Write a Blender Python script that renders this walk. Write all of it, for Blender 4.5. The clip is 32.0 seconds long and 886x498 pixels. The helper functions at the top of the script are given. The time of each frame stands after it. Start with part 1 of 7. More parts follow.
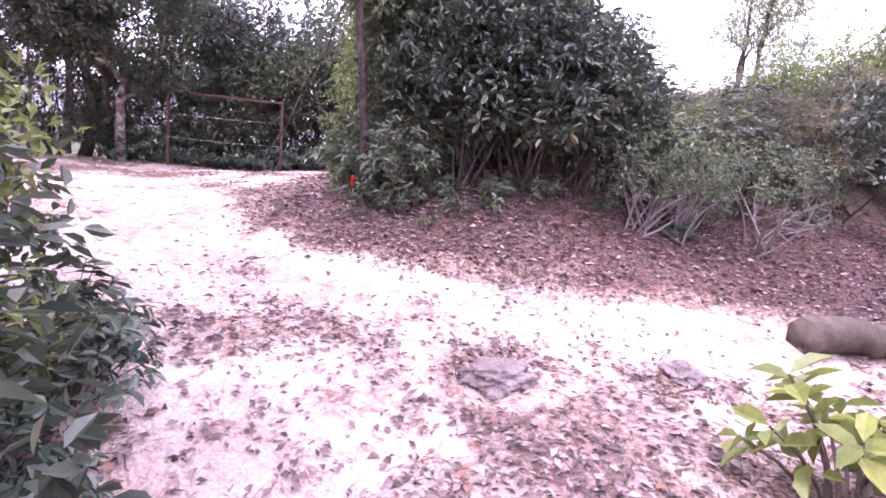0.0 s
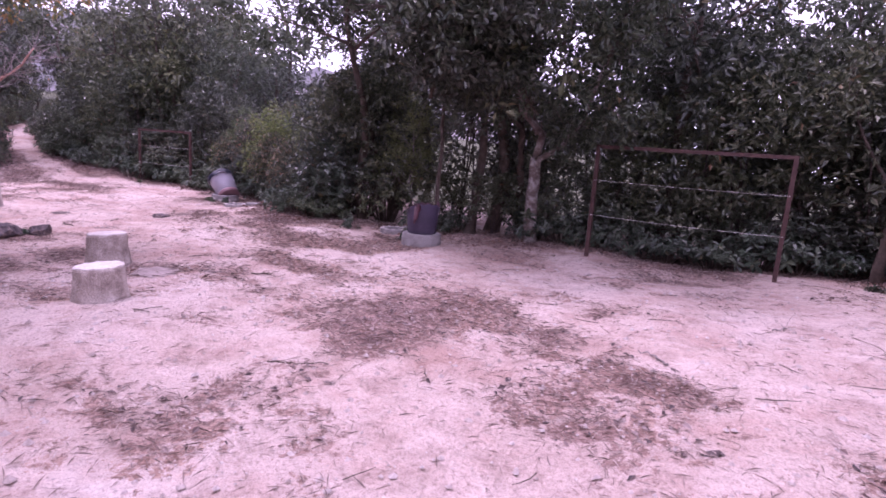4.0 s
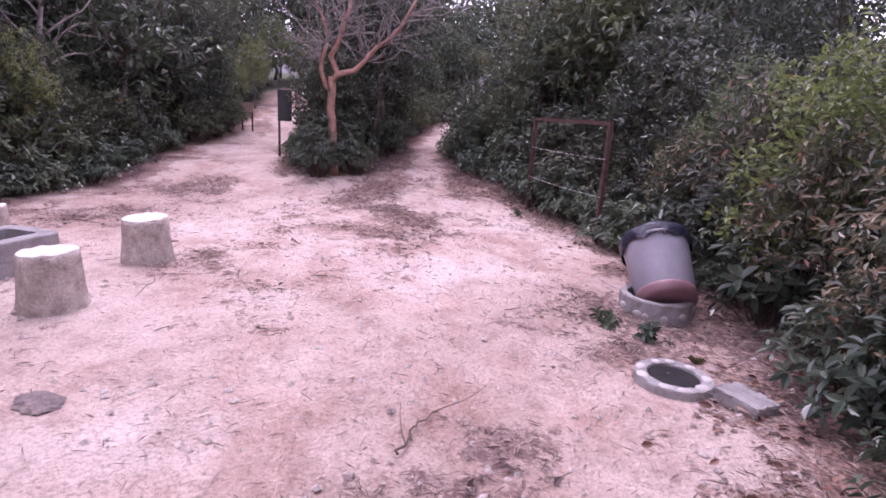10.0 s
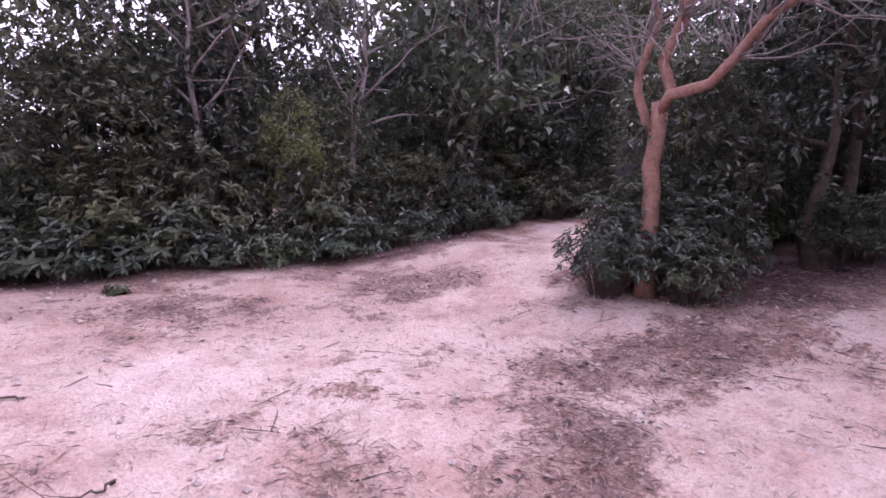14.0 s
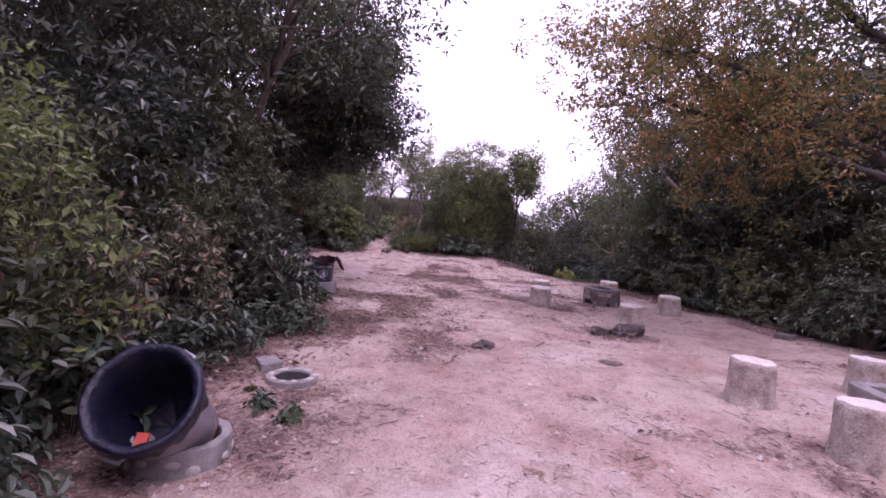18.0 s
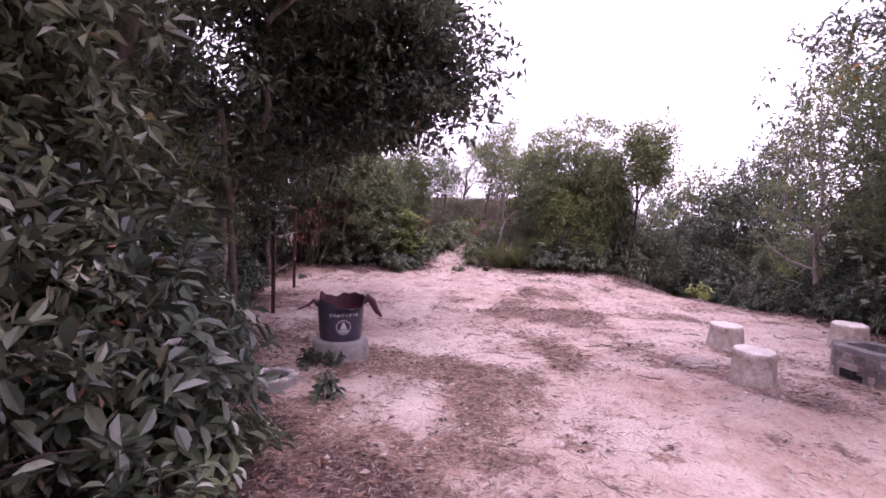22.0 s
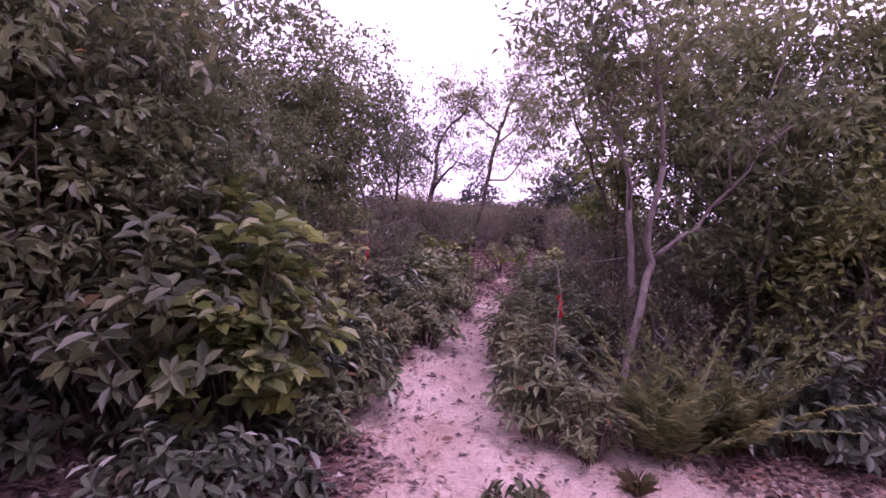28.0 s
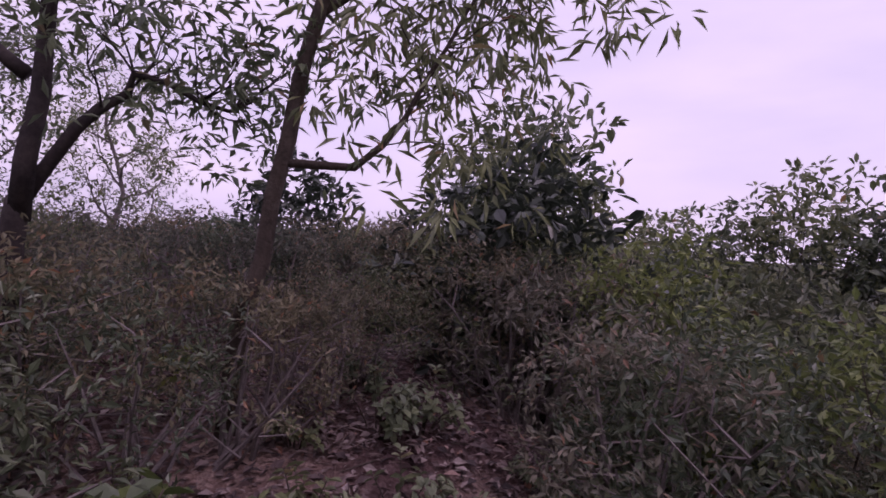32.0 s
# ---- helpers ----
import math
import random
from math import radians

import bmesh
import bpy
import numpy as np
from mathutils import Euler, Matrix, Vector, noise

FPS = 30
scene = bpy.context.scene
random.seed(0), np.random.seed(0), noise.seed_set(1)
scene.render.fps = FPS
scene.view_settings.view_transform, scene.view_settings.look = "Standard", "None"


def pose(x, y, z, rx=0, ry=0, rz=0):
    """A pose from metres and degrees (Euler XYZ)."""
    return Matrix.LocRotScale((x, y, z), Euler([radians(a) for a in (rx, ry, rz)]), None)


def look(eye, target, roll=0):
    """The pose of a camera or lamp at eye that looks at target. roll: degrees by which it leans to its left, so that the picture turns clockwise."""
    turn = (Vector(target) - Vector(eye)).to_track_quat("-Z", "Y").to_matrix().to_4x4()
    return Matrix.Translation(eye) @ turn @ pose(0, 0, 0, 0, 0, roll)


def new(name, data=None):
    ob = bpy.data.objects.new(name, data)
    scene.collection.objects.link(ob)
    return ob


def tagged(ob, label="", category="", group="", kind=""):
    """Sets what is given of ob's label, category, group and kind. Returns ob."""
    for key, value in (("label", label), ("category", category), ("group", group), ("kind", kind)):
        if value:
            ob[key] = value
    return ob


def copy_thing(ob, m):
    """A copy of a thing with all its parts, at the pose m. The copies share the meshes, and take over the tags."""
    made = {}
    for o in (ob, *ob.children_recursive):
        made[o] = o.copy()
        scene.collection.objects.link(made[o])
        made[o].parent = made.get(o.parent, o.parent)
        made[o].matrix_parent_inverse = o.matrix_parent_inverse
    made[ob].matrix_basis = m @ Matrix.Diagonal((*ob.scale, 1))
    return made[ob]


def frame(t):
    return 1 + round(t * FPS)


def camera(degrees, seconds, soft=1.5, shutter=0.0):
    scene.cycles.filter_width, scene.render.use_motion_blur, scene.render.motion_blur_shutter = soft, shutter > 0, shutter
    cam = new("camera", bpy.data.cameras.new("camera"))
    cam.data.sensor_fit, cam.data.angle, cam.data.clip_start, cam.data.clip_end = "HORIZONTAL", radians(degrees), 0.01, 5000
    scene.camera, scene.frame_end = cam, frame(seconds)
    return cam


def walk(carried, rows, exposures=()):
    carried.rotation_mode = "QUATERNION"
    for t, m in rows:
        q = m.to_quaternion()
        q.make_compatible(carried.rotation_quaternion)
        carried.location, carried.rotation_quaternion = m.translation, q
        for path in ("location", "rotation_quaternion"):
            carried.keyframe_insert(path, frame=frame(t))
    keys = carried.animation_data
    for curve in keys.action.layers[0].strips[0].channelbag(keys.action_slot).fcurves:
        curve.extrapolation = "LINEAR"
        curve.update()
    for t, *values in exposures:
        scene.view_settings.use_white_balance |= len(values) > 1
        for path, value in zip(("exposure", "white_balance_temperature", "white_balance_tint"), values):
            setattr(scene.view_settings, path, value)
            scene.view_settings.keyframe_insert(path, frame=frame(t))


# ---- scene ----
cam = camera(80.3, 32.0, soft=1.7)
# seconds, x, y, z, yaw, pitch, roll
PATH = [
    (0.0, -0.884, -1.724, 1.522, 0.43, -8.79, -4.92),
    (0.5, -0.937, -0.845, 1.657, 7.97, -8.29, -3.71),
    (1.0, -1.280, 0.019, 1.791, 16.70, -9.28, -6.53),
    (1.5, -1.615, 0.688, 1.928, 21.74, -9.40, -4.81),
    (2.0, -2.059, 1.229, 2.030, 23.59, -9.41, -0.96),
    (2.5, -2.303, 1.597, 2.193, 14.38, -11.33, 0.23),
    (3.0, -2.668, 2.116, 2.269, 16.41, -10.47, -0.53),
    (3.5, -3.161, 2.575, 2.384, 28.12, -9.93, -4.09),
    (4.0, -3.623, 3.165, 2.464, 42.87, -10.30, -3.86),
    (4.5, -4.128, 3.759, 2.509, 53.40, -11.21, -4.08),
    (6.5, -6.766, 5.690, 2.548, 96.69, -14.24, -5.01),
    (7.0, -7.452, 6.163, 2.536, 96.61, -14.14, -5.35),
    (7.5, -8.246, 6.443, 2.532, 99.28, -14.48, -5.25),
    (8.0, -8.910, 6.612, 2.543, 103.27, -14.54, -4.38),
    (8.5, -9.773, 6.783, 2.532, 104.61, -14.04, -3.87),
    (9.0, -10.644, 6.977, 2.521, 104.48, -13.96, -3.83),
    (9.5, -11.433, 7.048, 2.509, 96.54, -14.27, -4.48),
    (10.0, -12.195, 7.254, 2.501, 90.29, -14.09, -3.60),
    (10.5, -13.060, 7.503, 2.505, 86.08, -14.03, -4.02),
    (11.0, -13.745, 7.819, 2.522, 84.45, -13.38, -4.47),
    (11.5, -14.461, 8.004, 2.532, 87.94, -12.50, -5.64),
    (12.0, -15.334, 8.147, 2.519, 96.28, -11.69, -5.03),
    (12.5, -16.092, 8.161, 2.531, 104.33, -9.99, -4.47),
    (13.0, -16.837, 8.175, 2.505, 115.03, -8.77, -4.93),
    (13.5, -17.541, 8.130, 2.477, 128.97, -9.52, -3.49),
    (14.0, -18.167, 8.114, 2.471, 145.75, -9.35, -2.52),
    (14.5, -18.585, 8.075, 2.483, 165.35, -9.52, -2.82),
    (15.0, -19.025, 7.828, 2.478, 193.16, -8.45, -2.53),
    (15.4, -19.325, 7.908, 2.483, 205.51, -6.78, -2.58),
    (15.5, -19.370, 7.902, 2.481, 207.62, -6.56, -2.50),
    (17.5, -20.198, 7.973, 2.541, 255.20, -4.33, -3.13),
    (18.0, -20.199, 8.026, 2.561, 263.64, -3.34, -3.61),
    (18.5, -20.226, 8.088, 2.574, 268.83, -3.05, -4.48),
    (19.0, -20.200, 8.136, 2.564, 271.51, -3.43, -5.21),
    (19.5, -19.805, 8.073, 2.538, 274.40, -4.50, -5.14),
    (20.0, -19.094, 8.032, 2.543, 276.51, -5.63, -4.61),
    (20.5, -18.261, 7.982, 2.571, 275.40, -5.95, -2.93),
    (21.0, -17.370, 7.966, 2.570, 274.50, -5.28, -1.52),
    (21.5, -16.459, 7.905, 2.566, 272.31, -4.27, -1.33),
    (22.0, -15.535, 7.872, 2.564, 271.97, -3.27, -1.51),
    (22.5, -14.618, 7.765, 2.559, 273.31, -2.65, -1.70),
    (23.0, -13.738, 7.683, 2.568, 274.36, -2.34, -1.66),
    (23.5, -12.799, 7.604, 2.573, 275.56, -1.82, -1.92),
    (24.0, -11.963, 7.580, 2.562, 274.30, -1.21, -2.35),
    (24.5, -11.052, 7.535, 2.559, 273.59, -0.60, -2.88),
    (26.5, -8.186, 8.735, 2.505, 267.82, 1.04, -1.97),
    (27.0, -7.170, 8.723, 2.522, 265.99, 0.24, -2.23),
    (27.5, -6.093, 8.750, 2.555, 266.16, -0.44, -2.37),
    (28.0, -5.071, 8.648, 2.609, 263.06, -0.80, -2.61),
    (28.5, -4.079, 8.593, 2.681, 261.26, -0.46, -3.09),
    (29.0, -3.116, 8.477, 2.755, 258.30, -0.34, -2.99),
    (29.5, -2.288, 8.402, 2.877, 256.60, -0.55, -1.98),
    (30.0, -1.445, 8.219, 2.951, 251.95, -1.57, -0.93),
    (30.5, -0.609, 7.917, 3.077, 245.25, -2.37, -0.58),
    (31.0, 0.192, 7.591, 3.233, 243.05, -2.33, -0.94),
    (31.5, 0.851, 7.248, 3.355, 241.97, -1.91, -2.00),
    (32.0, 1.565, 7.015, 3.463, 248.22, -1.75, -4.11),
]
EXPOSURES = [(0.0, 1.85, 5900, 46), (0.5, 1.25, 5850, 50), (1.0, 1.05, 6000, 48), (2.0, 1.1, 5900, 46), (3.0, 1.0, 5800, 46), (4.0, 0.68, 5900, 62), (6.5, 0.82, 6000, 48), (9.0, 0.78, 6000, 48), (11.0, 0.6, 6000, 47), (13.0, 0.5, 6000, 48), (14.0, 0.6, 6000, 48), (15.0, 0.85, 6000, 36), (18.0, 0.1, 6100, 56), (19.0, 0.1, 6150, 56), (20.0, 0.32, 6150, 56), (21.0, 0.4, 6200, 55), (22.0, 0.66, 6300, 54), (23.0, 0.6, 6250, 55), (24.0, 0.45, 6200, 56), (26.5, -0.72, 6700, 60), (27.2, -0.6, 6700, 62), (28.0, 0.32, 6250, 88), (29.0, 1.3, 6300, 64), (30.0, 1.65, 6600, 66), (31.0, 1.5, 6300, 70), (31.35, 1.15, 6100, 68), (31.6, -0.55, 6200, 62), (32.0, -0.9, 6200, 56)]
walk(cam, [(t, pose(x, y, z, 90 + pitch, roll, yaw)) for t, x, y, z, yaw, pitch, roll in PATH], EXPOSURES)

# ---- world and light: an overcast sky ----
world = bpy.data.worlds.new("overcast_sky")
scene.world = world
world.use_nodes = True
wt = world.node_tree
sky = wt.nodes.new("ShaderNodeTexSky")
sky.sky_type, sky.sun_disc = "NISHITA", False
sky.sun_elevation, sky.sun_rotation = radians(64), radians(249)
sky.air_density, sky.dust_density = 1.2, 4.0
wbg = wt.nodes["Background"]
wbg.inputs[1].default_value = 0.12
wco = wt.nodes.new("ShaderNodeTexCoord")
wno = wt.nodes.new("ShaderNodeTexNoise")
wno.inputs["Scale"].default_value, wno.inputs["Detail"].default_value = 2.2, 5
wmap = wt.nodes.new("ShaderNodeMapping")
wmap.inputs["Scale"].default_value = (1, 1, 3.5)
wra = wt.nodes.new("ShaderNodeValToRGB")
wra.color_ramp.elements[0].color, wra.color_ramp.elements[1].color = (11.5, 11.8, 13.2, 1), (14.5, 14.4, 15.0, 1)
wra.color_ramp.elements[0].position, wra.color_ramp.elements[1].position = 0.3, 0.7
wmx = wt.nodes.new("ShaderNodeMix")
wmx.data_type = "RGBA"
wmx.inputs["Factor"].default_value = 0.85
wt.links.new(wco.outputs["Generated"], wmap.inputs[0])
wt.links.new(wmap.outputs[0], wno.inputs["Vector"])
wt.links.new(wno.outputs["Fac"], wra.inputs[0])
wt.links.new(sky.outputs[0], wmx.inputs["A"])
wt.links.new(wra.outputs[0], wmx.inputs["B"])
wt.links.new(wmx.outputs["Result"], wbg.inputs[0])
sun = new("sun", bpy.data.lights.new("sun", "SUN"))
sun.data.energy, sun.data.angle, sun.data.color = 1.2, radians(22), (1.0, 0.97, 0.93)
sun.matrix_world = look((0, 0, 30), (13, 5, 0))

# ---- materials ----
def material(name, rough=0.8, metal=0.0, spec=0.4):
    m = bpy.data.materials.new(name)
    m.use_nodes = True
    b = m.node_tree.nodes["Principled BSDF"]
    b.inputs["Roughness"].default_value, b.inputs["Metallic"].default_value = rough, metal
    b.inputs["Specular IOR Level"].default_value = spec
    return m, m.node_tree, b


def node(nt, kind, **values):
    n = nt.nodes.new(kind)
    for k, v in values.items():
        n.inputs[k].default_value = v
    return n


def noise_node(nt, scale, detail=6, rough=0.6, vector=None):
    n = node(nt, "ShaderNodeTexNoise", Scale=scale, Detail=detail, Roughness=rough)
    if vector is not None:
        nt.links.new(vector, n.inputs["Vector"])
    return n


def ramp(nt, source, stops):
    r = nt.nodes.new("ShaderNodeValToRGB")
    e = r.color_ramp.elements
    while len(e) < len(stops):
        e.new(0.5)
    for k, (p, c) in enumerate(stops):
        e[k].position, e[k].color = p, (*c, 1) if len(c) == 3 else c
    nt.links.new(source, r.inputs[0])
    return r.outputs[0]


def mixed(nt, factor, a, b, mode="MIX"):
    n = nt.nodes.new("ShaderNodeMix")
    n.data_type, n.blend_type = "RGBA", mode
    for s, v in (("Factor", factor), ("A", a), ("B", b)):
        if isinstance(v, (int, float)):
            n.inputs[s].default_value = v
        elif isinstance(v, tuple):
            n.inputs[s].default_value = (*v, 1)
        else:
            nt.links.new(v, n.inputs[s])
    return n.outputs["Result"]


def bumped(nt, b, height, strength, distance):
    n = node(nt, "ShaderNodeBump", Strength=strength, Distance=distance)
    nt.links.new(height, n.inputs["Height"])
    nt.links.new(n.outputs[0], b.inputs["Normal"])


def space(nt):
    return nt.nodes.new("ShaderNodeTexCoord").outputs["Object"]


def surface(name, stops, scale, rough=0.85, fine=60, bump=0.4, dist=0.01, metal=0.0, spot=None, grain=0.72):
    """Mottled stuff: colour from coarse noise, darkened a little by fine grain, with relief."""
    m, nt, b = material(name, rough, metal)
    at = space(nt)
    n1, n2 = noise_node(nt, scale, 6, 0.65, at), noise_node(nt, fine, 4, 0.6, at)
    c = ramp(nt, n1.outputs["Fac"], stops)
    g = ramp(nt, n2.outputs["Fac"], [(0.3, (grain, grain, grain)), (0.65, (1.05, 1.05, 1.05))])
    c = mixed(nt, 1.0, c, g, "MULTIPLY")
    if spot:
        n3 = noise_node(nt, spot[1], 3, 0.5, at)
        f = ramp(nt, n3.outputs["Fac"], [(spot[2], (0, 0, 0)), (spot[2] + 0.06, (1, 1, 1))])
        c = mixed(nt, f, c, spot[0])
    nt.links.new(c, b.inputs["Base Color"])
    h = mixed(nt, 0.5, n1.outputs["Fac"], n2.outputs["Fac"])
    bumped(nt, b, h, bump, dist)
    return m


def leaf_material(name, stops, rough=0.5, through_light=0.38):
    """Leaves: each leaf its own shade, some light shining through."""
    m, nt, b = material(name, rough, 0.0, 0.75)
    g = nt.nodes.new("ShaderNodeNewGeometry")
    info = nt.nodes.new("ShaderNodeObjectInfo")
    c = ramp(nt, g.outputs["Random Per Island"], stops)
    tone = ramp(nt, info.outputs["Random"], [(0.0, (0.7, 0.78, 0.8)), (0.5, (1, 1, 1)), (1.0, (1.25, 1.18, 0.95))])
    c = mixed(nt, 1.0, c, tone, "MULTIPLY")
    n = noise_node(nt, 45, 3, 0.6, space(nt))
    c = mixed(nt, 1.0, c, ramp(nt, n.outputs["Fac"], [(0.3, (0.75, 0.75, 0.75)), (0.7, (1.15, 1.15, 1.15))]), "MULTIPLY")
    nt.links.new(c, b.inputs["Base Color"])
    tr = nt.nodes.new("ShaderNodeBsdfTranslucent")
    nt.links.new(c, tr.inputs[0])
    mix = nt.nodes.new("ShaderNodeMixShader")
    mix.inputs[0].default_value = through_light
    nt.links.new(b.outputs[0], mix.inputs[1])
    nt.links.new(tr.outputs[0], mix.inputs[2])
    nt.links.new(mix.outputs[0], nt.nodes["Material Output"].inputs[0])
    return m


def greens(a, b, c, odd=(0.16, 0.12, 0.05)):
    return [(0.0, a), (0.45, b), (0.9, c), (0.985, c), (1.0, odd)]


LEAF_DARK = leaf_material("leaf_dark_green", greens((0.036, 0.047, 0.034), (0.062, 0.078, 0.053), (0.122, 0.140, 0.096)), 0.34, 0.25)
LEAF_MID = leaf_material("leaf_mid_green", greens((0.050, 0.066, 0.041), (0.086, 0.110, 0.063), (0.155, 0.180, 0.104)), 0.36, 0.3)
LEAF_BROAD = leaf_material("leaf_broad_green", greens((0.045, 0.066, 0.043), (0.076, 0.108, 0.068), (0.142, 0.178, 0.120)), 0.33, 0.25)
LEAF_YELLOW = leaf_material("leaf_yellow_green", greens((0.12, 0.16, 0.050), (0.18, 0.23, 0.070), (0.26, 0.30, 0.098)), 0.5, 0.4)
LEAF_OLIVE = leaf_material("leaf_olive", greens((0.058, 0.076, 0.044), (0.092, 0.114, 0.066), (0.146, 0.162, 0.100), (0.28, 0.14, 0.08)), 0.45, 0.32)
LEAF_SCRUB = leaf_material("leaf_dusty_scrub", [(0.0, (0.12, 0.12, 0.086)), (0.5, (0.20, 0.19, 0.14)), (0.92, (0.29, 0.26, 0.195)), (1.0, (0.34, 0.18, 0.12))], 0.6, 0.42)
LEAF_FRESH = leaf_material("leaf_fresh", greens((0.105, 0.155, 0.05), (0.17, 0.23, 0.07), (0.26, 0.30, 0.095), (0.36, 0.2, 0.08)), 0.45, 0.4)
LEAF_PALE = leaf_material("leaf_pale_round", [(0.0, (0.14, 0.17, 0.095)), (0.6, (0.22, 0.255, 0.14)), (0.95, (0.31, 0.345, 0.18)), (1.0, (0.36, 0.18, 0.10))], 0.45, 0.35)
LEAF_HILL = leaf_material("leaf_hill_green", greens((0.075, 0.098, 0.056), (0.125, 0.158, 0.088), (0.205, 0.232, 0.135), (0.32, 0.19, 0.09)), 0.4, 0.36)
LEAF_EAST = leaf_material("leaf_young_green", greens((0.105, 0.135, 0.065), (0.165, 0.205, 0.095), (0.25, 0.285, 0.135)), 0.45, 0.5)
LEAF_ORANGE = leaf_material("leaf_orange_brown", [(0.0, (0.10, 0.115, 0.045)), (0.5, (0.18, 0.18, 0.065)), (0.75, (0.30, 0.19, 0.075)), (1.0, (0.46, 0.24, 0.10))], 0.55, 0.45)
LEAF_AUTUMN = leaf_material("leaf_yellowing_green", [(0.0, (0.10, 0.125, 0.045)), (0.55, (0.19, 0.21, 0.065)), (0.92, (0.32, 0.30, 0.09)), (1.0, (0.34, 0.19, 0.08))], 0.5, 0.45)
LEAF_TAN = leaf_material("leaf_dusty_tan_tipped", [(0.0, (0.055, 0.068, 0.046)), (0.5, (0.105, 0.118, 0.078)), (0.8, (0.19, 0.175, 0.12)), (0.97, (0.30, 0.225, 0.16)), (1.0, (0.33, 0.13, 0.09))], 0.42, 0.3)
LEAF_RED = leaf_material("leaf_red", [(0.0, (0.10, 0.04, 0.04)), (0.6, (0.2, 0.05, 0.05)), (1.0, (0.28, 0.10, 0.08))], 0.6, 0.35)
LEAF_DRY = leaf_material("leaf_litter", [(0.0, (0.055, 0.035, 0.034)), (0.3, (0.125, 0.08, 0.075)), (0.65, (0.245, 0.165, 0.15)), (0.93, (0.45, 0.355, 0.325)), (1.0, (0.30, 0.12, 0.07))], 0.75, 0.1)
LEAF_STRAW = leaf_material("straw", [(0.0, (0.17, 0.115, 0.095)), (0.4, (0.29, 0.21, 0.18)), (0.75, (0.42, 0.32, 0.275)), (1.0, (0.58, 0.48, 0.42))], 0.75, 0.1)
LEAF_RUST = leaf_material("leaf_fallen_rust", [(0.0, (0.10, 0.045, 0.035)), (0.5, (0.20, 0.095, 0.065)), (0.85, (0.33, 0.18, 0.125)), (1.0, (0.50, 0.38, 0.31))], 0.65, 0.15)
LEAF_FERN = leaf_material("fern_frond", [(0.0, (0.11, 0.14, 0.06)), (0.6, (0.19, 0.235, 0.095)), (1.0, (0.29, 0.29, 0.13))], 0.55, 0.4)
LEAF_GRASS = leaf_material("grass_blade", [(0.0, (0.093, 0.098, 0.043)), (0.6, (0.186, 0.167, 0.076)), (1.0, (0.313, 0.216, 0.119))], 0.6, 0.35)
BARK = surface("bark_brown", [(0.3, (0.06, 0.045, 0.035)), (0.6, (0.13, 0.10, 0.08)), (0.8, (0.2, 0.17, 0.14))], 9, 0.9, 70, 0.8, 0.02)
# mottled bark, with the shade of the undergrowth put into its dark tones
BARK_SHADED = surface("bark_mottled_shaded", [(0.3, (0.030, 0.021, 0.019)), (0.52, (0.07, 0.048, 0.042)), (0.68, (0.12, 0.088, 0.078)), (0.8, (0.24, 0.20, 0.185))], 11, 0.9, 60, 1.0, 0.02)
BARK_PALE = surface("bark_pale_patched", [(0.35, (0.10, 0.075, 0.06)), (0.5, (0.2, 0.16, 0.14)), (0.62, (0.42, 0.40, 0.37))], 7, 0.9, 60, 0.7, 0.015)
BARK_RED = surface("bark_smooth_reddish", [(0.3, (0.19, 0.10, 0.075)), (0.5, (0.31, 0.165, 0.12)), (0.65, (0.38, 0.23, 0.18)), (0.8, (0.48, 0.36, 0.30))], 5, 0.7, 40, 0.4, 0.01)
BARK_GREY = surface("bark_grey_twig", [(0.3, (0.16, 0.13, 0.12)), (0.7, (0.34, 0.29, 0.28))], 12, 0.9, 70, 0.6, 0.01)
BARK_DEAD = surface("bark_dark", [(0.3, (0.035, 0.028, 0.028)), (0.7, (0.09, 0.07, 0.065))], 12, 0.9, 70, 0.6, 0.01)
CONCRETE = surface("weathered_concrete", [(0.3, (0.20, 0.185, 0.18)), (0.55, (0.32, 0.30, 0.295)), (0.8, (0.42, 0.40, 0.39))], 6, 0.9, 90, 0.5, 0.008)
CONCRETE_SOOT = surface("sooty_concrete", [(0.3, (0.10, 0.09, 0.09)), (0.55, (0.21, 0.19, 0.188)), (0.75, (0.38, 0.345, 0.335))], 4, 0.9, 80, 0.5, 0.01)
STUMP_SIDE = surface("stump_rough_side", [(0.30, (0.24, 0.19, 0.16)), (0.46, (0.45, 0.375, 0.325)), (0.60, (0.57, 0.495, 0.44)), (0.72, (0.72, 0.65, 0.60))], 8, 0.95, 60, 1.0, 0.03)
STUMP_TOP = surface("stump_pale_top", [(0.3, (0.50, 0.43, 0.385)), (0.48, (0.68, 0.62, 0.57)), (0.65, (0.76, 0.72, 0.68))], 7, 0.9, 60, 0.5, 0.008)
SAND_STONE = surface("sandstone", [(0.3, (0.26, 0.20, 0.18)), (0.7, (0.45, 0.37, 0.34))], 10, 0.9, 90, 0.6, 0.01)
CHAR = surface("charred_rock", [(0.34, (0.035, 0.026, 0.032)), (0.5, (0.095, 0.072, 0.078)), (0.6, (0.19, 0.14, 0.135)), (0.72, (0.33, 0.26, 0.235))], 11, 0.8, 70, 1.0, 0.035)
DUSTY_ROCK = surface("dusty_dark_rock", [(0.3, (0.13, 0.10, 0.10)), (0.55, (0.22, 0.175, 0.165)), (0.75, (0.36, 0.30, 0.27))], 7, 0.9, 60, 0.8, 0.02)
SOOTY_STONE = surface("sooty_brown_stone", [(0.3, (0.07, 0.06, 0.058)), (0.55, (0.17, 0.14, 0.125)), (0.78, (0.30, 0.25, 0.22))], 9, 0.9, 70, 0.7, 0.01)
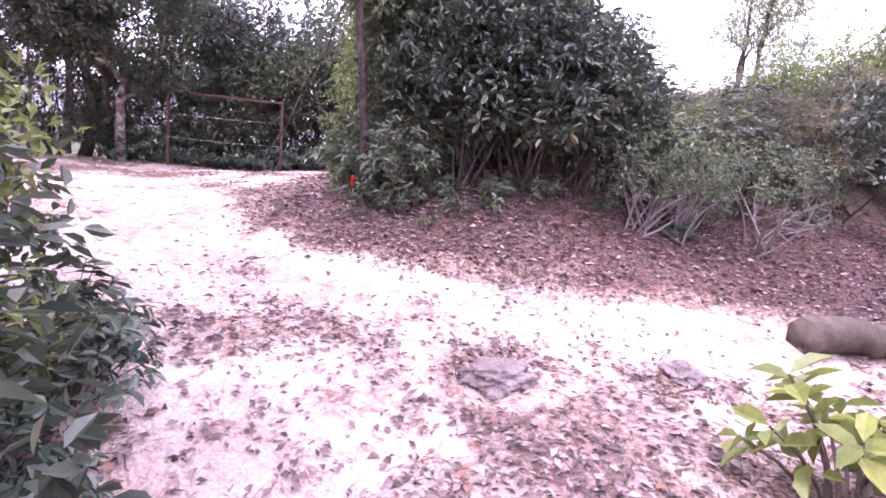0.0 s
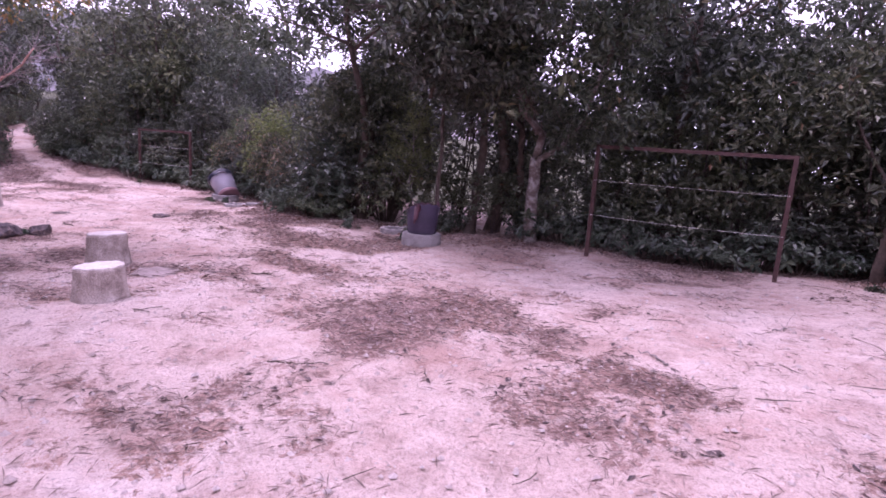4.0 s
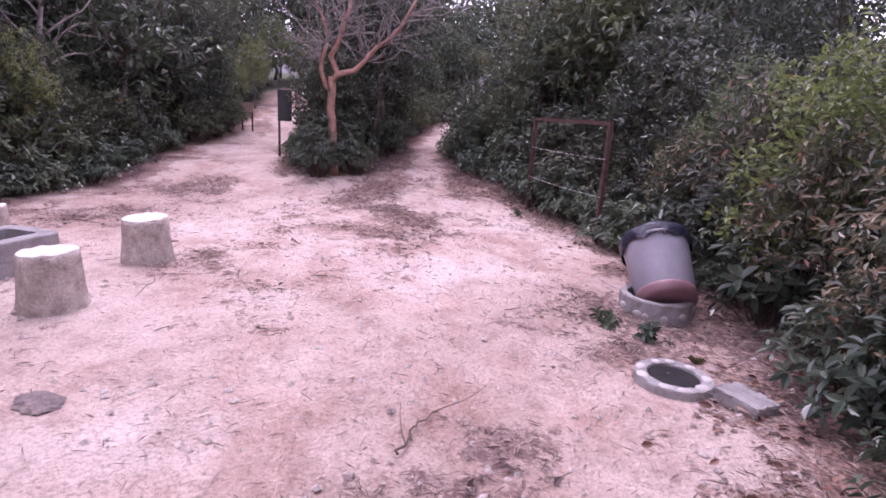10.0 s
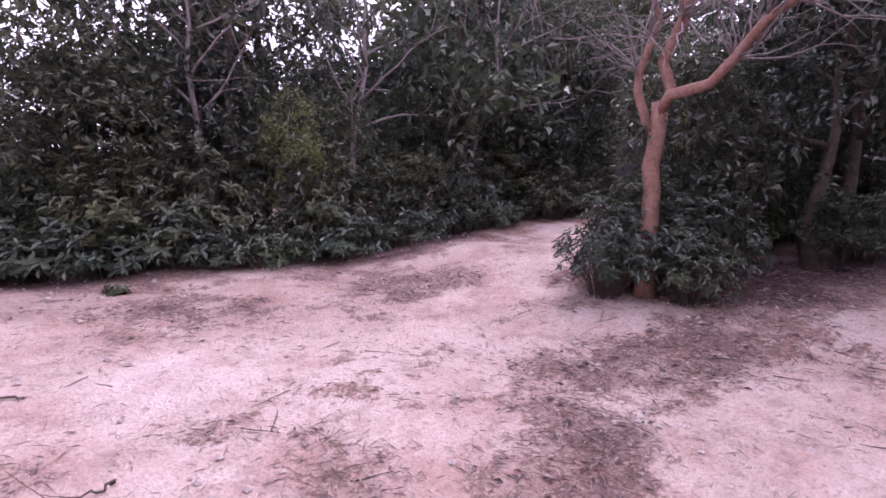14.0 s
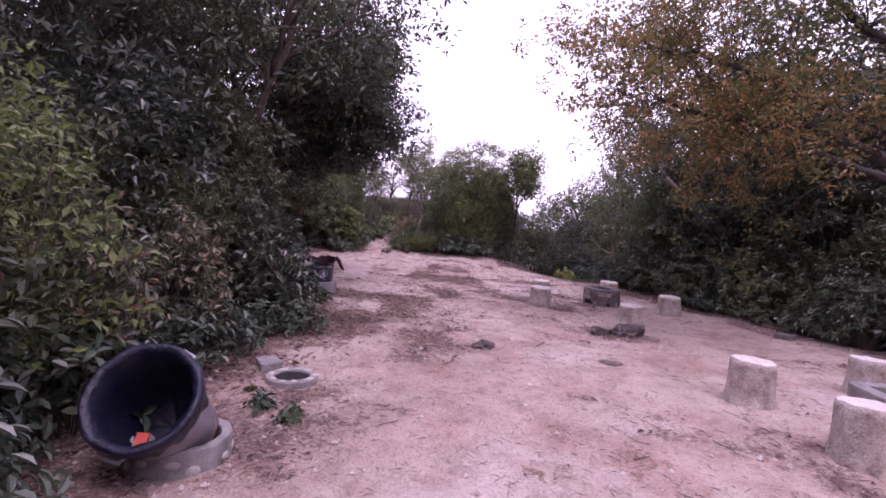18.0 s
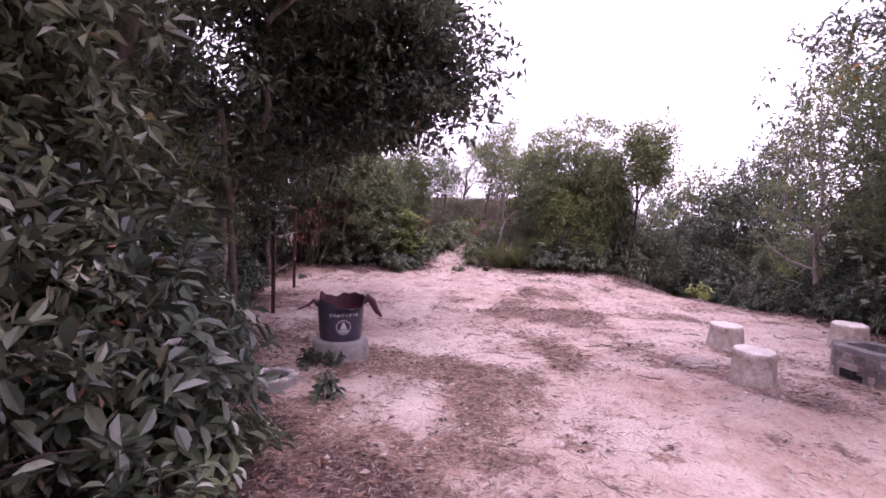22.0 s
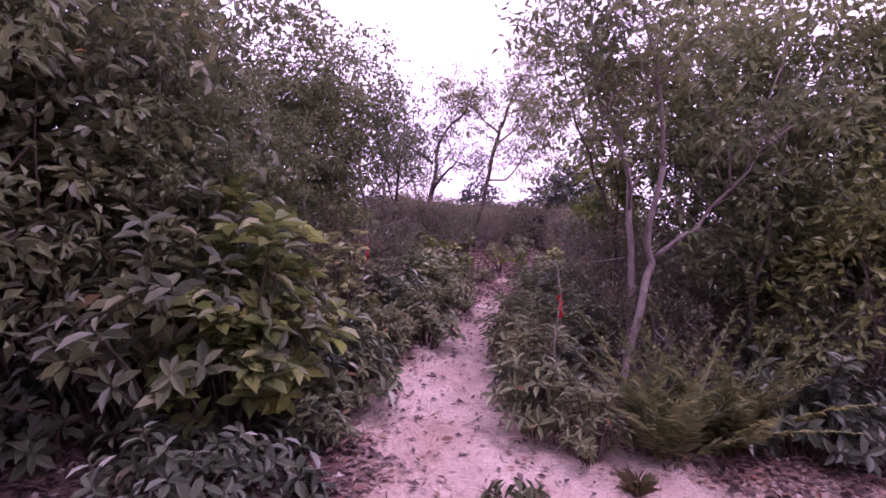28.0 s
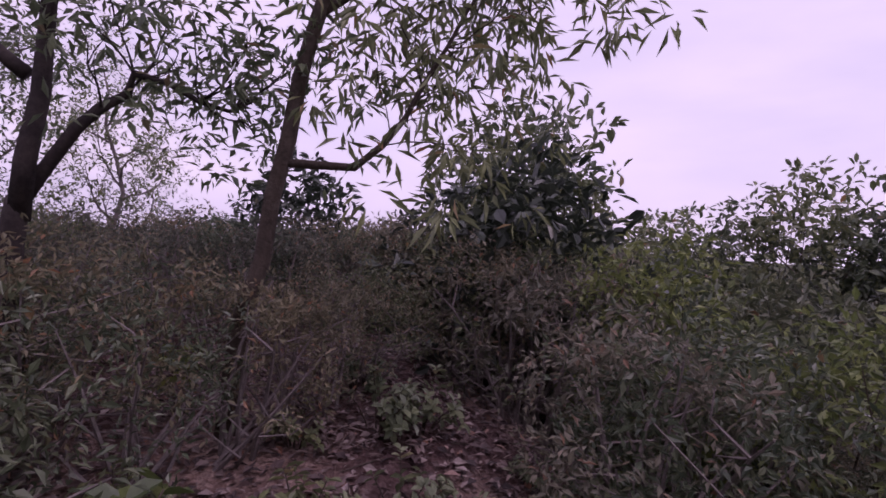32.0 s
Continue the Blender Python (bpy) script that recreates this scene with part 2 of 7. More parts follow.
PALE_STONE = surface("pale_stone", [(0.3, (0.42, 0.38, 0.36)), (0.7, (0.62, 0.58, 0.55))], 12, 0.85, 90, 0.4, 0.006)
GRAVEL = surface("pinkish_gravel", [(0.3, (0.36, 0.29, 0.26)), (0.5, (0.50, 0.42, 0.385)), (0.7, (0.66, 0.60, 0.56))], 2.5, 0.9, 40, 0.3, 0.004)
RUST = surface("rusty_painted_steel", [(0.3, (0.045, 0.022, 0.020)), (0.6, (0.09, 0.045, 0.038)), (0.8, (0.15, 0.07, 0.05))], 14, 0.7, 90, 0.3, 0.003)
WIRE = surface("white_string", [(0.3, (0.5, 0.48, 0.45)), (0.7, (0.7, 0.68, 0.65))], 20, 0.7, 120, 0.2, 0.001)
BIN_GREY = surface("grey_plastic", [(0.3, (0.30, 0.285, 0.32)), (0.7, (0.40, 0.375, 0.42))], 3, 0.40, 40, 0.15, 0.003, spot=((0.36, 0.22, 0.21), 2.2, 0.68), grain=0.95)
BIN_RED = surface("reddened_plastic", [(0.3, (0.17, 0.09, 0.10)), (0.7, (0.25, 0.14, 0.15))], 5, 0.42, 40, 0.15, 0.003, grain=0.95)
BIN_PURPLE = surface("faded_purple_plastic", [(0.3, (0.045, 0.038, 0.065)), (0.7, (0.080, 0.065, 0.105))], 4, 0.45, 40, 0.2, 0.003, grain=0.93)
BIN_BURNT = surface("melted_red_brown_plastic", [(0.3, (0.045, 0.014, 0.022)), (0.7, (0.115, 0.035, 0.048))], 8, 0.5, 60, 0.6, 0.01)
BAG = surface("dark_blue_bin_bag", [(0.3, (0.008, 0.009, 0.022)), (0.7, (0.02, 0.022, 0.045))], 9, 0.28, 45, 0.9, 0.02)
# black of ash and soot; on the vents it paints a hole's darkness
SOOT_AND_HOLLOW_BLACK = surface("soot", [(0.3, (0.008, 0.007, 0.008)), (0.7, (0.025, 0.022, 0.022))], 12, 0.95, 80, 0.4, 0.005)
WHITE_PAINT = surface("white_print", [(0.3, (0.5, 0.5, 0.53)), (0.7, (0.66, 0.66, 0.68))], 20, 0.6, 90, 0.1, 0.001)
RED_PAPER = surface("red_label", [(0.3, (0.5, 0.06, 0.04)), (0.7, (0.6, 0.1, 0.06))], 20, 0.6, 90, 0.1, 0.001)
TENT = surface("orange_tent_fabric", [(0.3, (0.62, 0.10, 0.02)), (0.7, (0.78, 0.16, 0.035))], 3, 0.6, 80, 0.2, 0.006, grain=0.93)
# the tent orange again, darkened for the shade inside the doorway
TENT_SHADED = surface("inner_tent_painted_shade", [(0.3, (0.30, 0.055, 0.02)), (0.7, (0.42, 0.085, 0.03))], 3, 0.7, 80, 0.2, 0.005, grain=0.93)
TENT_DARK = surface("dark_tent_fabric", [(0.3, (0.03, 0.03, 0.035)), (0.7, (0.07, 0.06, 0.065))], 4, 0.7, 80, 0.2, 0.005)
BOARD = surface("dark_notice_panel", [(0.3, (0.02, 0.022, 0.022)), (0.7, (0.05, 0.052, 0.05))], 5, 0.5, 60, 0.2, 0.003, grain=0.93)
BOARD_PALE = surface("pale_sign_panel", [(0.3, (0.32, 0.22, 0.17)), (0.7, (0.45, 0.34, 0.27))], 5, 0.7, 60, 0.2, 0.003)
# far hillside: aerial haze is mixed into these blue-grey tones
HAZED_HILL = surface("hillside_painted_haze", [(0.3, (0.10, 0.105, 0.115)), (0.5, (0.16, 0.155, 0.16)), (0.7, (0.24, 0.21, 0.215))], 0.03, 0.95, 0.4, 0.3, 2.0)
RED_TAG = surface("red_ribbon", [(0.3, (0.5, 0.03, 0.02)), (0.7, (0.62, 0.06, 0.04))], 20, 0.6, 90, 0.1, 0.001)


def ground_material():
    """Pale sand with trodden, washed-out and stained places, and straw lying where the litter map puts it."""
    m, nt, b = material("sandy_ground", 0.95, 0, 0.2)
    at = space(nt)
    warp = noise_node(nt, 1.1, 4, 0.6, at)
    shift = nt.nodes.new("ShaderNodeVectorMath")
    shift.operation = "MULTIPLY_ADD"
    nt.links.new(warp.outputs["Color"], shift.inputs[0])
    shift.inputs[1].default_value = (0.55, 0.55, 0.55)
    nt.links.new(at, shift.inputs[2])
    bent = shift.outputs[0]
    big, mid, fine, grit = noise_node(nt, 0.45, 7, 0.6, at), noise_node(nt, 3.6, 8, 0.72, bent), noise_node(nt, 34, 5, 0.75, at), noise_node(nt, 130, 3, 0.7, at)
    sand = ramp(nt, big.outputs["Fac"], [(0.3, (0.44, 0.335, 0.29)), (0.48, (0.54, 0.435, 0.385)), (0.7, (0.63, 0.545, 0.50))])
    sand = mixed(nt, 1.0, sand, ramp(nt, mid.outputs["Fac"], [(0.30, (0.66, 0.60, 0.58)), (0.46, (0.95, 0.93, 0.92)), (0.62, (1.10, 1.10, 1.10))]), "MULTIPLY")
    sand = mixed(nt, 1.0, sand, ramp(nt, fine.outputs["Fac"], [(0.32, (0.62, 0.57, 0.55)), (0.45, (0.98, 0.98, 0.98)), (0.66, (1.12, 1.12, 1.11))]), "MULTIPLY")
    sand = mixed(nt, 1.0, sand, ramp(nt, grit.outputs["Fac"], [(0.34, (0.64, 0.60, 0.59)), (0.46, (1.03, 1.03, 1.03))]), "MULTIPLY")
    stain = noise_node(nt, 1.2, 9, 0.7, bent)
    sand = mixed(nt, ramp(nt, stain.outputs["Fac"], [(0.46, (0, 0, 0)), (0.64, (0.7, 0.7, 0.7))]), sand, mixed(nt, 1.0, sand, (0.72, 0.57, 0.53), "MULTIPLY"))
    vor = node(nt, "ShaderNodeTexVoronoi", Scale=42)
    nt.links.new(at, vor.inputs["Vector"])
    straw = mixed(nt, 0.55, ramp(nt, fine.outputs["Fac"], [(0.34, (0.11, 0.074, 0.066)), (0.5, (0.27, 0.19, 0.165)), (0.66, (0.47, 0.36, 0.315))]),
                  ramp(nt, vor.outputs["Color"], [(0.15, (0.11, 0.072, 0.062)), (0.5, (0.27, 0.185, 0.16)), (0.85, (0.48, 0.38, 0.33))]))
    straw = mixed(nt, 1.0, straw, ramp(nt, big.outputs["Fac"], [(0.35, (0.78, 0.74, 0.78)), (0.6, (1.12, 1.02, 0.94))]), "MULTIPLY")
    a = nt.nodes.new("ShaderNodeAttribute")
    a.attribute_name = "litter"

    def plus(source, weight, other):
        n = nt.nodes.new("ShaderNodeMath")
        n.operation = "MULTIPLY_ADD"
        nt.links.new(source, n.inputs[0])
        n.inputs[1].default_value = weight
        nt.links.new(other, n.inputs[2])
        return n.outputs[0]
    cover = plus(grit.outputs["Fac"], 0.5, plus(fine.outputs["Fac"], 1.0, plus(mid.outputs["Fac"], 2.2, a.outputs["Fac"])))
    edge = node(nt, "ShaderNodeMapRange")
    edge.inputs["From Min"].default_value, edge.inputs["From Max"].default_value = 2.29, 2.39
    nt.links.new(cover, edge.inputs["Value"])
    c = mixed(nt, edge.outputs[0], sand, straw)
    deep = node(nt, "ShaderNodeMapRange")
    deep.inputs["From Min"].default_value, deep.inputs["From Max"].default_value = 0.72, 0.98
    nt.links.new(a.outputs["Fac"], deep.inputs["Value"])
    c = mixed(nt, deep.outputs[0], c, mixed(nt, 1.0, straw, (0.42, 0.38, 0.42), "MULTIPLY"))
    far = nt.nodes.new("ShaderNodeAttribute")
    far.attribute_name = "scrub"
    c = mixed(nt, far.outputs["Fac"], c, ramp(nt, mid.outputs["Fac"], [(0.3, (0.045, 0.05, 0.03)), (0.7, (0.10, 0.105, 0.06))]))
    nt.links.new(c, b.inputs["Base Color"])
    h = mixed(nt, 0.5, mid.outputs["Fac"], fine.outputs["Fac"])
    h = mixed(nt, 0.35, h, vor.outputs["Distance"])
    bumped(nt, b, h, 1.0, 0.045)
    return m


GROUND = ground_material()


# ---- mesh helpers ----
def mesh_of(name, verts, faces, mat, smooth=False):
    """A mesh from an (n, 3) array and a list or array of faces."""
    me = bpy.data.meshes.new(name)
    me.from_pydata(np.asarray(verts, dtype=float).tolist(), [], faces.tolist() if isinstance(faces, np.ndarray) else faces)
    me.materials.append(mat)
    if smooth:
        me.polygons.foreach_set("use_smooth", [True] * len(me.polygons))
    me.update()
    return me


def part_mesh(name, me, parent, label=""):
    ob = new(name, me)
    ob.parent = parent
    return tagged(ob, label)


def part(name, bm, mat, parent, label="", smooth=False):
    me = bpy.data.meshes.new(name)
    bm.to_mesh(me)
    bm.free()
    me.materials.append(mat)
    if smooth:
        me.polygons.foreach_set("use_smooth", [True] * len(me.polygons))
    ob = new(name, me)
    if parent is not None:
        ob.parent = parent
    return tagged(ob, label)


def root(name, m, label, category, group=""):
    ob = new(name)
    ob.matrix_basis = m
    ob.empty_display_size = 0.1
    return tagged(ob, label, category, group)


def unit(v):
    v = np.asarray(v, float)
    return v / np.maximum(np.linalg.norm(v, axis=-1, keepdims=True), 1e-9)


def tubes(runs, sides=6):
    """Tapered tubes along polylines: runs of (points, radii). Returns verts, faces."""
    vs, fs, k = [], [], 0
    for pts, rad in runs:
        pts, rad = np.asarray(pts, float), np.asarray(rad, float)
        n = len(pts)
        d = unit(np.gradient(pts, axis=0))
        ref = np.where(np.abs(d[:, 2:3]) < 0.9, np.array([[0, 0, 1.0]]), np.array([[1.0, 0, 0]]))
        a = unit(np.cross(d, ref))
        b = np.cross(d, a)
        w = np.linspace(0, 2 * np.pi, sides, endpoint=False)
        ring = pts[:, None] + rad[:, None, None] * (np.cos(w)[None, :, None] * a[:, None] + np.sin(w)[None, :, None] * b[:, None])
        vs.append(ring.reshape(-1, 3))
        for i in range(n - 1):
            for j in range(sides):
                p, q = k + i * sides + j, k + i * sides + (j + 1) % sides
                fs.append((p, q, q + sides, p + sides))
        fs.append(tuple(k + j for j in range(sides))[::-1])
        fs.append(tuple(k + (n - 1) * sides + j for j in range(sides)))
        k += n * sides
    return np.concatenate(vs), fs


def bend(rng, start, way, length, n=5, wobble=0.15, up=0.0):
    """A crooked line from start."""
    pts, d = [np.asarray(start, float)], unit(way)
    for _ in range(n):
        d = unit(d + rng.normal(0, wobble, 3) + np.array([0, 0, up]))
        pts.append(pts[-1] + d * length / n)
    return np.array(pts)


def leaf_arrays(c, d, nrm, L, W, rich=False, droop=0.15):
    """Folded leaves at c, pointing along d. Two triangles a leaf, or a fuller six-faced outline."""
    c, d = np.asarray(c, float), unit(d)
    s = unit(np.cross(d, nrm))
    u = np.cross(s, d)
    L, W = np.asarray(L)[:, None], np.asarray(W)[:, None]
    n = len(c)
    if not rich:
        v = np.stack([c, c + d * L * 0.45 + s * W / 2 + u * W * 0.18, c + d * L - u * L * droop, c + d * L * 0.45 - s * W / 2 + u * W * 0.18], 1)
        f = np.array([[0, 1, 2], [0, 2, 3]])
        return v.reshape(-1, 3), (f[None] + 4 * np.arange(n)[:, None, None]).reshape(-1, 3)
    e = u * W * 0.15
    m1, m2, tip = c + d * L * 0.32 + e, c + d * L * 0.68 - u * L * droop * 0.25 + e, c + d * L - u * L * droop
    v = np.stack([c, m1 + s * W * 0.42, m2 + s * W * 0.46, tip, m2 - s * W * 0.46, m1 - s * W * 0.42], 1)
    f = np.array([[0, 1, 2, 3], [0, 3, 4, 5]])
    return v.reshape(-1, 3), (f[None] + 6 * np.arange(n)[:, None, None]).reshape(-1, 4)


def cluster_leaves(rng, tips, per, spread, L, W, rich=False, hang=0.0, droop=0.15):
    """per leaves scattered round each tip, facing outward and up."""
    tips = np.repeat(np.asarray(tips, float), per, axis=0)
    n = len(tips)
    off = unit(rng.normal(0, 1, (n, 3))) * rng.uniform(0, 1, (n, 1)) ** 0.6 * spread
    off[:, 2] *= 0.75
    d = unit(off + rng.normal(0, 0.25, (n, 3)) * spread + np.array([0, 0, 0.12 - hang]) * spread)
    nrm = unit(np.array([0, 0, 1.0]) + rng.normal(0, 0.55, (n, 3)))
    ll = L * rng.uniform(0.65, 1.25, n)
    return leaf_arrays(tips + off * 0.6, d, nrm, ll, ll * W / L * rng.uniform(0.85, 1.15, n), rich, droop)


def whorl_leaves(rng, tips, ways, per, L, W, droop=0.25):
    """Rosettes of long leaves round shoot tips."""
    cs, ds, ns = [], [], []
    for p, w in zip(tips, ways):
        w = unit(w)
        a = unit(np.cross(w, [0.3, 0.9, 0.2]))
        b = np.cross(w, a)
        t0 = rng.uniform(0, 6.28)
        for k in range(per):
            ang = t0 + k * 2.4 + rng.normal(0, 0.15)
            r = np.cos(ang) * a + np.sin(ang) * b
            lift = rng.uniform(0.1, 0.7)
            cs.append(p - w * 0.012 * k)
            ds.append(r + w * lift)
            ns.append(w - r * lift * 0.5 + rng.normal(0, 0.15, 3))
    n = len(cs)
    ll = L * rng.uniform(0.6, 1.2, n)
    return leaf_arrays(np.array(cs), np.array(ds), np.array(ns), ll, ll * W / L, True, droop)


# ---- the lie of the land ----
def smooth01(x, a, b):
    t = np.clip((np.asarray(x, float) - a) / (b - a), 0, 1)
    return t * t * (3 - 2 * t)


TRAIL_X = [-40, -6, -3.1, -1.45, 0.18, 1.57, 3.7, 5.5, 9, 20, 60]
TRAIL_Z = [0, 0.0, 0.22, 0.43, 0.73, 0.95, 1.5, 1.72, 1.3, -2.5, -16]


def table_noise(x, y, seed):
    """Smooth value noise, 0 to 1."""
    tab = np.random.default_rng(seed).uniform(0, 1, (64, 64))
    xi, yi = np.floor(x).astype(int), np.floor(y).astype(int)
    fx, fy = x - xi, y - yi
    fx, fy = fx * fx * (3 - 2 * fx), fy * fy * (3 - 2 * fy)
    g = lambda a, b: tab[a % 64, b % 64]
    return (g(xi, yi) * (1 - fx) + g(xi + 1, yi) * fx) * (1 - fy) + (g(xi, yi + 1) * (1 - fx) + g(xi + 1, yi + 1) * fx) * fy


def cloudy(x, y, scale, seed):
    """Layered noise, about -0.5 to 0.5."""
    x, y = np.asarray(x, float), np.asarray(y, float)
    return sum(table_noise(x * scale * 2 ** k + 7.3 * k, y * scale * 2 ** k + 3.1 * k, seed + k) * 0.5 ** k for k in range(5)) / 1.9375 - 0.5


def land(x, y):
    """Height of the ground."""
    x, y = np.asarray(x, float), np.asarray(y, float)
    z = np.ones(np.broadcast(x, y).shape)
    z = z + np.interp(x, TRAIL_X, TRAIL_Z) * smooth01(y, 3.6, 6.2)
    d = (x + 3.9) * 0.5 - (y - 3.5) * 0.866
    z = z - 0.165 * np.clip(d, 0, 7) * (1 - smooth01(y, 3.2, 5.0)) * smooth01(x, -9, -4)
    z = z + 0.55 * np.exp(-(((x + 0.3) / 1.9) ** 2 + ((y - 3.9) / 1.15) ** 2))
    z = z + 0.5 * np.exp(-(((x - 3.5) / 2.6) ** 2 + ((y - 3.8) / 1.3) ** 2))
    w = np.clip(-19.5 - x, 0, 70)
    z = z + 0.085 * w * smooth01(w, 0, 4) + 0.035 * np.clip(-27 - x, 0, 40)
    z = z - 0.11 * np.exp(-(((x + 16.7) / 0.9) ** 2 + ((y - 9.35) / 0.7) ** 2))
    z = z + 0.03 * np.sin(x * 0.9 + 0.4) * np.cos(y * 0.8) + 0.02 * np.sin(x * 2.3 + y * 1.7)
    return z


def lz(x, y):
    return float(land(x, y))


NORTH = [(-2.2, 12.6), (-4.5, 12.5), (-6, 12.0), (-8, 11.7), (-9.3, 10.7), (-10.3, 10.3), (-11.4, 9.75), (-12.5, 9.1), (-13.8, 9.3), (-14.6, 9.8), (-16, 10.2), (-18.3, 9.95), (-20, 9.6), (-22, 9.0), (-23.6, 8.1), (-25.2, 7.7), (-28, 8.0), (-33, 8.6)]
SOUTH = [(-1.75, -4.2), (-1.8, -2.2), (-2.5, -0.9), (-3.9, 0.4), (-5.5, 1.3), (-8, 1.5), (-10.5, 1.2), (-12.5, 0.9), (-13.5, 0.4), (-13.7, -1.9), (-16.9, -1.9), (-17.0, 0.4), (-18, 1.0), (-20.5, 1.2), (-23, 1.0), (-26, 0.6), (-33, -0.6)]
EAST_N = [(-2.0, 9.2), (-2.0, 10.5), (-2.1, 11.6), (-2.3, 12.6)]
EAST_S = [(-1.35, 3.75), (-1.6, 4.2), (-1.8, 5.0), (-1.8, 6.2)]
BANK = [(9, 3.5), (6, 3.4), (3, 3.6), (1.2, 3.75), (-0.2, 3.65), (-1.3, 3.65)]
START_E = [(1.9, -4.5), (1.6, -2.6), (2.2, -1.6), (4, -0.9), (8, -0.8)]
ISLE = [(-23.3, 4.3), (-25.5, 4.0), (-29, 3.6), (-33, 3.0)]
ISLE_N = [(-33, 6.3), (-29, 6.1), (-25.5, 5.9), (-23.6, 5.6)]
EDGES = [NORTH, SOUTH, EAST_N, EAST_S, BANK, START_E, ISLE, ISLE_N]
TRAIL = [(-7, 8.7), (-4.1, 8.6), (-2.3, 8.4), (-1.45, 8.2), (-0.6, 7.9), (0.2, 7.6), (0.85, 7.25), (1.57, 7.0), (2.4, 6.65)]
CROSSING = [(9, 2.3), (4, 2.35), (1, 2.05), (-1.2, 1.85), (-3, 3), (-5.5, 5.2)]
WEST_WAY = [(-21, 4.1), (-24, 3.1), (-28, 2.5), (-34, 1.0), (-42, -1.0)]
NORTH_WEST_WAY = [(-21.5, 6.8), (-23, 7.0), (-26, 6.8), (-30, 7.2), (-34, 8.6), (-40, 12)]
WALKED = [(-0.9, -1.7), (-0.95, -0.8), (-1.3, 0.0), (-2.06, 1.23), (-2.7, 2.1), (-4.1, 3.8), (-6.8, 5.7), (-9, 6.6), (-13, 7.5), (-17, 8.2), (-20.2, 8.0), (-11, 7.5), (-8.2, 8.7), (-2.3, 8.4), (-0.6, 7.9), (0.85, 7.25), (1.57, 7.0)]


def away(x, y, line):
    """Distance from points to a polyline."""
    x, y = np.asarray(x, float), np.asarray(y, float)
    best = np.full(np.broadcast(x, y).shape, 1e9)
    for (ax, ay), (bx, by) in zip(line, line[1:]):
        ux, uy = bx - ax, by - ay
        t = np.clip(((x - ax) * ux + (y - ay) * uy) / (ux * ux + uy * uy), 0, 1)
        best = np.minimum(best, np.hypot(x - ax - t * ux, y - ay - t * uy))
    return best


STRAW = [(-6.3, 5.7, 1.7, 0.9), (-6.5, 4.2, 0.9, 0.6), (-5.1, 6.5, 0.7, 0.4), (-6.6, 7.0, 0.9, 0.4), (-11.2, 7.7, 1.7, 0.5), (-12.6, 8.3, 1.3, 0.5), (-10.0, 7.9, 1.0, 0.5), (-9.4, 6.7, 0.8, 0.25),
         (-13.5, 7.5, 0.9, 0.4), (-9.7, 5.1, 0.3, 0.6), (-10.6, 4.5, 0.6, 0.25), (-12.5, 4.6, 0.7, 0.6), (-19.8, 6.6, 1.5, 0.9), (-21.6, 6.0, 1.2, 1.2), (-15.8, 8.7, 1.2, 0.5), (-20.6, 3.3, 1.5, 0.7),
         (-19.0, 3.0, 0.9, 0.6), (-20.0, 4.7, 1.1, 0.6), (-10.0, 8.7, 0.9, 0.6), (-6.8, 6.2, 0.6, 1.2)]
BANK_LITTER = [(-3.0, 3.6), (-1.6, 3.2), (-0.4, 3.15), (1.0, 3.25), (2.4, 3.3), (5, 3.2)]


def litter(x, y):
    """How thickly dead leaves and straw cover the ground, 0 to 1."""
    x, y = np.asarray(x, float), np.asarray(y, float)
    edge = np.minimum.reduce([away(x, y, e) for e in EDGES])
    v = 0.16 + 0.62 * (1 - smooth01(edge, 0.15, 1.25))
    heap = 0
    for cx, cy, rx, ry in STRAW:
        heap = np.maximum(heap, np.exp(-(((x - cx) / rx) ** 2 + ((y - cy) / ry) ** 2)))
    v = v + 0.42 * heap
    start = smooth01(x, -3.6, -2.2) * (1 - smooth01(y, 3.4, 4.4))
    v = v + 0.22 * start + 0.6 * (1 - smooth01(away(x, y, BANK_LITTER), 0.25, 1.0)) * start
    v = v - (0.42 - 0.2 * smooth01(x, -3.0, -1.5)) * (1 - smooth01(away(x, y, TRAIL), 0.12, 0.42)) - 0.24 * (1 - smooth01(away(x, y, CROSSING), 0.15, 0.6))
    v = v + 0.22 * smooth01(-x, 20, 23)
    for line in (WEST_WAY, NORTH_WEST_WAY):
        v = v - 0.3 * (1 - smooth01(away(x, y, line), 0.15, 0.6))
    v = v + 0.42 * smooth01(x, -1.2, 0.8) * smooth01(y, 4.5, 6.0) + 0.3 * smooth01(x, 0.9, 2.0) * smooth01(y, 4.5, 6.0)
    warp = cloudy(x, y, 0.5, 90)
    finger = cloudy(x + 0.5 * warp, y + 0.9 * warp, 2.3, 140)
    return np.clip(v + 0.8 * cloudy(x + 1.2 * warp, y - 0.8 * warp, 0.85, 70) + 0.95 * finger, 0, 1)


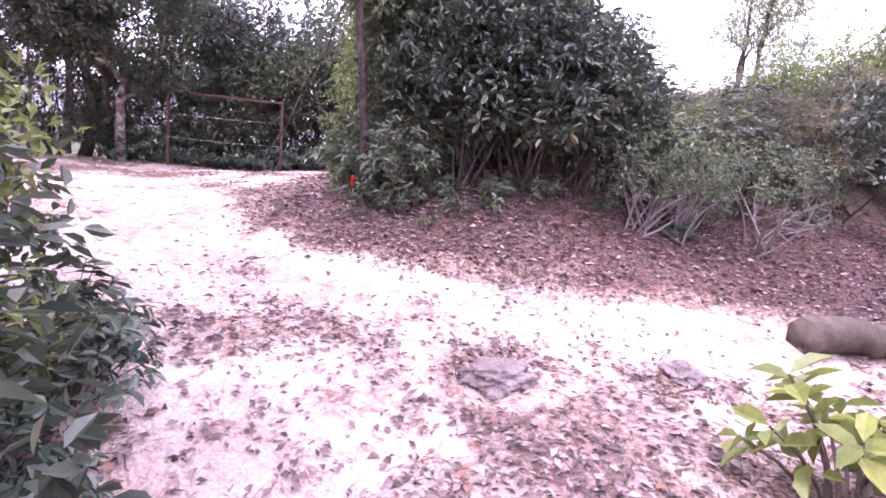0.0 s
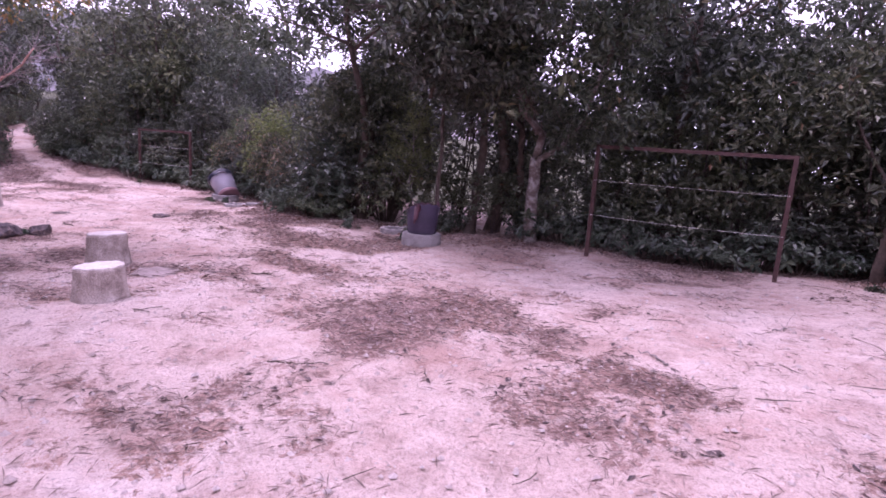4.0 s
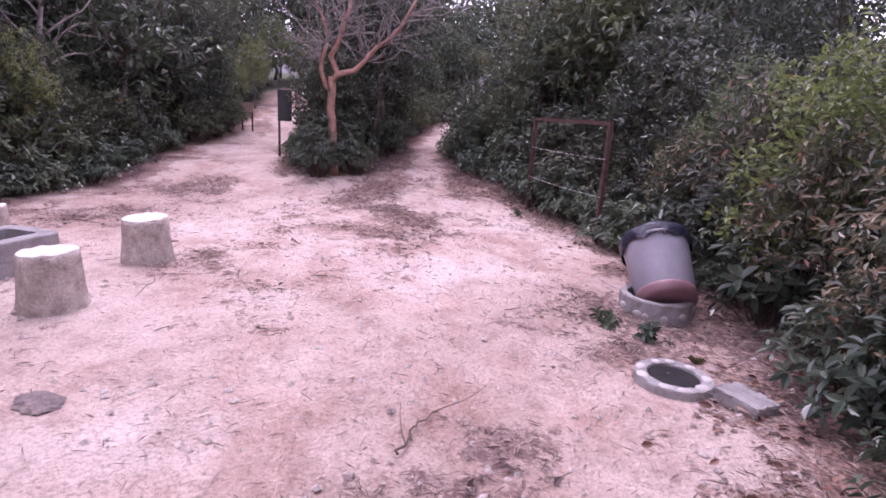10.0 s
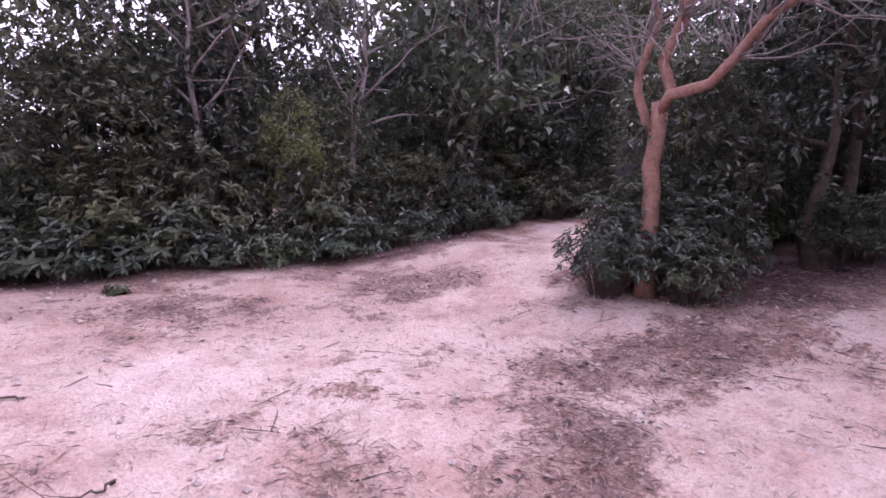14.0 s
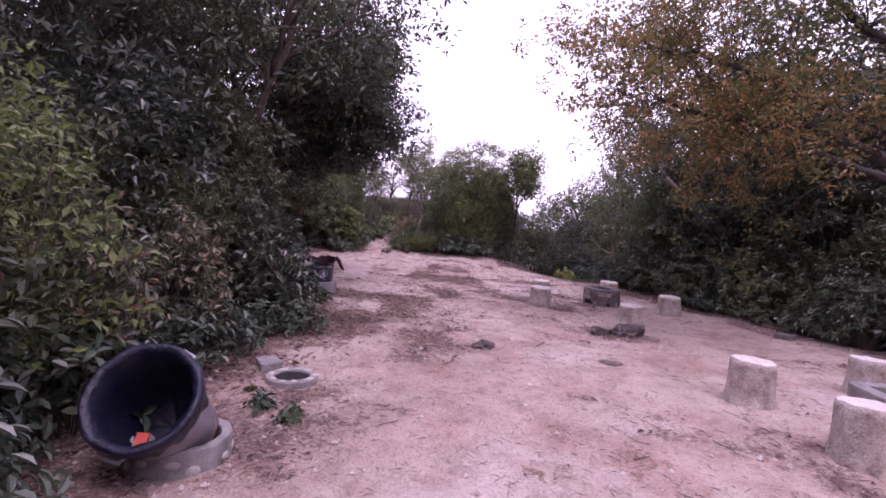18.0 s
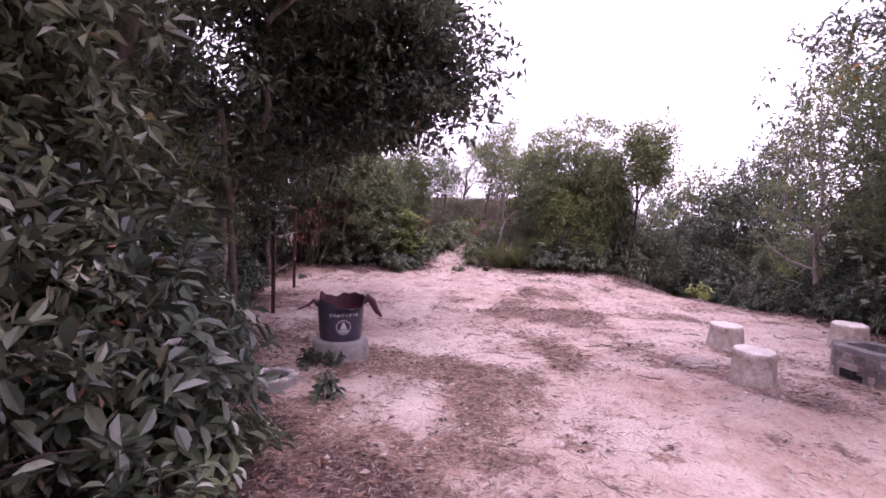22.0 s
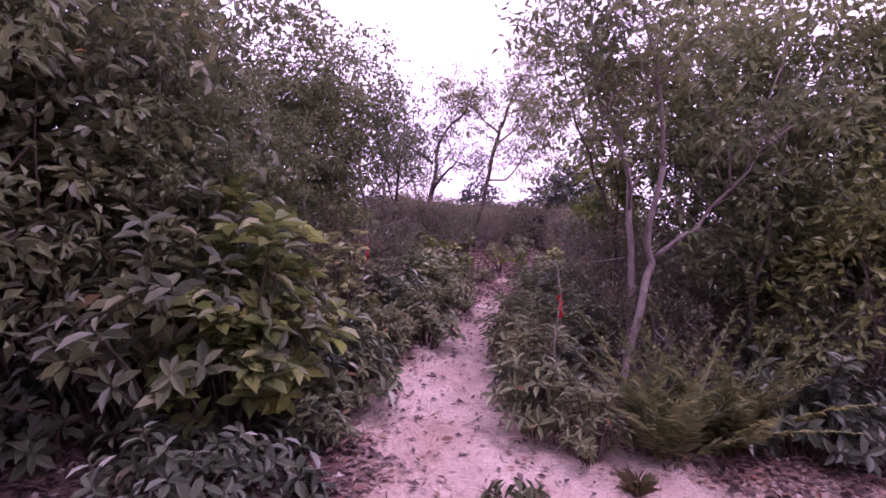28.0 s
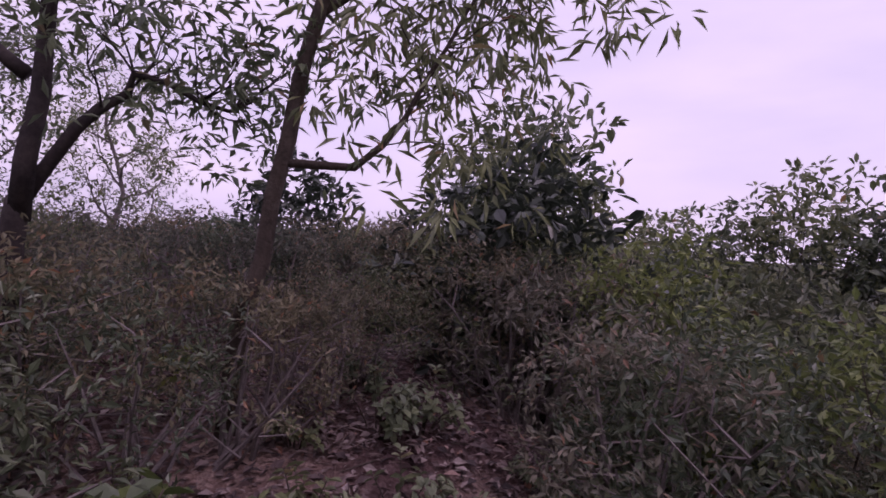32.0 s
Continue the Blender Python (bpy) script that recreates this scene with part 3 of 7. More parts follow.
def build_ground():
    fx, fy = np.arange(-34, 8.01, 0.11), np.arange(-5, 14.01, 0.11)
    far = np.array([1, 3, 7, 15, 30, 60, 120, 250, 500, 900.0])
    xs = np.concatenate([-34 - far[::-1], fx, 8 + far])
    ys = np.concatenate([-5 - far[::-1], fy, 14 + far])
    X, Y = np.meshgrid(xs, ys, indexing="ij")
    Z = land(np.clip(X, -60, 60), np.clip(Y, -30, 40))
    Z = Z - 0.02 * np.clip(np.hypot(X + 12, Y - 5) - 60, 0, 400)
    near = (X > -34) & (X < 8) & (Y > -5) & (Y < 14)
    rough = np.array([noise.noise(Vector((a * 1.9, b * 1.9, 0))) * 0.022 + noise.noise(Vector((a * 6, b * 6, 3))) * 0.008 for a, b in zip(X.ravel(), Y.ravel())]).reshape(X.shape)
    Z = Z + rough * near
    nx, ny = len(xs), len(ys)
    i = np.arange(nx * ny).reshape(nx, ny)
    f = np.stack([i[:-1, :-1], i[1:, :-1], i[1:, 1:], i[:-1, 1:]], -1).reshape(-1, 4)
    me = mesh_of("ground", np.stack([X, Y, Z], -1).reshape(-1, 3), f, GROUND, True)
    at = me.attributes.new("litter", "FLOAT", "POINT")
    at.data.foreach_set("value", np.where(near, litter(X, Y), 0.7).ravel().astype(np.float32))
    at = me.attributes.new("scrub", "FLOAT", "POINT")
    open_w = 1 - smooth01(away(X, Y, WEST_WAY), 0.7, 1.5)
    at.data.foreach_set("value", np.clip(np.maximum.reduce([smooth01(-X, 33, 36), smooth01(X, 5.5, 8), smooth01(Y, 13.5, 15), smooth01(-Y, 4.5, 6)]) - open_w, 0, 1).ravel().astype(np.float32))
    tagged(new("ground", me), "pale pinkish sandy ground strewn with dead leaves", "ground", kind="structure")


build_ground()


def build_ridge():
    """A hill far off to the north-west, the haze put into its colour."""
    rng = np.random.default_rng(5)
    ang = np.radians(np.linspace(20, 150, 70))
    prof = 40 + 34 * np.exp(-((np.degrees(ang) - 76) / 16) ** 2) + 26 * np.exp(-((np.degrees(ang) - 48) / 9) ** 2) + rng.normal(0, 1.2, 70)
    vs, n = [], len(ang)
    for k, (r, h) in enumerate([(240, 0.0), (290, 0.45), (330, 0.8), (360, 1.0), (420, 0.6)]):
        vs.append(np.stack([-12 - r * np.sin(ang), 5 + r * np.cos(ang), -8 + h * prof + rng.normal(0, 2.0, n) * (0 < k < 4)], 1))
    i = np.arange(5 * n).reshape(5, n)
    f = np.stack([i[:-1, :-1], i[:-1, 1:], i[1:, 1:], i[1:, :-1]], -1).reshape(-1, 4)
    tagged(new("backdrop", mesh_of("backdrop", np.concatenate(vs), f, HAZED_HILL, True)), "wooded hill in the distance, greyed by haze in its colour", "hill", kind="structure")


build_ridge()


# ---- plants ----
def crown_tips(rng, n, rx, rz, zc, hollow=0.55, flat=0.6):
    """Points in the outer part of an uneven egg, with lumps."""
    d = unit(rng.normal(0, 1, (n, 3)))
    d[:, 2] = np.where(d[:, 2] < -flat, -d[:, 2], d[:, 2])
    lumps = unit(rng.normal(0, 1, (9, 3)))
    swell = 0.8 + 0.32 * np.max(np.clip(d @ lumps.T, 0, 1) ** 6, axis=1)
    r = (hollow + (1 - hollow) * rng.uniform(0, 1, n) ** 0.7) * swell
    return d * r[:, None] * np.array([rx, rx, rz]) + np.array([0, 0, zc])


def make_shrub(seed, name, label, category, h, r, clusters, per, spread, L, W, mat, stems=7, bark=BARK, hang=0.1, rich=False, skirt=True):
    rng = np.random.default_rng(seed)
    ob = root(name, Matrix.Identity(4), label, category)
    tips = crown_tips(rng, clusters, r, h * 0.52, h * 0.5, 0.5)
    if skirt:
        tips[:, 2] = np.maximum(tips[:, 2], rng.uniform(0.05, 0.3, len(tips)) * h)
    runs = []
    for k in range(stems):
        t = tips[rng.integers(len(tips))]
        base = np.array([rng.normal(0, 0.12) * r, rng.normal(0, 0.12) * r, -0.05])
        mid = base + (t - base) * 0.5 + rng.normal(0, 0.08, 3) * h
        w = np.linspace(0, 1, 6)[:, None]
        pts = (1 - w) ** 2 * base + 2 * w * (1 - w) * mid + w ** 2 * t
        rad = np.linspace(0.011 * h ** 0.6 + 0.004, 0.003, 6)
        runs.append((pts, rad))
        for _ in range(2):
            s = pts[rng.integers(2, 5)]
            e = tips[np.argmin(np.linalg.norm(tips - s - rng.normal(0, 0.3 * r, 3), axis=1))]
            runs.append((np.array([s, (s + e) / 2 + rng.normal(0, 0.04, 3) * h, e]), [0.006 * h ** 0.5, 0.004, 0.002]))
    v, f = tubes(runs, 4)
    part_mesh("branchwork", mesh_of("branchwork", v, f, bark), ob)
    v, f = cluster_leaves(rng, tips, per, spread, L, W, rich, hang)
    part_mesh("foliage", mesh_of("foliage", v, f, mat), ob)
    return ob


def make_broadleaf(seed, h, r, shoots, L, W, mat=LEAF_BROAD, name="broadleaf_shrub", label="low shrub with rosettes of long dark green leaves", per=8):
    rng = np.random.default_rng(seed)
    ob = root(name, Matrix.Identity(4), label, "shrub")
    runs, tips, ways = [], [], []
    for k in range(shoots):
        a, rr = rng.uniform(0, 6.28), r * rng.uniform(0.1, 1) ** 0.6
        z = h * (1 - 0.6 * (rr / r) ** 2) * rng.uniform(0.45, 1.0)
        t = np.array([rr * np.cos(a), rr * np.sin(a), z])
        base = np.array([t[0] * 0.25, t[1] * 0.25, -0.03])
        w = np.linspace(0, 1, 4)[:, None]
        mid = np.array([t[0] * 0.4, t[1] * 0.4, z * 0.6])
        pts = (1 - w) ** 2 * base + 2 * w * (1 - w) * mid + w ** 2 * t
        runs.append((pts, np.linspace(0.008, 0.003, 4)))
        tips.append(t)
        ways.append(unit(t - mid) + np.array([0, 0, 0.5]))
        if k % 2:
            tips.append(pts[2])
            ways.append(np.array([np.cos(a), np.sin(a), 0.6]))
    if r < 0.3:
        for run in runs:
            v, f = tubes([run], 4)
            part_mesh("stem", mesh_of("stem", v, f, BARK), ob)
    else:
        v, f = tubes(runs, 3)
        part_mesh("branchwork", mesh_of("branchwork", v, f, BARK), ob)
    v, f = whorl_leaves(rng, tips, ways, per, L, W)
    part_mesh("foliage", mesh_of("foliage", v, f, mat), ob)
    return ob


def make_tree(seed, name, label, h, trunk_r, first, crown_r, clusters, per, spread, L, W, mat, bark=BARK, limbs=6, lean=(0, 0), hang=0.2, low=0.35):
    """A tree: tapered crooked trunk, limbs of their own, a crown of many leaves with gaps."""
    rng = np.random.default_rng(seed)
    ob = root(name, Matrix.Identity(4), label, "tree")
    top = np.array([lean[0] * h, lean[1] * h, h * 0.86])
    w = np.linspace(0, 1, 9)[:, None]
    trunk = w * top + np.array([0, 0, -0.08]) * (1 - w) + np.cumsum(rng.normal(0, 0.018, (9, 3)) * h * np.array([1, 1, 0]), 0) * (w > 0)
    rad = trunk_r * (1 - 0.82 * w[:, 0])
    rad[0] *= 1.35
    v, f = tubes([(trunk, rad)], 9)
    part_mesh("trunk", mesh_of("trunk", v, f, bark, True), ob)
    ends = []
    for k in range(limbs):
        i = first + (0.8 - first) * (k + rng.uniform(0, 0.8)) / limbs
        p = trunk[min(int(i * 8), 7)] + (trunk[min(int(i * 8) + 1, 8)] - trunk[min(int(i * 8), 7)]) * (i * 8 % 1)
        a = k * 2.4 + rng.uniform(-0.4, 0.4)
        ln = crown_r * rng.uniform(0.75, 1.15) * (1.15 - 0.5 * i)
        way = np.array([np.cos(a), np.sin(a), rng.uniform(0.35, 0.9)])
        pts = bend(rng, p, way, ln, 6, 0.18, 0.04)
        r0 = trunk_r * (0.55 - 0.3 * i)
        runs = [(pts, np.linspace(r0, r0 * 0.22, 7))]
        for _ in range(4):
            s = pts[rng.integers(2, 6)]
            side = bend(rng, s, unit(pts[-1] - pts[0]) + rng.normal(0, 0.7, 3), ln * rng.uniform(0.35, 0.6), 4, 0.25, 0.05)
            runs.append((side, np.linspace(r0 * 0.35, r0 * 0.1, 5)))
            ends += [side[-1], side[2]]
        ends += [pts[-1], pts[-3]]
        v, f = tubes(runs, 6)
        part_mesh("limb", mesh_of("limb", v, f, bark, True), ob)
    if clusters:
        ends = np.array(ends)
        pick = ends[rng.integers(len(ends), size=clusters)] + rng.normal(0, 1, (clusters, 3)) * crown_r * np.array([0.22, 0.22, 0.17])
        egg = crown_tips(rng, clusters // 2, crown_r, h * (1 - low) * 0.5, h * (1 + low) * 0.5, 0.5) + np.array([lean[0] * h * 0.6, lean[1] * h * 0.6, 0])
        tips = np.concatenate([pick, egg])
        v, f = cluster_leaves(rng, tips, per, spread, L, W, False, hang)
        part_mesh("crown", mesh_of("crown", v, f, mat), ob)
    return ob


PLANTED = {}


def plant(ob, x, y, turn=0.0, size=1.0, tall=1.0, z=None, tilt=0.0):
    """Stand a plant at x, y: the first time the model itself, then copies of it."""
    m = pose(x, y, lz(x, y) if z is None else z, tilt, 0, turn) @ Matrix.Diagonal((size, size, size * tall, 1))
    if ob.name in PLANTED:
        return copy_thing(ob, m)
    PLANTED[ob.name] = True
    ob.matrix_basis = m
    return ob


LOW_LABEL = "low shrub with rosettes of long dark green leaves"
MID_LABEL = "dense waist-high dark green shrub at the clearing edge"
TALL_LABEL = "tall dense dark green shrub behind the clearing edge"
TREE_LABEL = "leafy dark green tree in the wood round the clearing"
LOW = [make_broadleaf(10 + k, 0.66, 0.52, 44, 0.105, 0.042, label=LOW_LABEL) for k in range(3)]
# stems in darkened bark paint the dark hollow under the shrubs
MID = [make_shrub(20 + k, "shrub", MID_LABEL, "shrub", 1.75, 0.85, 170, 9, 0.13, 0.11, 0.05, [LEAF_DARK, LEAF_OLIVE][k], bark=BARK_SHADED, rich=True) for k in range(2)]
MID += [make_broadleaf(24 + k, 1.65, 0.85, 120, 0.12, 0.046, [LEAF_BROAD, LEAF_DARK, LEAF_MID][k], "shrub", "waist-high shrub with rosettes of glossy dark green leaves", 7) for k in range(3)]
TALL = [make_shrub(30 + k, "tall_shrub", TALL_LABEL, "shrub", 3.4, 1.35, 350, 12, 0.17, 0.125, 0.055, [LEAF_DARK, LEAF_MID, LEAF_DARK, LEAF_OLIVE][k], stems=10, bark=BARK_SHADED) for k in range(4)]
TREES = [make_tree(40 + k, "tree", TREE_LABEL, 6.4, 0.11, 0.3, 2.1, 230, 13, 0.27, 0.155, 0.066, [LEAF_DARK, LEAF_MID, LEAF_DARK, LEAF_OLIVE][k], limbs=7) for k in range(4)]
SPARE = len(MID)
MID_EAST = [make_shrub(27 + k, "shrub", "waist-high mid-green shrub at the east edge", "shrub", 1.75, 0.85, 170, 9, 0.13, 0.10, 0.046, LEAF_HILL, rich=True) for k in range(2)]
MID_EAST.append(make_broadleaf(29, 1.65, 0.8, 100, 0.12, 0.046, LEAF_HILL, "shrub", "waist-high shrub with rosettes of mid-green leaves", 7))
TALL_EAST = [make_shrub(35 + k, "tall_shrub", "tall leafy mid-green shrub at the east edge", "shrub", 3.4, 1.25, 240, 10, 0.17, 0.115, 0.054, LEAF_HILL, stems=12, rich=True) for k in range(2)]


def clear_of(x, y, gap):
    return away(x, y, WALKED) > gap and math.hypot(x + 11.1, y - 9.6) > 0.75


def along(line, step, offset, side, rng, jitter=0.3):
    """Spots along a polyline, offset to one side: +1 to its right, -1 to its left."""
    out, left = [], 0.0
    for (ax, ay), (bx, by) in zip(line, line[1:]):
        ln = math.hypot(bx - ax, by - ay)
        ux, uy = (bx - ax) / ln, (by - ay) / ln
        s = left
        while s < ln:
            o = offset + rng.normal(0, jitter * 0.5)
            out.append((ax + ux * s + side * uy * o, ay + uy * s - side * ux * o))
            s += step * rng.uniform(0.75, 1.25)
        left = s - ln
    return out


def hedge(line, side, seed, low=0.62, mid=0.95, tall=1.6, trees=2.3, heights=(1, 1, 1, 1), kinds_of=None):
    """Undergrowth, shrubs and trees in rows behind an edge."""
    rng = np.random.default_rng(seed)
    mids, talls = kinds_of or (MID, TALL)
    rows = [(low, 0.05, LOW, 0.45, heights[0]), (mid, 0.6, mids, 1.1, heights[1]), (tall, 1.35, talls, 1.35, heights[2]), (trees, 2.9, TREES, 2.2, heights[3])]
    for step, offset, kinds, gap, size in rows:
        if not step:
            continue
        for x, y in along(line, step, offset, side, rng):
            others = min(away(x, y, e) for e in EDGES if e is not line)
            if clear_of(x, y, gap) and away(x, y, CROSSING) > gap * 0.8 and others > offset * 0.6 and not inside(x, y, gap * 0.5):
                s = size * rng.uniform(0.8, 1.2)
                if line is NORTH and -20.5 < x < -14 and kinds in (TALL, TREES):
                    s *= 0.74
                plant(kinds[rng.integers(len(kinds))], x, y, rng.uniform(0, 360), s, rng.uniform(0.9, 1.12))


def poly_in(x, y, poly):
    c = False
    for (ax, ay), (bx, by) in zip(poly, poly[1:] + poly[:1]):
        if (ay > y) != (by > y) and x < (bx - ax) * (y - ay) / (by - ay) + ax:
            c = not c
    return c


OPEN = NORTH + SOUTH[::-1] + [(-1.0, -4.2), (1.5, -4.0), (1.5, -1.5), (6, -0.5), (8, 1), (8, 2.3), (1.2, 2.8), (-1.5, 3.2)] + EAST_S[1:] + EAST_N


def inside(x, y, gap):
    """True in the open: the clearing and the mouths of the paths."""
    if poly_in(x, y, OPEN) and min(away(x, y, e) for e in EDGES) > 0.3:
        return not (-33 < x < -23.3 and 4.0 < y < 6.0)
    return away(x, y, WEST_WAY) < 0.7 + gap or away(x, y, [(-23, 6.8), (-26, 6.8), (-30, 7.2), (-34, 7.6)]) < 0.35 + gap * 0.5 or away(x, y, TRAIL) < 0.2 + gap * 0.6


hedge(NORTH, 1, 1, trees=2.0, heights=(1, 1.0, 0.92, 0.9))
hedge(SOUTH, -1, 2, trees=2.2, heights=(1, 1, 0.95, 0.9))
hedge(EAST_N, 1, 3, trees=2.0, heights=(1, 0.95, 1.0, 0.88), kinds_of=(MID_EAST, TALL_EAST))
hedge(EAST_S, 1, 4, tall=1.9, trees=0, heights=(0.9, 0.75, 0.5, 0.6), kinds_of=(MID_EAST, TALL_EAST))
hedge(BANK, 1, 5, low=0, tall=0, trees=0, heights=(0.4, 0.85, 0.8, 0.7))
hedge(START_E, 1, 6, trees=4, heights=(0.9, 0.9, 0.8, 0.7))
hedge(ISLE, 1, 7, mid=1.1, tall=1.5, trees=2.5, heights=(1, 0.9, 0.95, 0.9))

rng = np.random.default_rng(78)
for x in np.arange(-23.4, -33, -1.0):
    plant(TALL[rng.integers(4)], x - 0.3, 4.75 + rng.normal(0, 0.2), rng.uniform(0, 360), 0.75)
    plant(MID[rng.integers(SPARE)], x, 4.5, rng.uniform(0, 360), 0.75)
for x, y, s in [(-22.95, 4.75, 0.8), (-23.3, 5.4, 0.7), (-23.3, 4.5, 0.7)]:
    plant(MID[2], x, y, 90 * s, s)
# a second rank of trees behind, closing the wood
WOOD = [make_tree(50 + k, "tree", "dense dark tree deep in the wood", 6.2, 0.10, 0.25, 1.9, 130, 9, 0.42, 0.25, 0.12, [LEAF_DARK, LEAF_MID, LEAF_OLIVE][k], limbs=3, low=0.02) for k in range(3)]
rng = np.random.default_rng(77)
for line, side in ((NORTH, 1), (SOUTH, -1)):
    for step, off in ((2.2, 5.0), (3.4, 7.6)):
        for x, y in along(line, step, off, side, rng, 1.2):
            if not inside(x, y, 2.0) and x < -2.5 and not (y < -4 and x > -4) and min(away(x, y, e) for e in EDGES) > 3.0:
                plant(WOOD[rng.integers(3)], x, y, rng.uniform(0, 360), (rng.uniform(0.9, 1.15) if y < 0 else rng.uniform(0.72, 1.0)) * (0.92 if y < 0 and -18 < x < -10 else 0.62 if y > 0 and -18 < x < -9.5 else 1.0), 1.0)
for x, y, s in [(-15.2, -3.3, 0.66), (-16.8, -4.0, 0.74), (-13.9, -3.6, 0.66), (-15.6, -5.2, 0.8), (-12.6, -2.6, 0.7), (-17.9, -2.9, 0.95)]:
    plant(WOOD[0], x, y, 100 * x, s)
for x, y in along(SOUTH, 1.7, 3.3, -1, rng, 0.6):
    if -24 < x < -6 and not inside(x, y, 1.0) and min(away(x, y, e) for e in EDGES) > 2.0:
        plant(TALL[rng.integers(4)], x, y, rng.uniform(0, 360), rng.uniform(0.85, 1.05))
for k, (x, y) in enumerate([(-13.2, -2.7), (-14.4, -3.0), (-15.6, -2.8), (-16.8, -2.7), (-12.4, -1.9)]):
    plant(TALL[k % 4], x, y, 70 * k, 0.8)
# the wood to the west, with the two trails running into it
spots = []
for _ in range(1500):
    x, y = rng.uniform(-52, -23.5), rng.uniform(-9, 17)
    d = min(away(x, y, WEST_WAY), away(x, y, NORTH_WEST_WAY))
    if d < 2.3 or inside(x, y, 0.6) or (x > -28 and min(away(x, y, NORTH), away(x, y, SOUTH), away(x, y, ISLE)) < 0.9):
        continue
    if all(math.hypot(x - a, y - b) > 2.0 for a, b in spots):
        spots.append((x, y))
        s = rng.uniform(0.75, 1.15) * (0.74 if d < 3.0 else 1.45)
        plant(WOOD[rng.integers(3)], x, y, rng.uniform(0, 360), s)
for side in (1, -1):
    for line in (WEST_WAY, NORTH_WEST_WAY):
        for x, y in along(line, 0.9, 1.55 if line is WEST_WAY else 0.95, side, rng, 0.3):
            if -36 < x < -25:
                plant(MID[rng.integers(SPARE)] if rng.uniform() < 0.6 else LOW[0], x, y, rng.uniform(0, 360), rng.uniform(0.6, 0.9))
# tall shrubs fill the gaps between the trees
for _ in range(400):
    x, y = rng.uniform(-40, -24.5), rng.uniform(-5, 14)
    d = min(away(x, y, WEST_WAY), away(x, y, NORTH_WEST_WAY))
    if d > 2.3 and not inside(x, y, 0.8) and all(math.hypot(x - a, y - b) > 1.1 for a, b in spots):
        spots.append((x, y))
        plant(TALL[rng.integers(4)], x, y, rng.uniform(0, 360), rng.uniform(0.75, 1.1))


# ---- trees with a look of their own ----
def limb_tree(name, label, bark, trunk, trunk_r, limbs, mat=None, leaf=(60, 9, 0.3, 0.11, 0.045), seed=3, twigs=14, hang=0.2, twig_r=0.006, twig_bark=None, rich=False, reach=1.0, other=None):
    """A tree drawn limb by limb: trunk and limbs as lists of places."""
    rng = np.random.default_rng(seed)
    base = Vector(trunk[0])
    ob = root(name, Matrix.Translation(base), label, "tree")
    rel = lambda pts: np.array([Vector(p) - base for p in pts])

    def smooth_line(pts, n, crook=0.06):
        pts = rel(pts)
        s = np.linspace(0, len(pts) - 1, n)
        out = np.stack([np.interp(s, range(len(pts)), pts[:, k]) for k in range(3)], 1)
        out[1:-1] = (out[:-2] + 2 * out[1:-1] + out[2:]) / 4
        out[1:-1] += rng.normal(0, crook * np.linalg.norm(out[-1] - out[0]) / n, (n - 2, 3))
        return out

    t = smooth_line(trunk, 10)
    t[0, 2] -= 0.1
    r = np.linspace(trunk_r[0], trunk_r[1], 10)
    r[0] *= 1.3
    v, f = tubes([(t, r)], 10)
    part_mesh("trunk", mesh_of("trunk", v, f, bark, True), ob)
    ends, owner = [], []
    for limb, (pts, ra, rb) in enumerate(limbs):
        l = smooth_line(pts, 9, 0.16)
        main, runs = [(l, np.linspace(ra, rb, 9))], []
        span = np.linalg.norm(l[-1] - l[0])
        for _ in range(twigs):
            s = l[rng.integers(3, 9)]
            tw = bend(rng, s, unit(l[-1] - l[0]) + rng.normal(0, 0.7, 3), span * reach * rng.uniform(0.2, 0.5), 5, 0.25, 0.03)
            runs.append((tw, np.linspace(min(rb * 0.7, twig_r * 2), twig_r * 0.4, 6)))
            for _ in range(2):
                q = tw[rng.integers(2, 5)]
                w2 = bend(rng, q, tw[-1] - tw[0] + rng.normal(0, 0.3, 3) * span * 0.3, span * reach * rng.uniform(0.1, 0.22), 3, 0.25, 0.02)
                runs.append((w2, np.linspace(twig_r * 0.8, twig_r * 0.3, 4)))
                ends.append(w2[-1])
            ends += [tw[-1], tw[3]]
        owner += [limb] * (len(ends) - len(owner))
        v, f = tubes(main, 8)
        part_mesh("limb", mesh_of("limb", v, f, bark, True), ob)
        v, f = tubes(runs, 5)
        part_mesh("twigwork", mesh_of("twigwork", v, f, twig_bark or bark, True), ob)
    if mat:
        ends = np.array(ends)
        pick = rng.integers(len(ends), size=leaf[0])
        tips = ends[pick] + rng.normal(0, 0.17, (leaf[0], 3))
        if other:
            mine = np.isin(np.array(owner)[pick], other[0])
            v, f = cluster_leaves(rng, tips[mine], leaf[1], leaf[2], leaf[3], leaf[4], rich, hang)
            part_mesh("crown", mesh_of("crown", v, f, other[1]), ob, "yellow-green leaves")
            tips = tips[~mine]
        tips = tips[(tips[:, 2] + base.z > 3.45) | (away(tips[:, 0] + base.x, tips[:, 1] + base.y, WALKED) > 0.95)]
        v, f = cluster_leaves(rng, tips, leaf[1], leaf[2], leaf[3], leaf[4], rich, hang)
        part_mesh("crown", mesh_of("crown", v, f, mat), ob)
    return ob


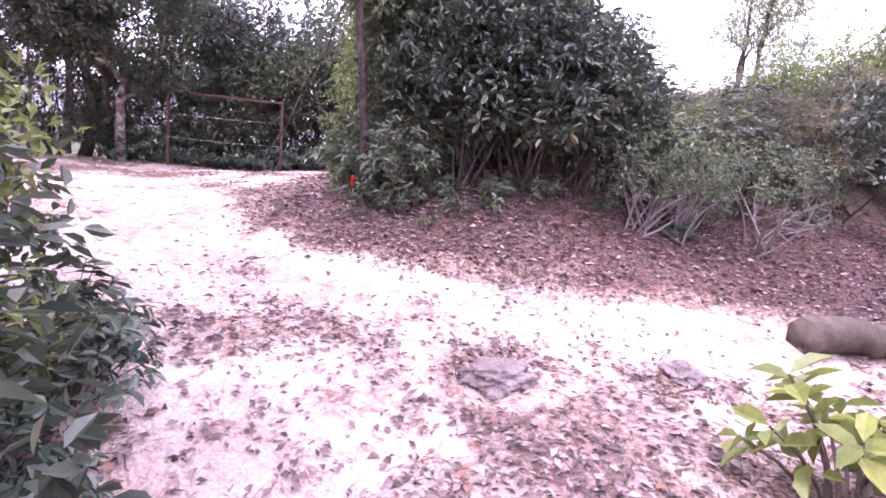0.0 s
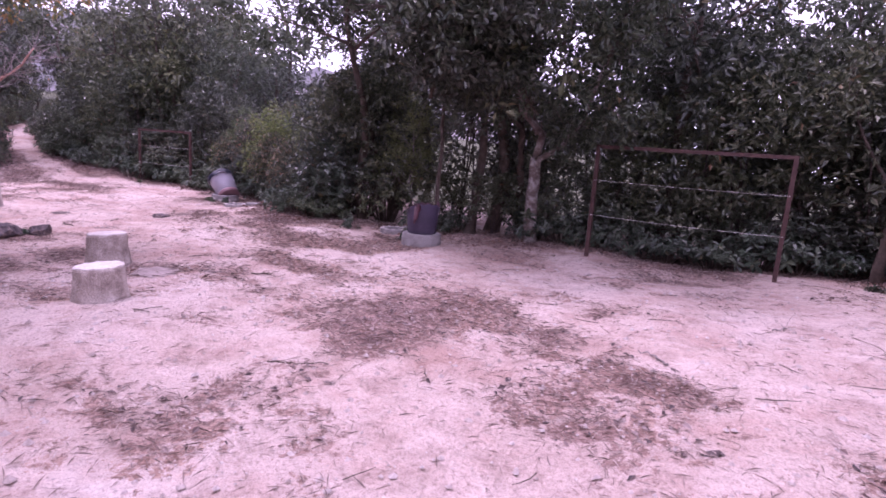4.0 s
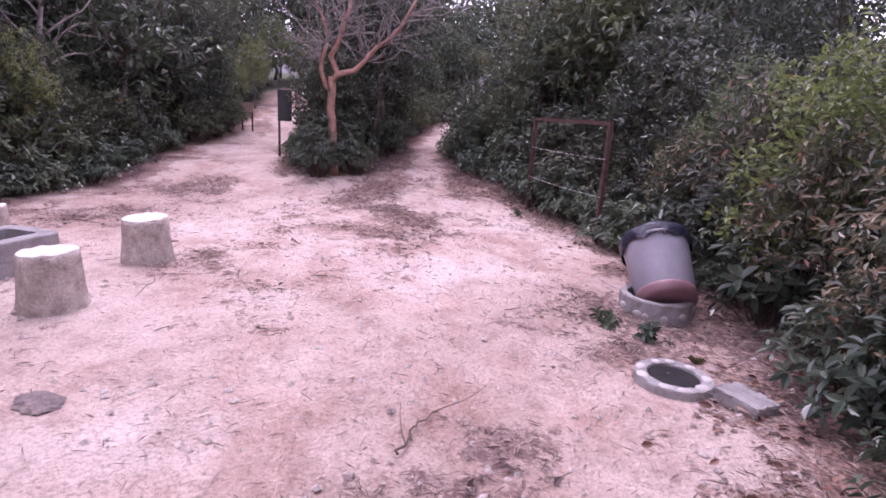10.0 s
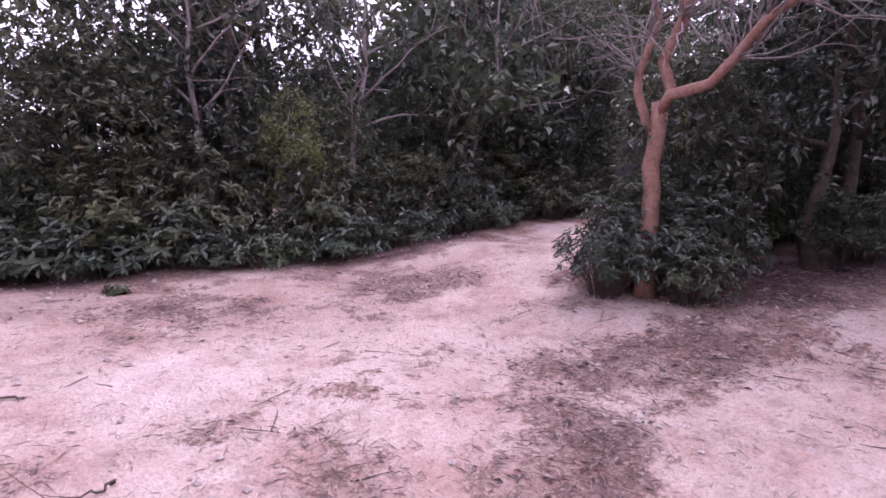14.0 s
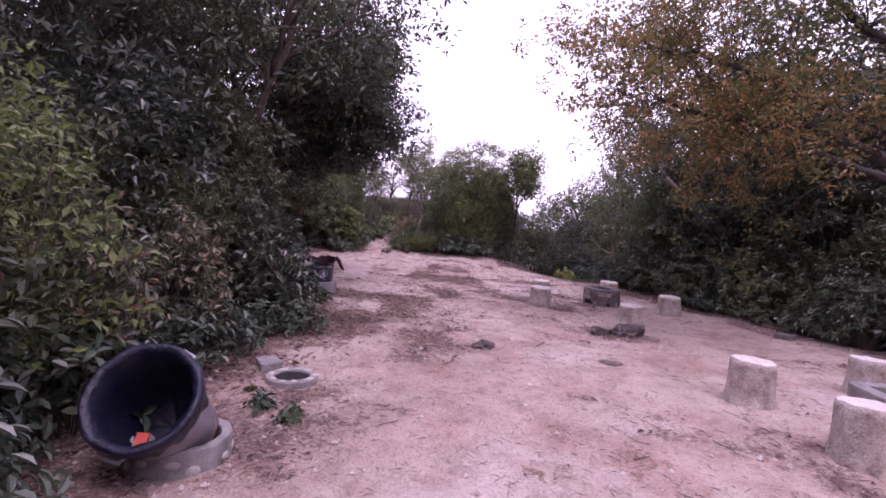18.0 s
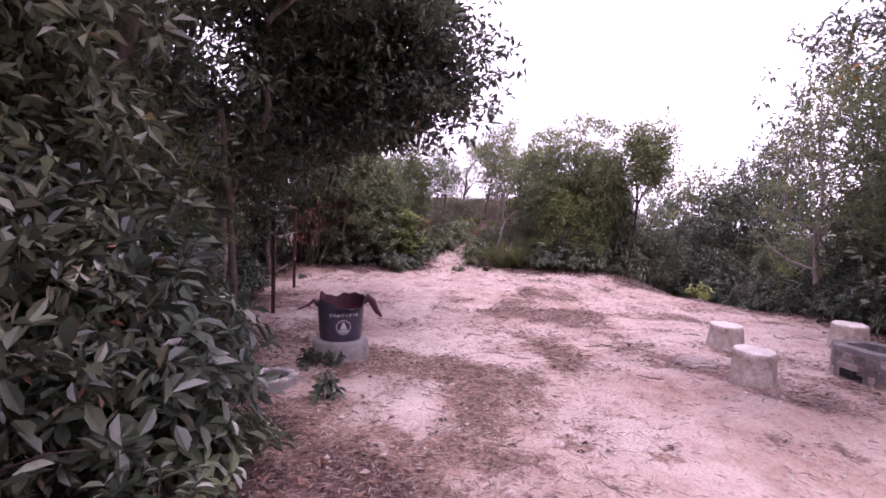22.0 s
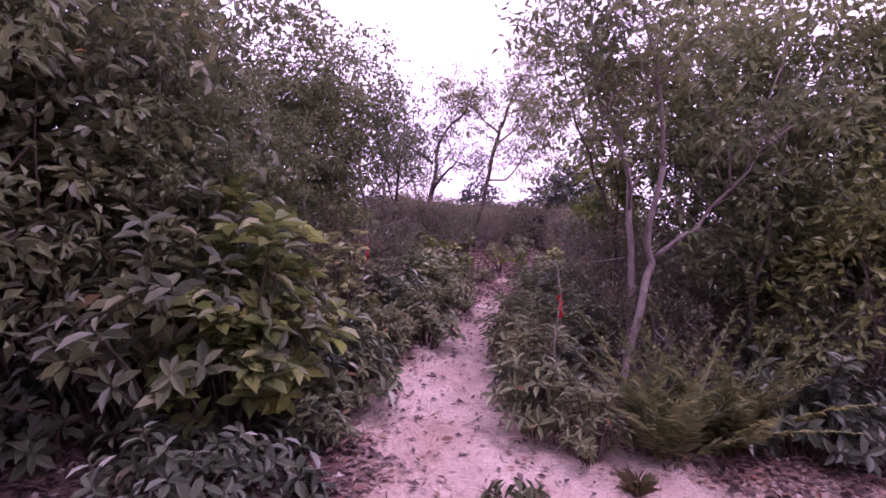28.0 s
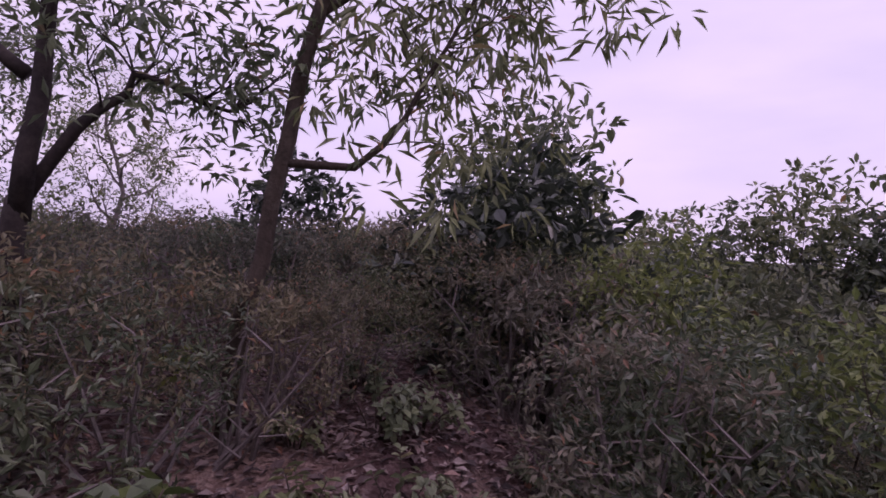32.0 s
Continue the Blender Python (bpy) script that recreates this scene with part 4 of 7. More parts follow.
limb_tree("bare_tree", "bare reddish-barked tree forking low with a haze of grey twigs", BARK_RED,
          [(-22.65, 5.12, lz(-22.65, 5.12)), (-22.7, 5.05, 2.2), (-22.69, 5.04, 3.12)], (0.09, 0.072),
          [([(-22.69, 5.04, 3.0), (-22.75, 5.55, 3.45), (-22.82, 6.2, 3.9), (-22.7, 6.6, 4.6)], 0.06, 0.02),
           ([(-22.69, 5.04, 3.05), (-22.7, 5.1, 3.6), (-22.74, 5.4, 4.5), (-22.6, 5.5, 5.4)], 0.065, 0.02),
           ([(-22.69, 5.04, 2.75), (-22.6, 4.8, 3.3), (-22.7, 5.1, 3.9), (-22.4, 4.4, 5.0)], 0.05, 0.015)], seed=4, twigs=46, twig_r=0.006, twig_bark=BARK_GREY)
limb_tree("tree", "slender tree with pale lichen patches on its dark trunk", BARK_PALE,
          [(-8.8, 11.15, lz(-8.8, 11.15)), (-8.75, 11.05, 1.8), (-8.7, 11.0, 2.5)], (0.125, 0.095),
          [([(-8.7, 11.0, 2.3), (-8.2, 11.1, 2.75), (-7.6, 10.8, 3.4), (-6.9, 10.0, 4.4)], 0.055, 0.02),
           ([(-8.7, 11.0, 2.5), (-8.8, 10.6, 3.5), (-8.7, 9.6, 4.1), (-8.65, 8.1, 4.2)], 0.075, 0.015),
           ([(-8.7, 11.0, 2.9), (-9.4, 10.6, 3.9), (-10.3, 9.7, 4.7), (-10.8, 8.6, 5.0)], 0.06, 0.015),
           ([(-8.7, 10.6, 3.4), (-8.7, 9.6, 4.6), (-8.8, 8.9, 5.3), (-8.8, 8.3, 5.5)], 0.055, 0.01),
           ([(-8.75, 10.8, 3.2), (-8.6, 10.4, 4.8), (-8.4, 9.6, 6.2), (-8.3, 8.8, 7.2)], 0.07, 0.015),
           ([(-8.6, 10.4, 4.4), (-7.6, 9.6, 5.4), (-6.9, 8.6, 6.0)], 0.05, 0.012)],
          LEAF_MID, (2000, 17, 0.22, 0.10, 0.046), seed=6, twigs=34, rich=True, reach=0.62)
limb_tree("tree", "old spreading tree with thick dark limbs and orange-brown leaves", BARK_DEAD,
          [(-13.2, -1.1, lz(-13.2, -1.1)), (-13.5, -0.5, 2.2), (-13.9, 0.0, 3.4)], (0.3, 0.24),
          [([(-13.9, 0, 3.2), (-15.0, -0.4, 3.95), (-16.0, -0.65, 4.8), (-17.2, -0.6, 5.5)], 0.16, 0.04),
           ([(-13.9, 0, 3.4), (-13.6, 0.9, 3.75), (-13.0, 2.2, 4.2), (-12.4, 3.9, 4.6)], 0.12, 0.03),
           ([(-13.9, 0, 3.4), (-13.9, 0.7, 4.7), (-13.4, 1.6, 5.8), (-13.0, 2.6, 6.6)], 0.11, 0.03),
           ([(-13.9, 0, 3.1), (-12.6, 0.5, 3.7), (-11.2, 1.2, 4.6), (-10.0, 1.9, 5.8)], 0.11, 0.03),
           ([(-13.5, 0.8, 3.9), (-12.6, 2.4, 5.0), (-11.9, 4.0, 5.6)], 0.07, 0.02)],
          LEAF_ORANGE, (3000, 15, 0.22, 0.085, 0.04), seed=8, twigs=34, other=((0, 2, 3), LEAF_AUTUMN))
limb_tree("tree", "slim dark-trunked tree on the bank with a red ribbon", BARK_SHADED,
          [(-1.74, 3.53, lz(-1.74, 3.53)), (-1.71, 3.45, 1.6), (-1.71, 3.42, 1.95), (-1.74, 3.36, 2.3), (-1.80, 3.36, 2.7), (-1.83, 3.38, 3.4)], (0.042, 0.03),
          [([(-1.81, 3.37, 3.0), (-2.2, 3.2, 3.7), (-2.4, 3.1, 4.4)], 0.028, 0.01), ([(-1.82, 3.37, 3.2), (-1.8, 3.4, 3.9), (-1.9, 3.3, 4.5)], 0.035, 0.01), ([(-1.80, 3.36, 2.75), (-1.4, 3.7, 3.4), (-1.2, 4.0, 4.0)], 0.024, 0.01),
           ([(-1.76, 3.36, 2.45), (-1.6, 3.8, 2.95), (-1.6, 4.2, 3.4)], 0.018, 0.007)],
          LEAF_EAST, (1500, 13, 0.2, 0.085, 0.038), seed=9, twigs=26, reach=0.8)
limb_tree("tree", "small crooked dark tree with few leaves on the scrubby hilltop", BARK_DEAD,
          [(4.05, 7.85, lz(4.05, 7.85)), (4.03, 7.8, 3.2), (4.04, 7.78, 3.48)], (0.05, 0.042),
          [([(4.04, 7.78, 3.4), (4.04, 7.76, 4.05), (3.95, 7.6, 4.5), (3.8, 7.2, 5.0)], 0.042, 0.012),
           ([(4.04, 7.78, 3.45), (3.98, 7.55, 3.85), (3.95, 7.35, 4.0), (3.94, 7.05, 3.9)], 0.03, 0.008),
           ([(4.04, 7.77, 3.95), (4.02, 7.97, 4.1), (4.05, 8.3, 4.25), (4.1, 8.6, 4.7)], 0.03, 0.01)],
          LEAF_PALE, (420, 9, 0.13, 0.07, 0.022), seed=11, twigs=16, twig_r=0.004)
limb_tree("tree", "slim leaning tree with narrow drooping leaves on the hilltop", BARK,
          [(3.95, 7.0, lz(3.95, 7.0)), (3.82, 6.92, 3.3), (3.79, 6.78, 4.05), (3.76, 6.66, 4.7)], (0.038, 0.028),
          [([(3.76, 6.66, 4.6), (3.7, 6.5, 5.2), (3.6, 6.2, 5.7)], 0.03, 0.008), ([(3.8, 6.85, 3.7), (3.62, 6.5, 3.7), (3.57, 6.33, 4.1), (3.5, 6.05, 4.6)], 0.02, 0.005),
           ([(3.78, 6.75, 4.3), (3.6, 6.3, 4.7), (3.5, 5.8, 4.8)], 0.02, 0.006), ([(3.77, 6.7, 4.5), (3.9, 7.1, 4.9), (4.0, 7.5, 5.2)], 0.02, 0.006)],
          LEAF_PALE, (720, 10, 0.14, 0.09, 0.02), seed=12, twigs=16, hang=0.5, twig_r=0.004)
limb_tree("tree", "pale leaning trunk in the undergrowth of the clearing edge", BARK_GREY,
          [(-8.7, 0.2, lz(-8.7, 0.2)), (-8.44, 0.4, 2.9), (-7.9, 1.2, 3.9)], (0.09, 0.05), [([(-7.9, 1.2, 3.9), (-7.7, 1.4, 4.6), (-7.4, 1.5, 5.4)], 0.045, 0.01)],
          LEAF_DARK, (90, 10, 0.3, 0.11, 0.045), seed=13, twigs=8)
limb_tree("tree", "small tree with pale twisting stems beside the hillside trail", BARK_GREY,
          [(-1.62, 6.95, lz(-1.62, 6.95)), (-1.58, 6.81, 2.39), (-1.50, 6.69, 2.55), (-1.58, 6.79, 2.72), (-1.66, 6.73, 3.2)], (0.027, 0.02),
          [([(-1.66, 6.73, 3.2), (-1.8, 6.9, 3.8), (-1.7, 7.0, 4.6)], 0.02, 0.008),
           ([(-1.5, 6.69, 2.55), (-1.7, 6.4, 2.9), (-1.8, 5.9, 3.5)], 0.017, 0.006)], LEAF_EAST, (210, 10, 0.17, 0.08, 0.034), seed=17, twigs=20, twig_r=0.004)
limb_tree("tree", "small tree with a slim pale stem beside the hillside trail", BARK_GREY,
          [(-1.3, 6.7, lz(-1.3, 6.7)), (-1.28, 6.72, 2.3), (-1.24, 6.74, 2.84), (-1.07, 6.7, 3.25)], (0.028, 0.022),
          [([(-1.07, 6.7, 3.25), (-1.0, 6.93, 3.83), (-1.1, 7.1, 4.6)], 0.02, 0.008), ([(-1.15, 6.72, 3.05), (-0.8, 6.4, 3.5), (-0.4, 6.2, 4.2)], 0.014, 0.005),
           ([(-1.2, 6.74, 2.9), (-1.4, 6.9, 3.5), (-1.3, 7.3, 4.2)], 0.013, 0.005)], LEAF_EAST, (210, 10, 0.17, 0.085, 0.036), seed=18, twigs=20, twig_r=0.004)
limb_tree("tree", "slender dark stems forking up from the hillside undergrowth", BARK,
          [(-0.45, 6.4, lz(-0.45, 6.4)), (-0.46, 6.5, 2.75), (-0.42, 6.62, 3.15)], (0.02, 0.016),
          [([(-0.42, 6.62, 3.15), (-0.37, 6.86, 3.6), (-0.43, 7.0, 4.0), (-0.4, 7.1, 4.5)], 0.015, 0.005), ([(-0.46, 6.5, 2.75), (-0.52, 6.51, 3.26), (-0.53, 6.71, 3.8), (-0.64, 6.8, 4.3)], 0.013, 0.004),
           ([(-0.42, 6.62, 3.1), (-0.2, 6.5, 3.5), (0.0, 6.5, 4.1)], 0.012, 0.004)], LEAF_EAST, (150, 9, 0.15, 0.075, 0.03), seed=19, twigs=18, twig_r=0.0035)
limb_tree("tree", "leaning tree whose dark crown hangs over the clearing", BARK,
          [(-9.3, 11.6, lz(-9.3, 11.6)), (-9.2, 11.3, 2.2), (-9.0, 10.9, 3.1)], (0.08, 0.06),
          [([(-9.0, 10.9, 3.0), (-8.9, 10.0, 3.6), (-8.75, 9.1, 3.9), (-8.7, 8.1, 4.0)], 0.04, 0.01), ([(-9.0, 10.9, 3.1), (-9.1, 10.2, 3.4), (-9.1, 9.4, 3.5), (-9.0, 8.7, 3.6)], 0.035, 0.01),
           ([(-9.0, 10.9, 3.1), (-8.9, 10.1, 4.2), (-8.8, 9.2, 4.6), (-8.75, 8.2, 4.6)], 0.04, 0.01), ([(-9.0, 10.9, 3.1), (-8.5, 10.3, 3.8), (-8.2, 9.5, 4.3), (-8.2, 8.7, 4.4)], 0.035, 0.01)],
          LEAF_DARK, (950, 15, 0.20, 0.10, 0.046), seed=19, twigs=26, rich=True, reach=0.6)


# ---- things in the clearing ----
def lathe(profile, sides, wobble=0.0, seed=0, cap=True):
    """A turned shape from (radius, height) pairs, roughened."""
    rng = np.random.default_rng(seed)
    ph = rng.uniform(0, 6.28, 6)
    bm = bmesh.new()
    rings = []
    for r, z in profile:
        ring = []
        for k in range(sides):
            a = 2 * math.pi * k / sides
            w = 1 + wobble * (math.sin(2 * a + ph[0]) + 0.7 * math.sin(3 * a + ph[1]) + 0.5 * math.sin(7 * a + ph[2] + z * 6) + 0.4 * math.sin(13 * a + ph[3]) + rng.normal(0, 0.3))
            ring.append(bm.verts.new((r * w * math.cos(a), r * w * math.sin(a), z)))
        rings.append(ring)
    for a, b in zip(rings, rings[1:]):
        for k in range(sides):
            bm.faces.new((a[k], a[(k + 1) % sides], b[(k + 1) % sides], b[k]))
    if cap:
        bm.faces.new(rings[-1])
        bm.faces.new(rings[0][::-1])
    return bm


def stump(x, y, r, h, seed, label, turn=0):
    """A cast stump: flared foot, bark ridges and knobs down the side, a chipped flat top."""
    ob = root("stump_seat", pose(x, y, lz(x, y) - 0.03, 0, 0, turn), label, "stool", "stump seats round the fire pits")
    off = Vector((seed * 5.3, seed * 2.1, 0))
    n, rows = 56, 12
    rim = lambda a: h + 0.012 * math.sin(a + seed) + 0.010 * noise.noise(Vector((math.cos(a) * 3, math.sin(a) * 3, seed)))

    def radius(a, t):
        d = Vector((math.cos(a), math.sin(a), 0))
        flare = 0.20 * (1 - t) ** 2.2 + 0.01
        ridge = 0.030 * noise.noise(d * 5.5 + off + Vector((0, 0, t * 0.7))) + 0.018 * noise.noise(d * 13 + off + Vector((0, 0, t * 1.6)))
        knob = 0.055 * max(0, noise.noise(d * 2.6 + off + Vector((0, 0, t * 2.4)))) + 0.05 * noise.noise(d * 1.3 + off)
        return r * (0.94 + flare + knob * (1 - 0.5 * t)) + r * ridge * 2.4 * (1 - 0.6 * t)
    bm = bmesh.new()
    rings = []
    for j in range(rows + 1):
        t = j / rows
        ring = []
        for k in range(n):
            a = 2 * math.pi * k / n
            q = radius(a, t) * (0.975 if j == rows else 1)
            ring.append(bm.verts.new((q * math.cos(a), q * math.sin(a), -0.02 + t * (rim(a) + 0.02))))
        rings.append(ring)
    for c, d in zip(rings, rings[1:]):
        for k in range(n):
            bm.faces.new((c[k], c[(k + 1) % n], d[(k + 1) % n], d[k]))
    bm.faces.new(rings[0][::-1])
    bm.faces.new(rings[-1])
    part("side", bm, STUMP_SIDE, ob, smooth=True)
    bm = bmesh.new()
    rings = []
    for q, up in ((0.972, -0.004), (0.955, 0.010), (0.86, 0.014), (0.5, 0.017), (0.08, 0.016)):
        rings.append([bm.verts.new((q * radius(a, 1) * math.cos(a) * (1 + 0.03 * noise.noise(Vector((a * 3, seed, q)))), q * radius(a, 1) * math.sin(a), h + (rim(a) - h) * q + up + 0.004 * noise.noise(Vector((a * 2, q * 4, seed))))) for a in [2 * math.pi * k / n for k in range(n)]])
    for c, d in zip(rings, rings[1:]):
        for k in range(n):
            bm.faces.new((c[k], c[(k + 1) % n], d[(k + 1) % n], d[k]))
    bm.faces.new(rings[-1])
    part("seat_top", bm, STUMP_TOP, ob, "pale flat top with chipped edge")


SEAT = "squat tree-stump seat of rough concrete with a pale flat top"
stump(-8.78, 4.45, 0.205, 0.31, 1, "wide knobbly tree-stump seat of rough concrete, pale on top")
stump(-10.26, 4.91, 0.205, 0.36, 2, SEAT, 40)
stump(-10.65, 2.45, 0.21, 0.36, 3, "stained grey-brown tree-stump seat with a pale flat top", 80)
stump(-11.65, 3.72, 0.196, 0.33, 4, SEAT, 120)
stump(-8.55, 2.75, 0.21, 0.35, 5, SEAT, 200)
stump(-15.50, 3.06, 0.20, 0.40, 6, "tan tree-stump seat with a pale cut-like top", 10)
stump(-15.78, 2.66, 0.20, 0.40, 7, "tan tree-stump seat with a pale cut-like top", 70)
stump(-17.17, 2.86, 0.19, 0.40, 8, "tan tree-stump seat with a pale cut-like top", 110)
stump(-15.73, 4.54, 0.20, 0.42, 9, "tan tree-stump seat with a pale cut-like top", 150)
stump(-16.92, 4.56, 0.20, 0.44, 10, "tan tree-stump seat with a pale cut-like top", 260)


def rounded_rect(lx, ly, c, n=4):
    pts = []
    for sx, sy, a0 in ((1, 1, 0), (-1, 1, 90), (-1, -1, 180), (1, -1, 270)):
        for k in range(n + 1):
            a = radians(a0 + 90 * k / n)
            pts.append((sx * (lx / 2 - c) + c * math.cos(a), sy * (ly / 2 - c) + c * math.sin(a)))
    return pts


def course(lx, ly, c, wall, z0, z1, rng):
    """One ring of a fire pit: hollow, rounded corners, edges a little worn."""
    bm = bmesh.new()
    outer, inner = rounded_rect(lx, ly, c), rounded_rect(lx - 2 * wall, ly - 2 * wall, max(0.03, c * 0.4))
    levels = [(outer, z0, 1.0), (outer, z1 - 0.012, 1.0), (outer, z1, 0.985), (inner, z1, 1.01), (inner, z1 - 0.012, 1.0), (inner, z0, 1.0)]
    rings = [[bm.verts.new((x * s + rng.normal(0, 0.002), y * s + rng.normal(0, 0.002), z + rng.normal(0, 0.002))) for x, y in pts] for pts, z, s in levels]
    n = len(outer)
    for a, b in zip(rings, rings[1:] + rings[:1]):
        for k in range(n):
            bm.faces.new((a[k], a[(k + 1) % n], b[(k + 1) % n], b[k]))
    return bm


def fire_pit(x, y, lx, ly, h, turn, mats, label, seed, corner=0.1):
    rng = np.random.default_rng(seed)
    ob = root("fire_pit", pose(x, y, lz(x, y) - 0.02, 0, 0, turn), label, "fire pit", "concrete fire pits")
    hh = h / 2
    part("lower_course", course(lx, ly, corner, 0.13, 0, hh - 0.004, rng), mats[1], ob)
    part("upper_course", course(lx, ly, corner, 0.13, hh + 0.004, h, rng), mats[0], ob)
    # vents are solid black blocks, the dark of the opening being their colour
    for k, (px, py, rz) in enumerate(((lx / 2 - 0.03, 0.0, 90), (-lx * 0.12, ly / 2 - 0.03, 0), (-lx / 2 + 0.03, 0.05, 90))):
        bm = bmesh.new()
        bmesh.ops.create_cube(bm, size=1)
        bmesh.ops.transform(bm, matrix=pose(px, py, 0.055, 0, 0, rz) @ Matrix.Diagonal((0.12, 0.075, 0.07, 1)), verts=bm.verts)
        bmesh.ops.bevel(bm, geom=bm.edges[:], offset=0.008, segments=1)
        part("vent", bm, SOOT_AND_HOLLOW_BLACK, ob, "black block painted as a vent hole at the foot")
    part("ash_bed", lathe([(0.23, 0.0), (0.22, 0.06), (0.1, 0.085)], 18, 0.05, seed), SOOT_AND_HOLLOW_BLACK, ob, "grey-black ash and charcoal")
    return ob


def stone_facing(ob, lx, ly, h, seed):
    """Flat field stones, uneven in outline, set flush in the outer face of a pit."""
    rng = np.random.default_rng(seed)
    loop = np.array(rounded_rect(lx, ly, 0.24, 8))
    loop = np.concatenate([loop, loop[:1]])
    run = np.concatenate([[0], np.cumsum(np.hypot(*np.diff(loop, axis=0).T))])
    spot = lambda u, out: np.array([np.interp(u % run[-1], run, loop[:, 0]), np.interp(u % run[-1], run, loop[:, 1])]) * (1 + out / (0.5 * lx))
    edges = [0.012, 0.105, 0.20, 0.292]
    for row in range(3):
        u = rng.uniform(0, 0.1)
        last = u + run[-1]
        while u < last - 0.05:
            w = rng.uniform(0.07, 0.15)
            if last - u - w < 0.06:
                w = last - u
            x, y = spot(u + w / 2, 0)
            if not (row < 2 and y > ly * 0.4 and abs(x - 0.02) < 0.15):
                lo, hi, g = edges[row] + rng.uniform(-0.012, 0.012) * (row > 0), edges[row + 1] + rng.uniform(-0.012, 0.012) * (row < 2), 0.007
                ring = [(u + g + rng.uniform(0, 0.02), lo + g), (u + w / 2 + rng.uniform(-0.02, 0.02), lo + g + rng.uniform(-0.004, 0.006)), (u + w - g - rng.uniform(0, 0.02), lo + g), (u + w - g + rng.uniform(-0.006, 0), (lo + hi) / 2),
                        (u + w - g - rng.uniform(0, 0.025), hi - g), (u + w / 2, hi - g + rng.uniform(-0.006, 0.004)), (u + g + rng.uniform(0, 0.025), hi - g), (u + g + rng.uniform(0, 0.006), (lo + hi) / 2)]
                bm = bmesh.new()
                mid = (sum(p[0] for p in ring) / 8, sum(p[1] for p in ring) / 8)
                back = [bm.verts.new((*spot(a, 0.001), z)) for a, z in ring]
                face = [bm.verts.new((*spot(mid[0] + (a - mid[0]) * 0.9, 0.007 + rng.uniform(0, 0.004)), mid[1] + (z - mid[1]) * 0.9)) for a, z in ring]
                for k in range(8):
                    bm.faces.new((back[k], back[(k + 1) % 8], face[(k + 1) % 8], face[k]))
                bm.faces.new(face)
                part("stone", bm, (DUSTY_ROCK, SOOTY_STONE, CONCRETE_SOOT, DUSTY_ROCK, SAND_STONE)[int(rng.integers(5))], ob)
            u += w
    # the vent is a black block coloured like a dark opening
    for name, cx, cz, sx, sz, mat in (("vent", 0.02, 0.075, 0.17, 0.09, SOOT_AND_HOLLOW_BLACK), ("lintel", 0.02, 0.15, 0.24, 0.055, SAND_STONE)):
        bm = bmesh.new()
        bmesh.ops.create_cube(bm, size=1)
        bmesh.ops.transform(bm, matrix=Matrix.Translation((cx, ly / 2 + 0.004, cz)) @ Matrix.Diagonal((sx, 0.03, sz, 1)), verts=bm.verts)
        bmesh.ops.bevel(bm, geom=bm.edges[:], offset=0.008, segments=2)
        part(name, bm, mat, ob, "square black block painted as a vent hole" if name == "vent" else "pale stone lintel over the vent")


stone_facing(fire_pit(-10.08, 3.58, 0.76, 0.58, 0.34, 8, (CONCRETE_SOOT, CONCRETE_SOOT), "soot-stained fire pit faced with rounded field stones", 1, 0.24), 0.76, 0.58, 0.34, 4)
fire_pit(-16.38, 3.6, 0.76, 0.6, 0.32, -14, (CONCRETE, CONCRETE), "grey concrete fire pit of two stacked courses", 2)


def ring_base(x, y, ro, ri, h, label, seed, stones=9, turn=0, in_side=False):
    ob = root("concrete_ring", pose(x, y, lz(x, y) - 0.02, 0, 0, turn), label, "bin base")
    bm = bmesh.new()
    prof = [(ro * 1.02, 0), (ro, h * 0.5), (ro * 0.995, h - 0.012), (ro * 0.97, h), (ri * 1.03, h), (ri, h - 0.012), (ri * 0.98, 0.0)]
    rng = np.random.default_rng(seed)
    n = 36
    rings = [[bm.verts.new((r * (1 + rng.normal(0, 0.008)) * math.cos(2 * math.pi * k / n), r * (1 + rng.normal(0, 0.008)) * math.sin(2 * math.pi * k / n), z + rng.normal(0, 0.003))) for k in range(n)] for r, z in prof]
    for a, b in zip(rings, rings[1:]):
        for k in range(n):
            bm.faces.new((a[k], a[(k + 1) % n], b[(k + 1) % n], b[k]))
    part("body", bm, CONCRETE, ob)
    part("floor", lathe([(ri * 0.99, 0.0), (ri * 0.985, 0.052), (ri * 0.9, 0.056), (ri * 0.4, 0.05)], 24, 0.004, seed), SOOT_AND_HOLLOW_BLACK, ob, "dark earth inside")
    for k in range(stones):
        a = 2 * math.pi * k / stones + rng.uniform(-0.15, 0.15)
        b2 = bmesh.new()
        bmesh.ops.create_icosphere(b2, subdivisions=2, radius=1)
        rm = (ro + ri) / 2 + rng.normal(0, 0.006)
        if in_side:
            m = pose((ro - 0.003) * math.cos(a), (ro - 0.003) * math.sin(a), h * rng.uniform(0.35, 0.7), 0, 0, math.degrees(a)) @ Matrix.Diagonal((0.012, rng.uniform(0.03, 0.05), rng.uniform(0.025, 0.04), 1))
        else:
            m = pose(rm * math.cos(a), rm * math.sin(a), h - 0.002, 0, 0, math.degrees(a)) @ Matrix.Diagonal((rng.uniform(0.028, 0.042), rng.uniform(0.03, 0.055), 0.012, 1))
        bmesh.ops.transform(b2, matrix=m, verts=b2.verts)
        part("stone", b2, PALE_STONE, ob, "pale stone set in the rim", True)
    return ob


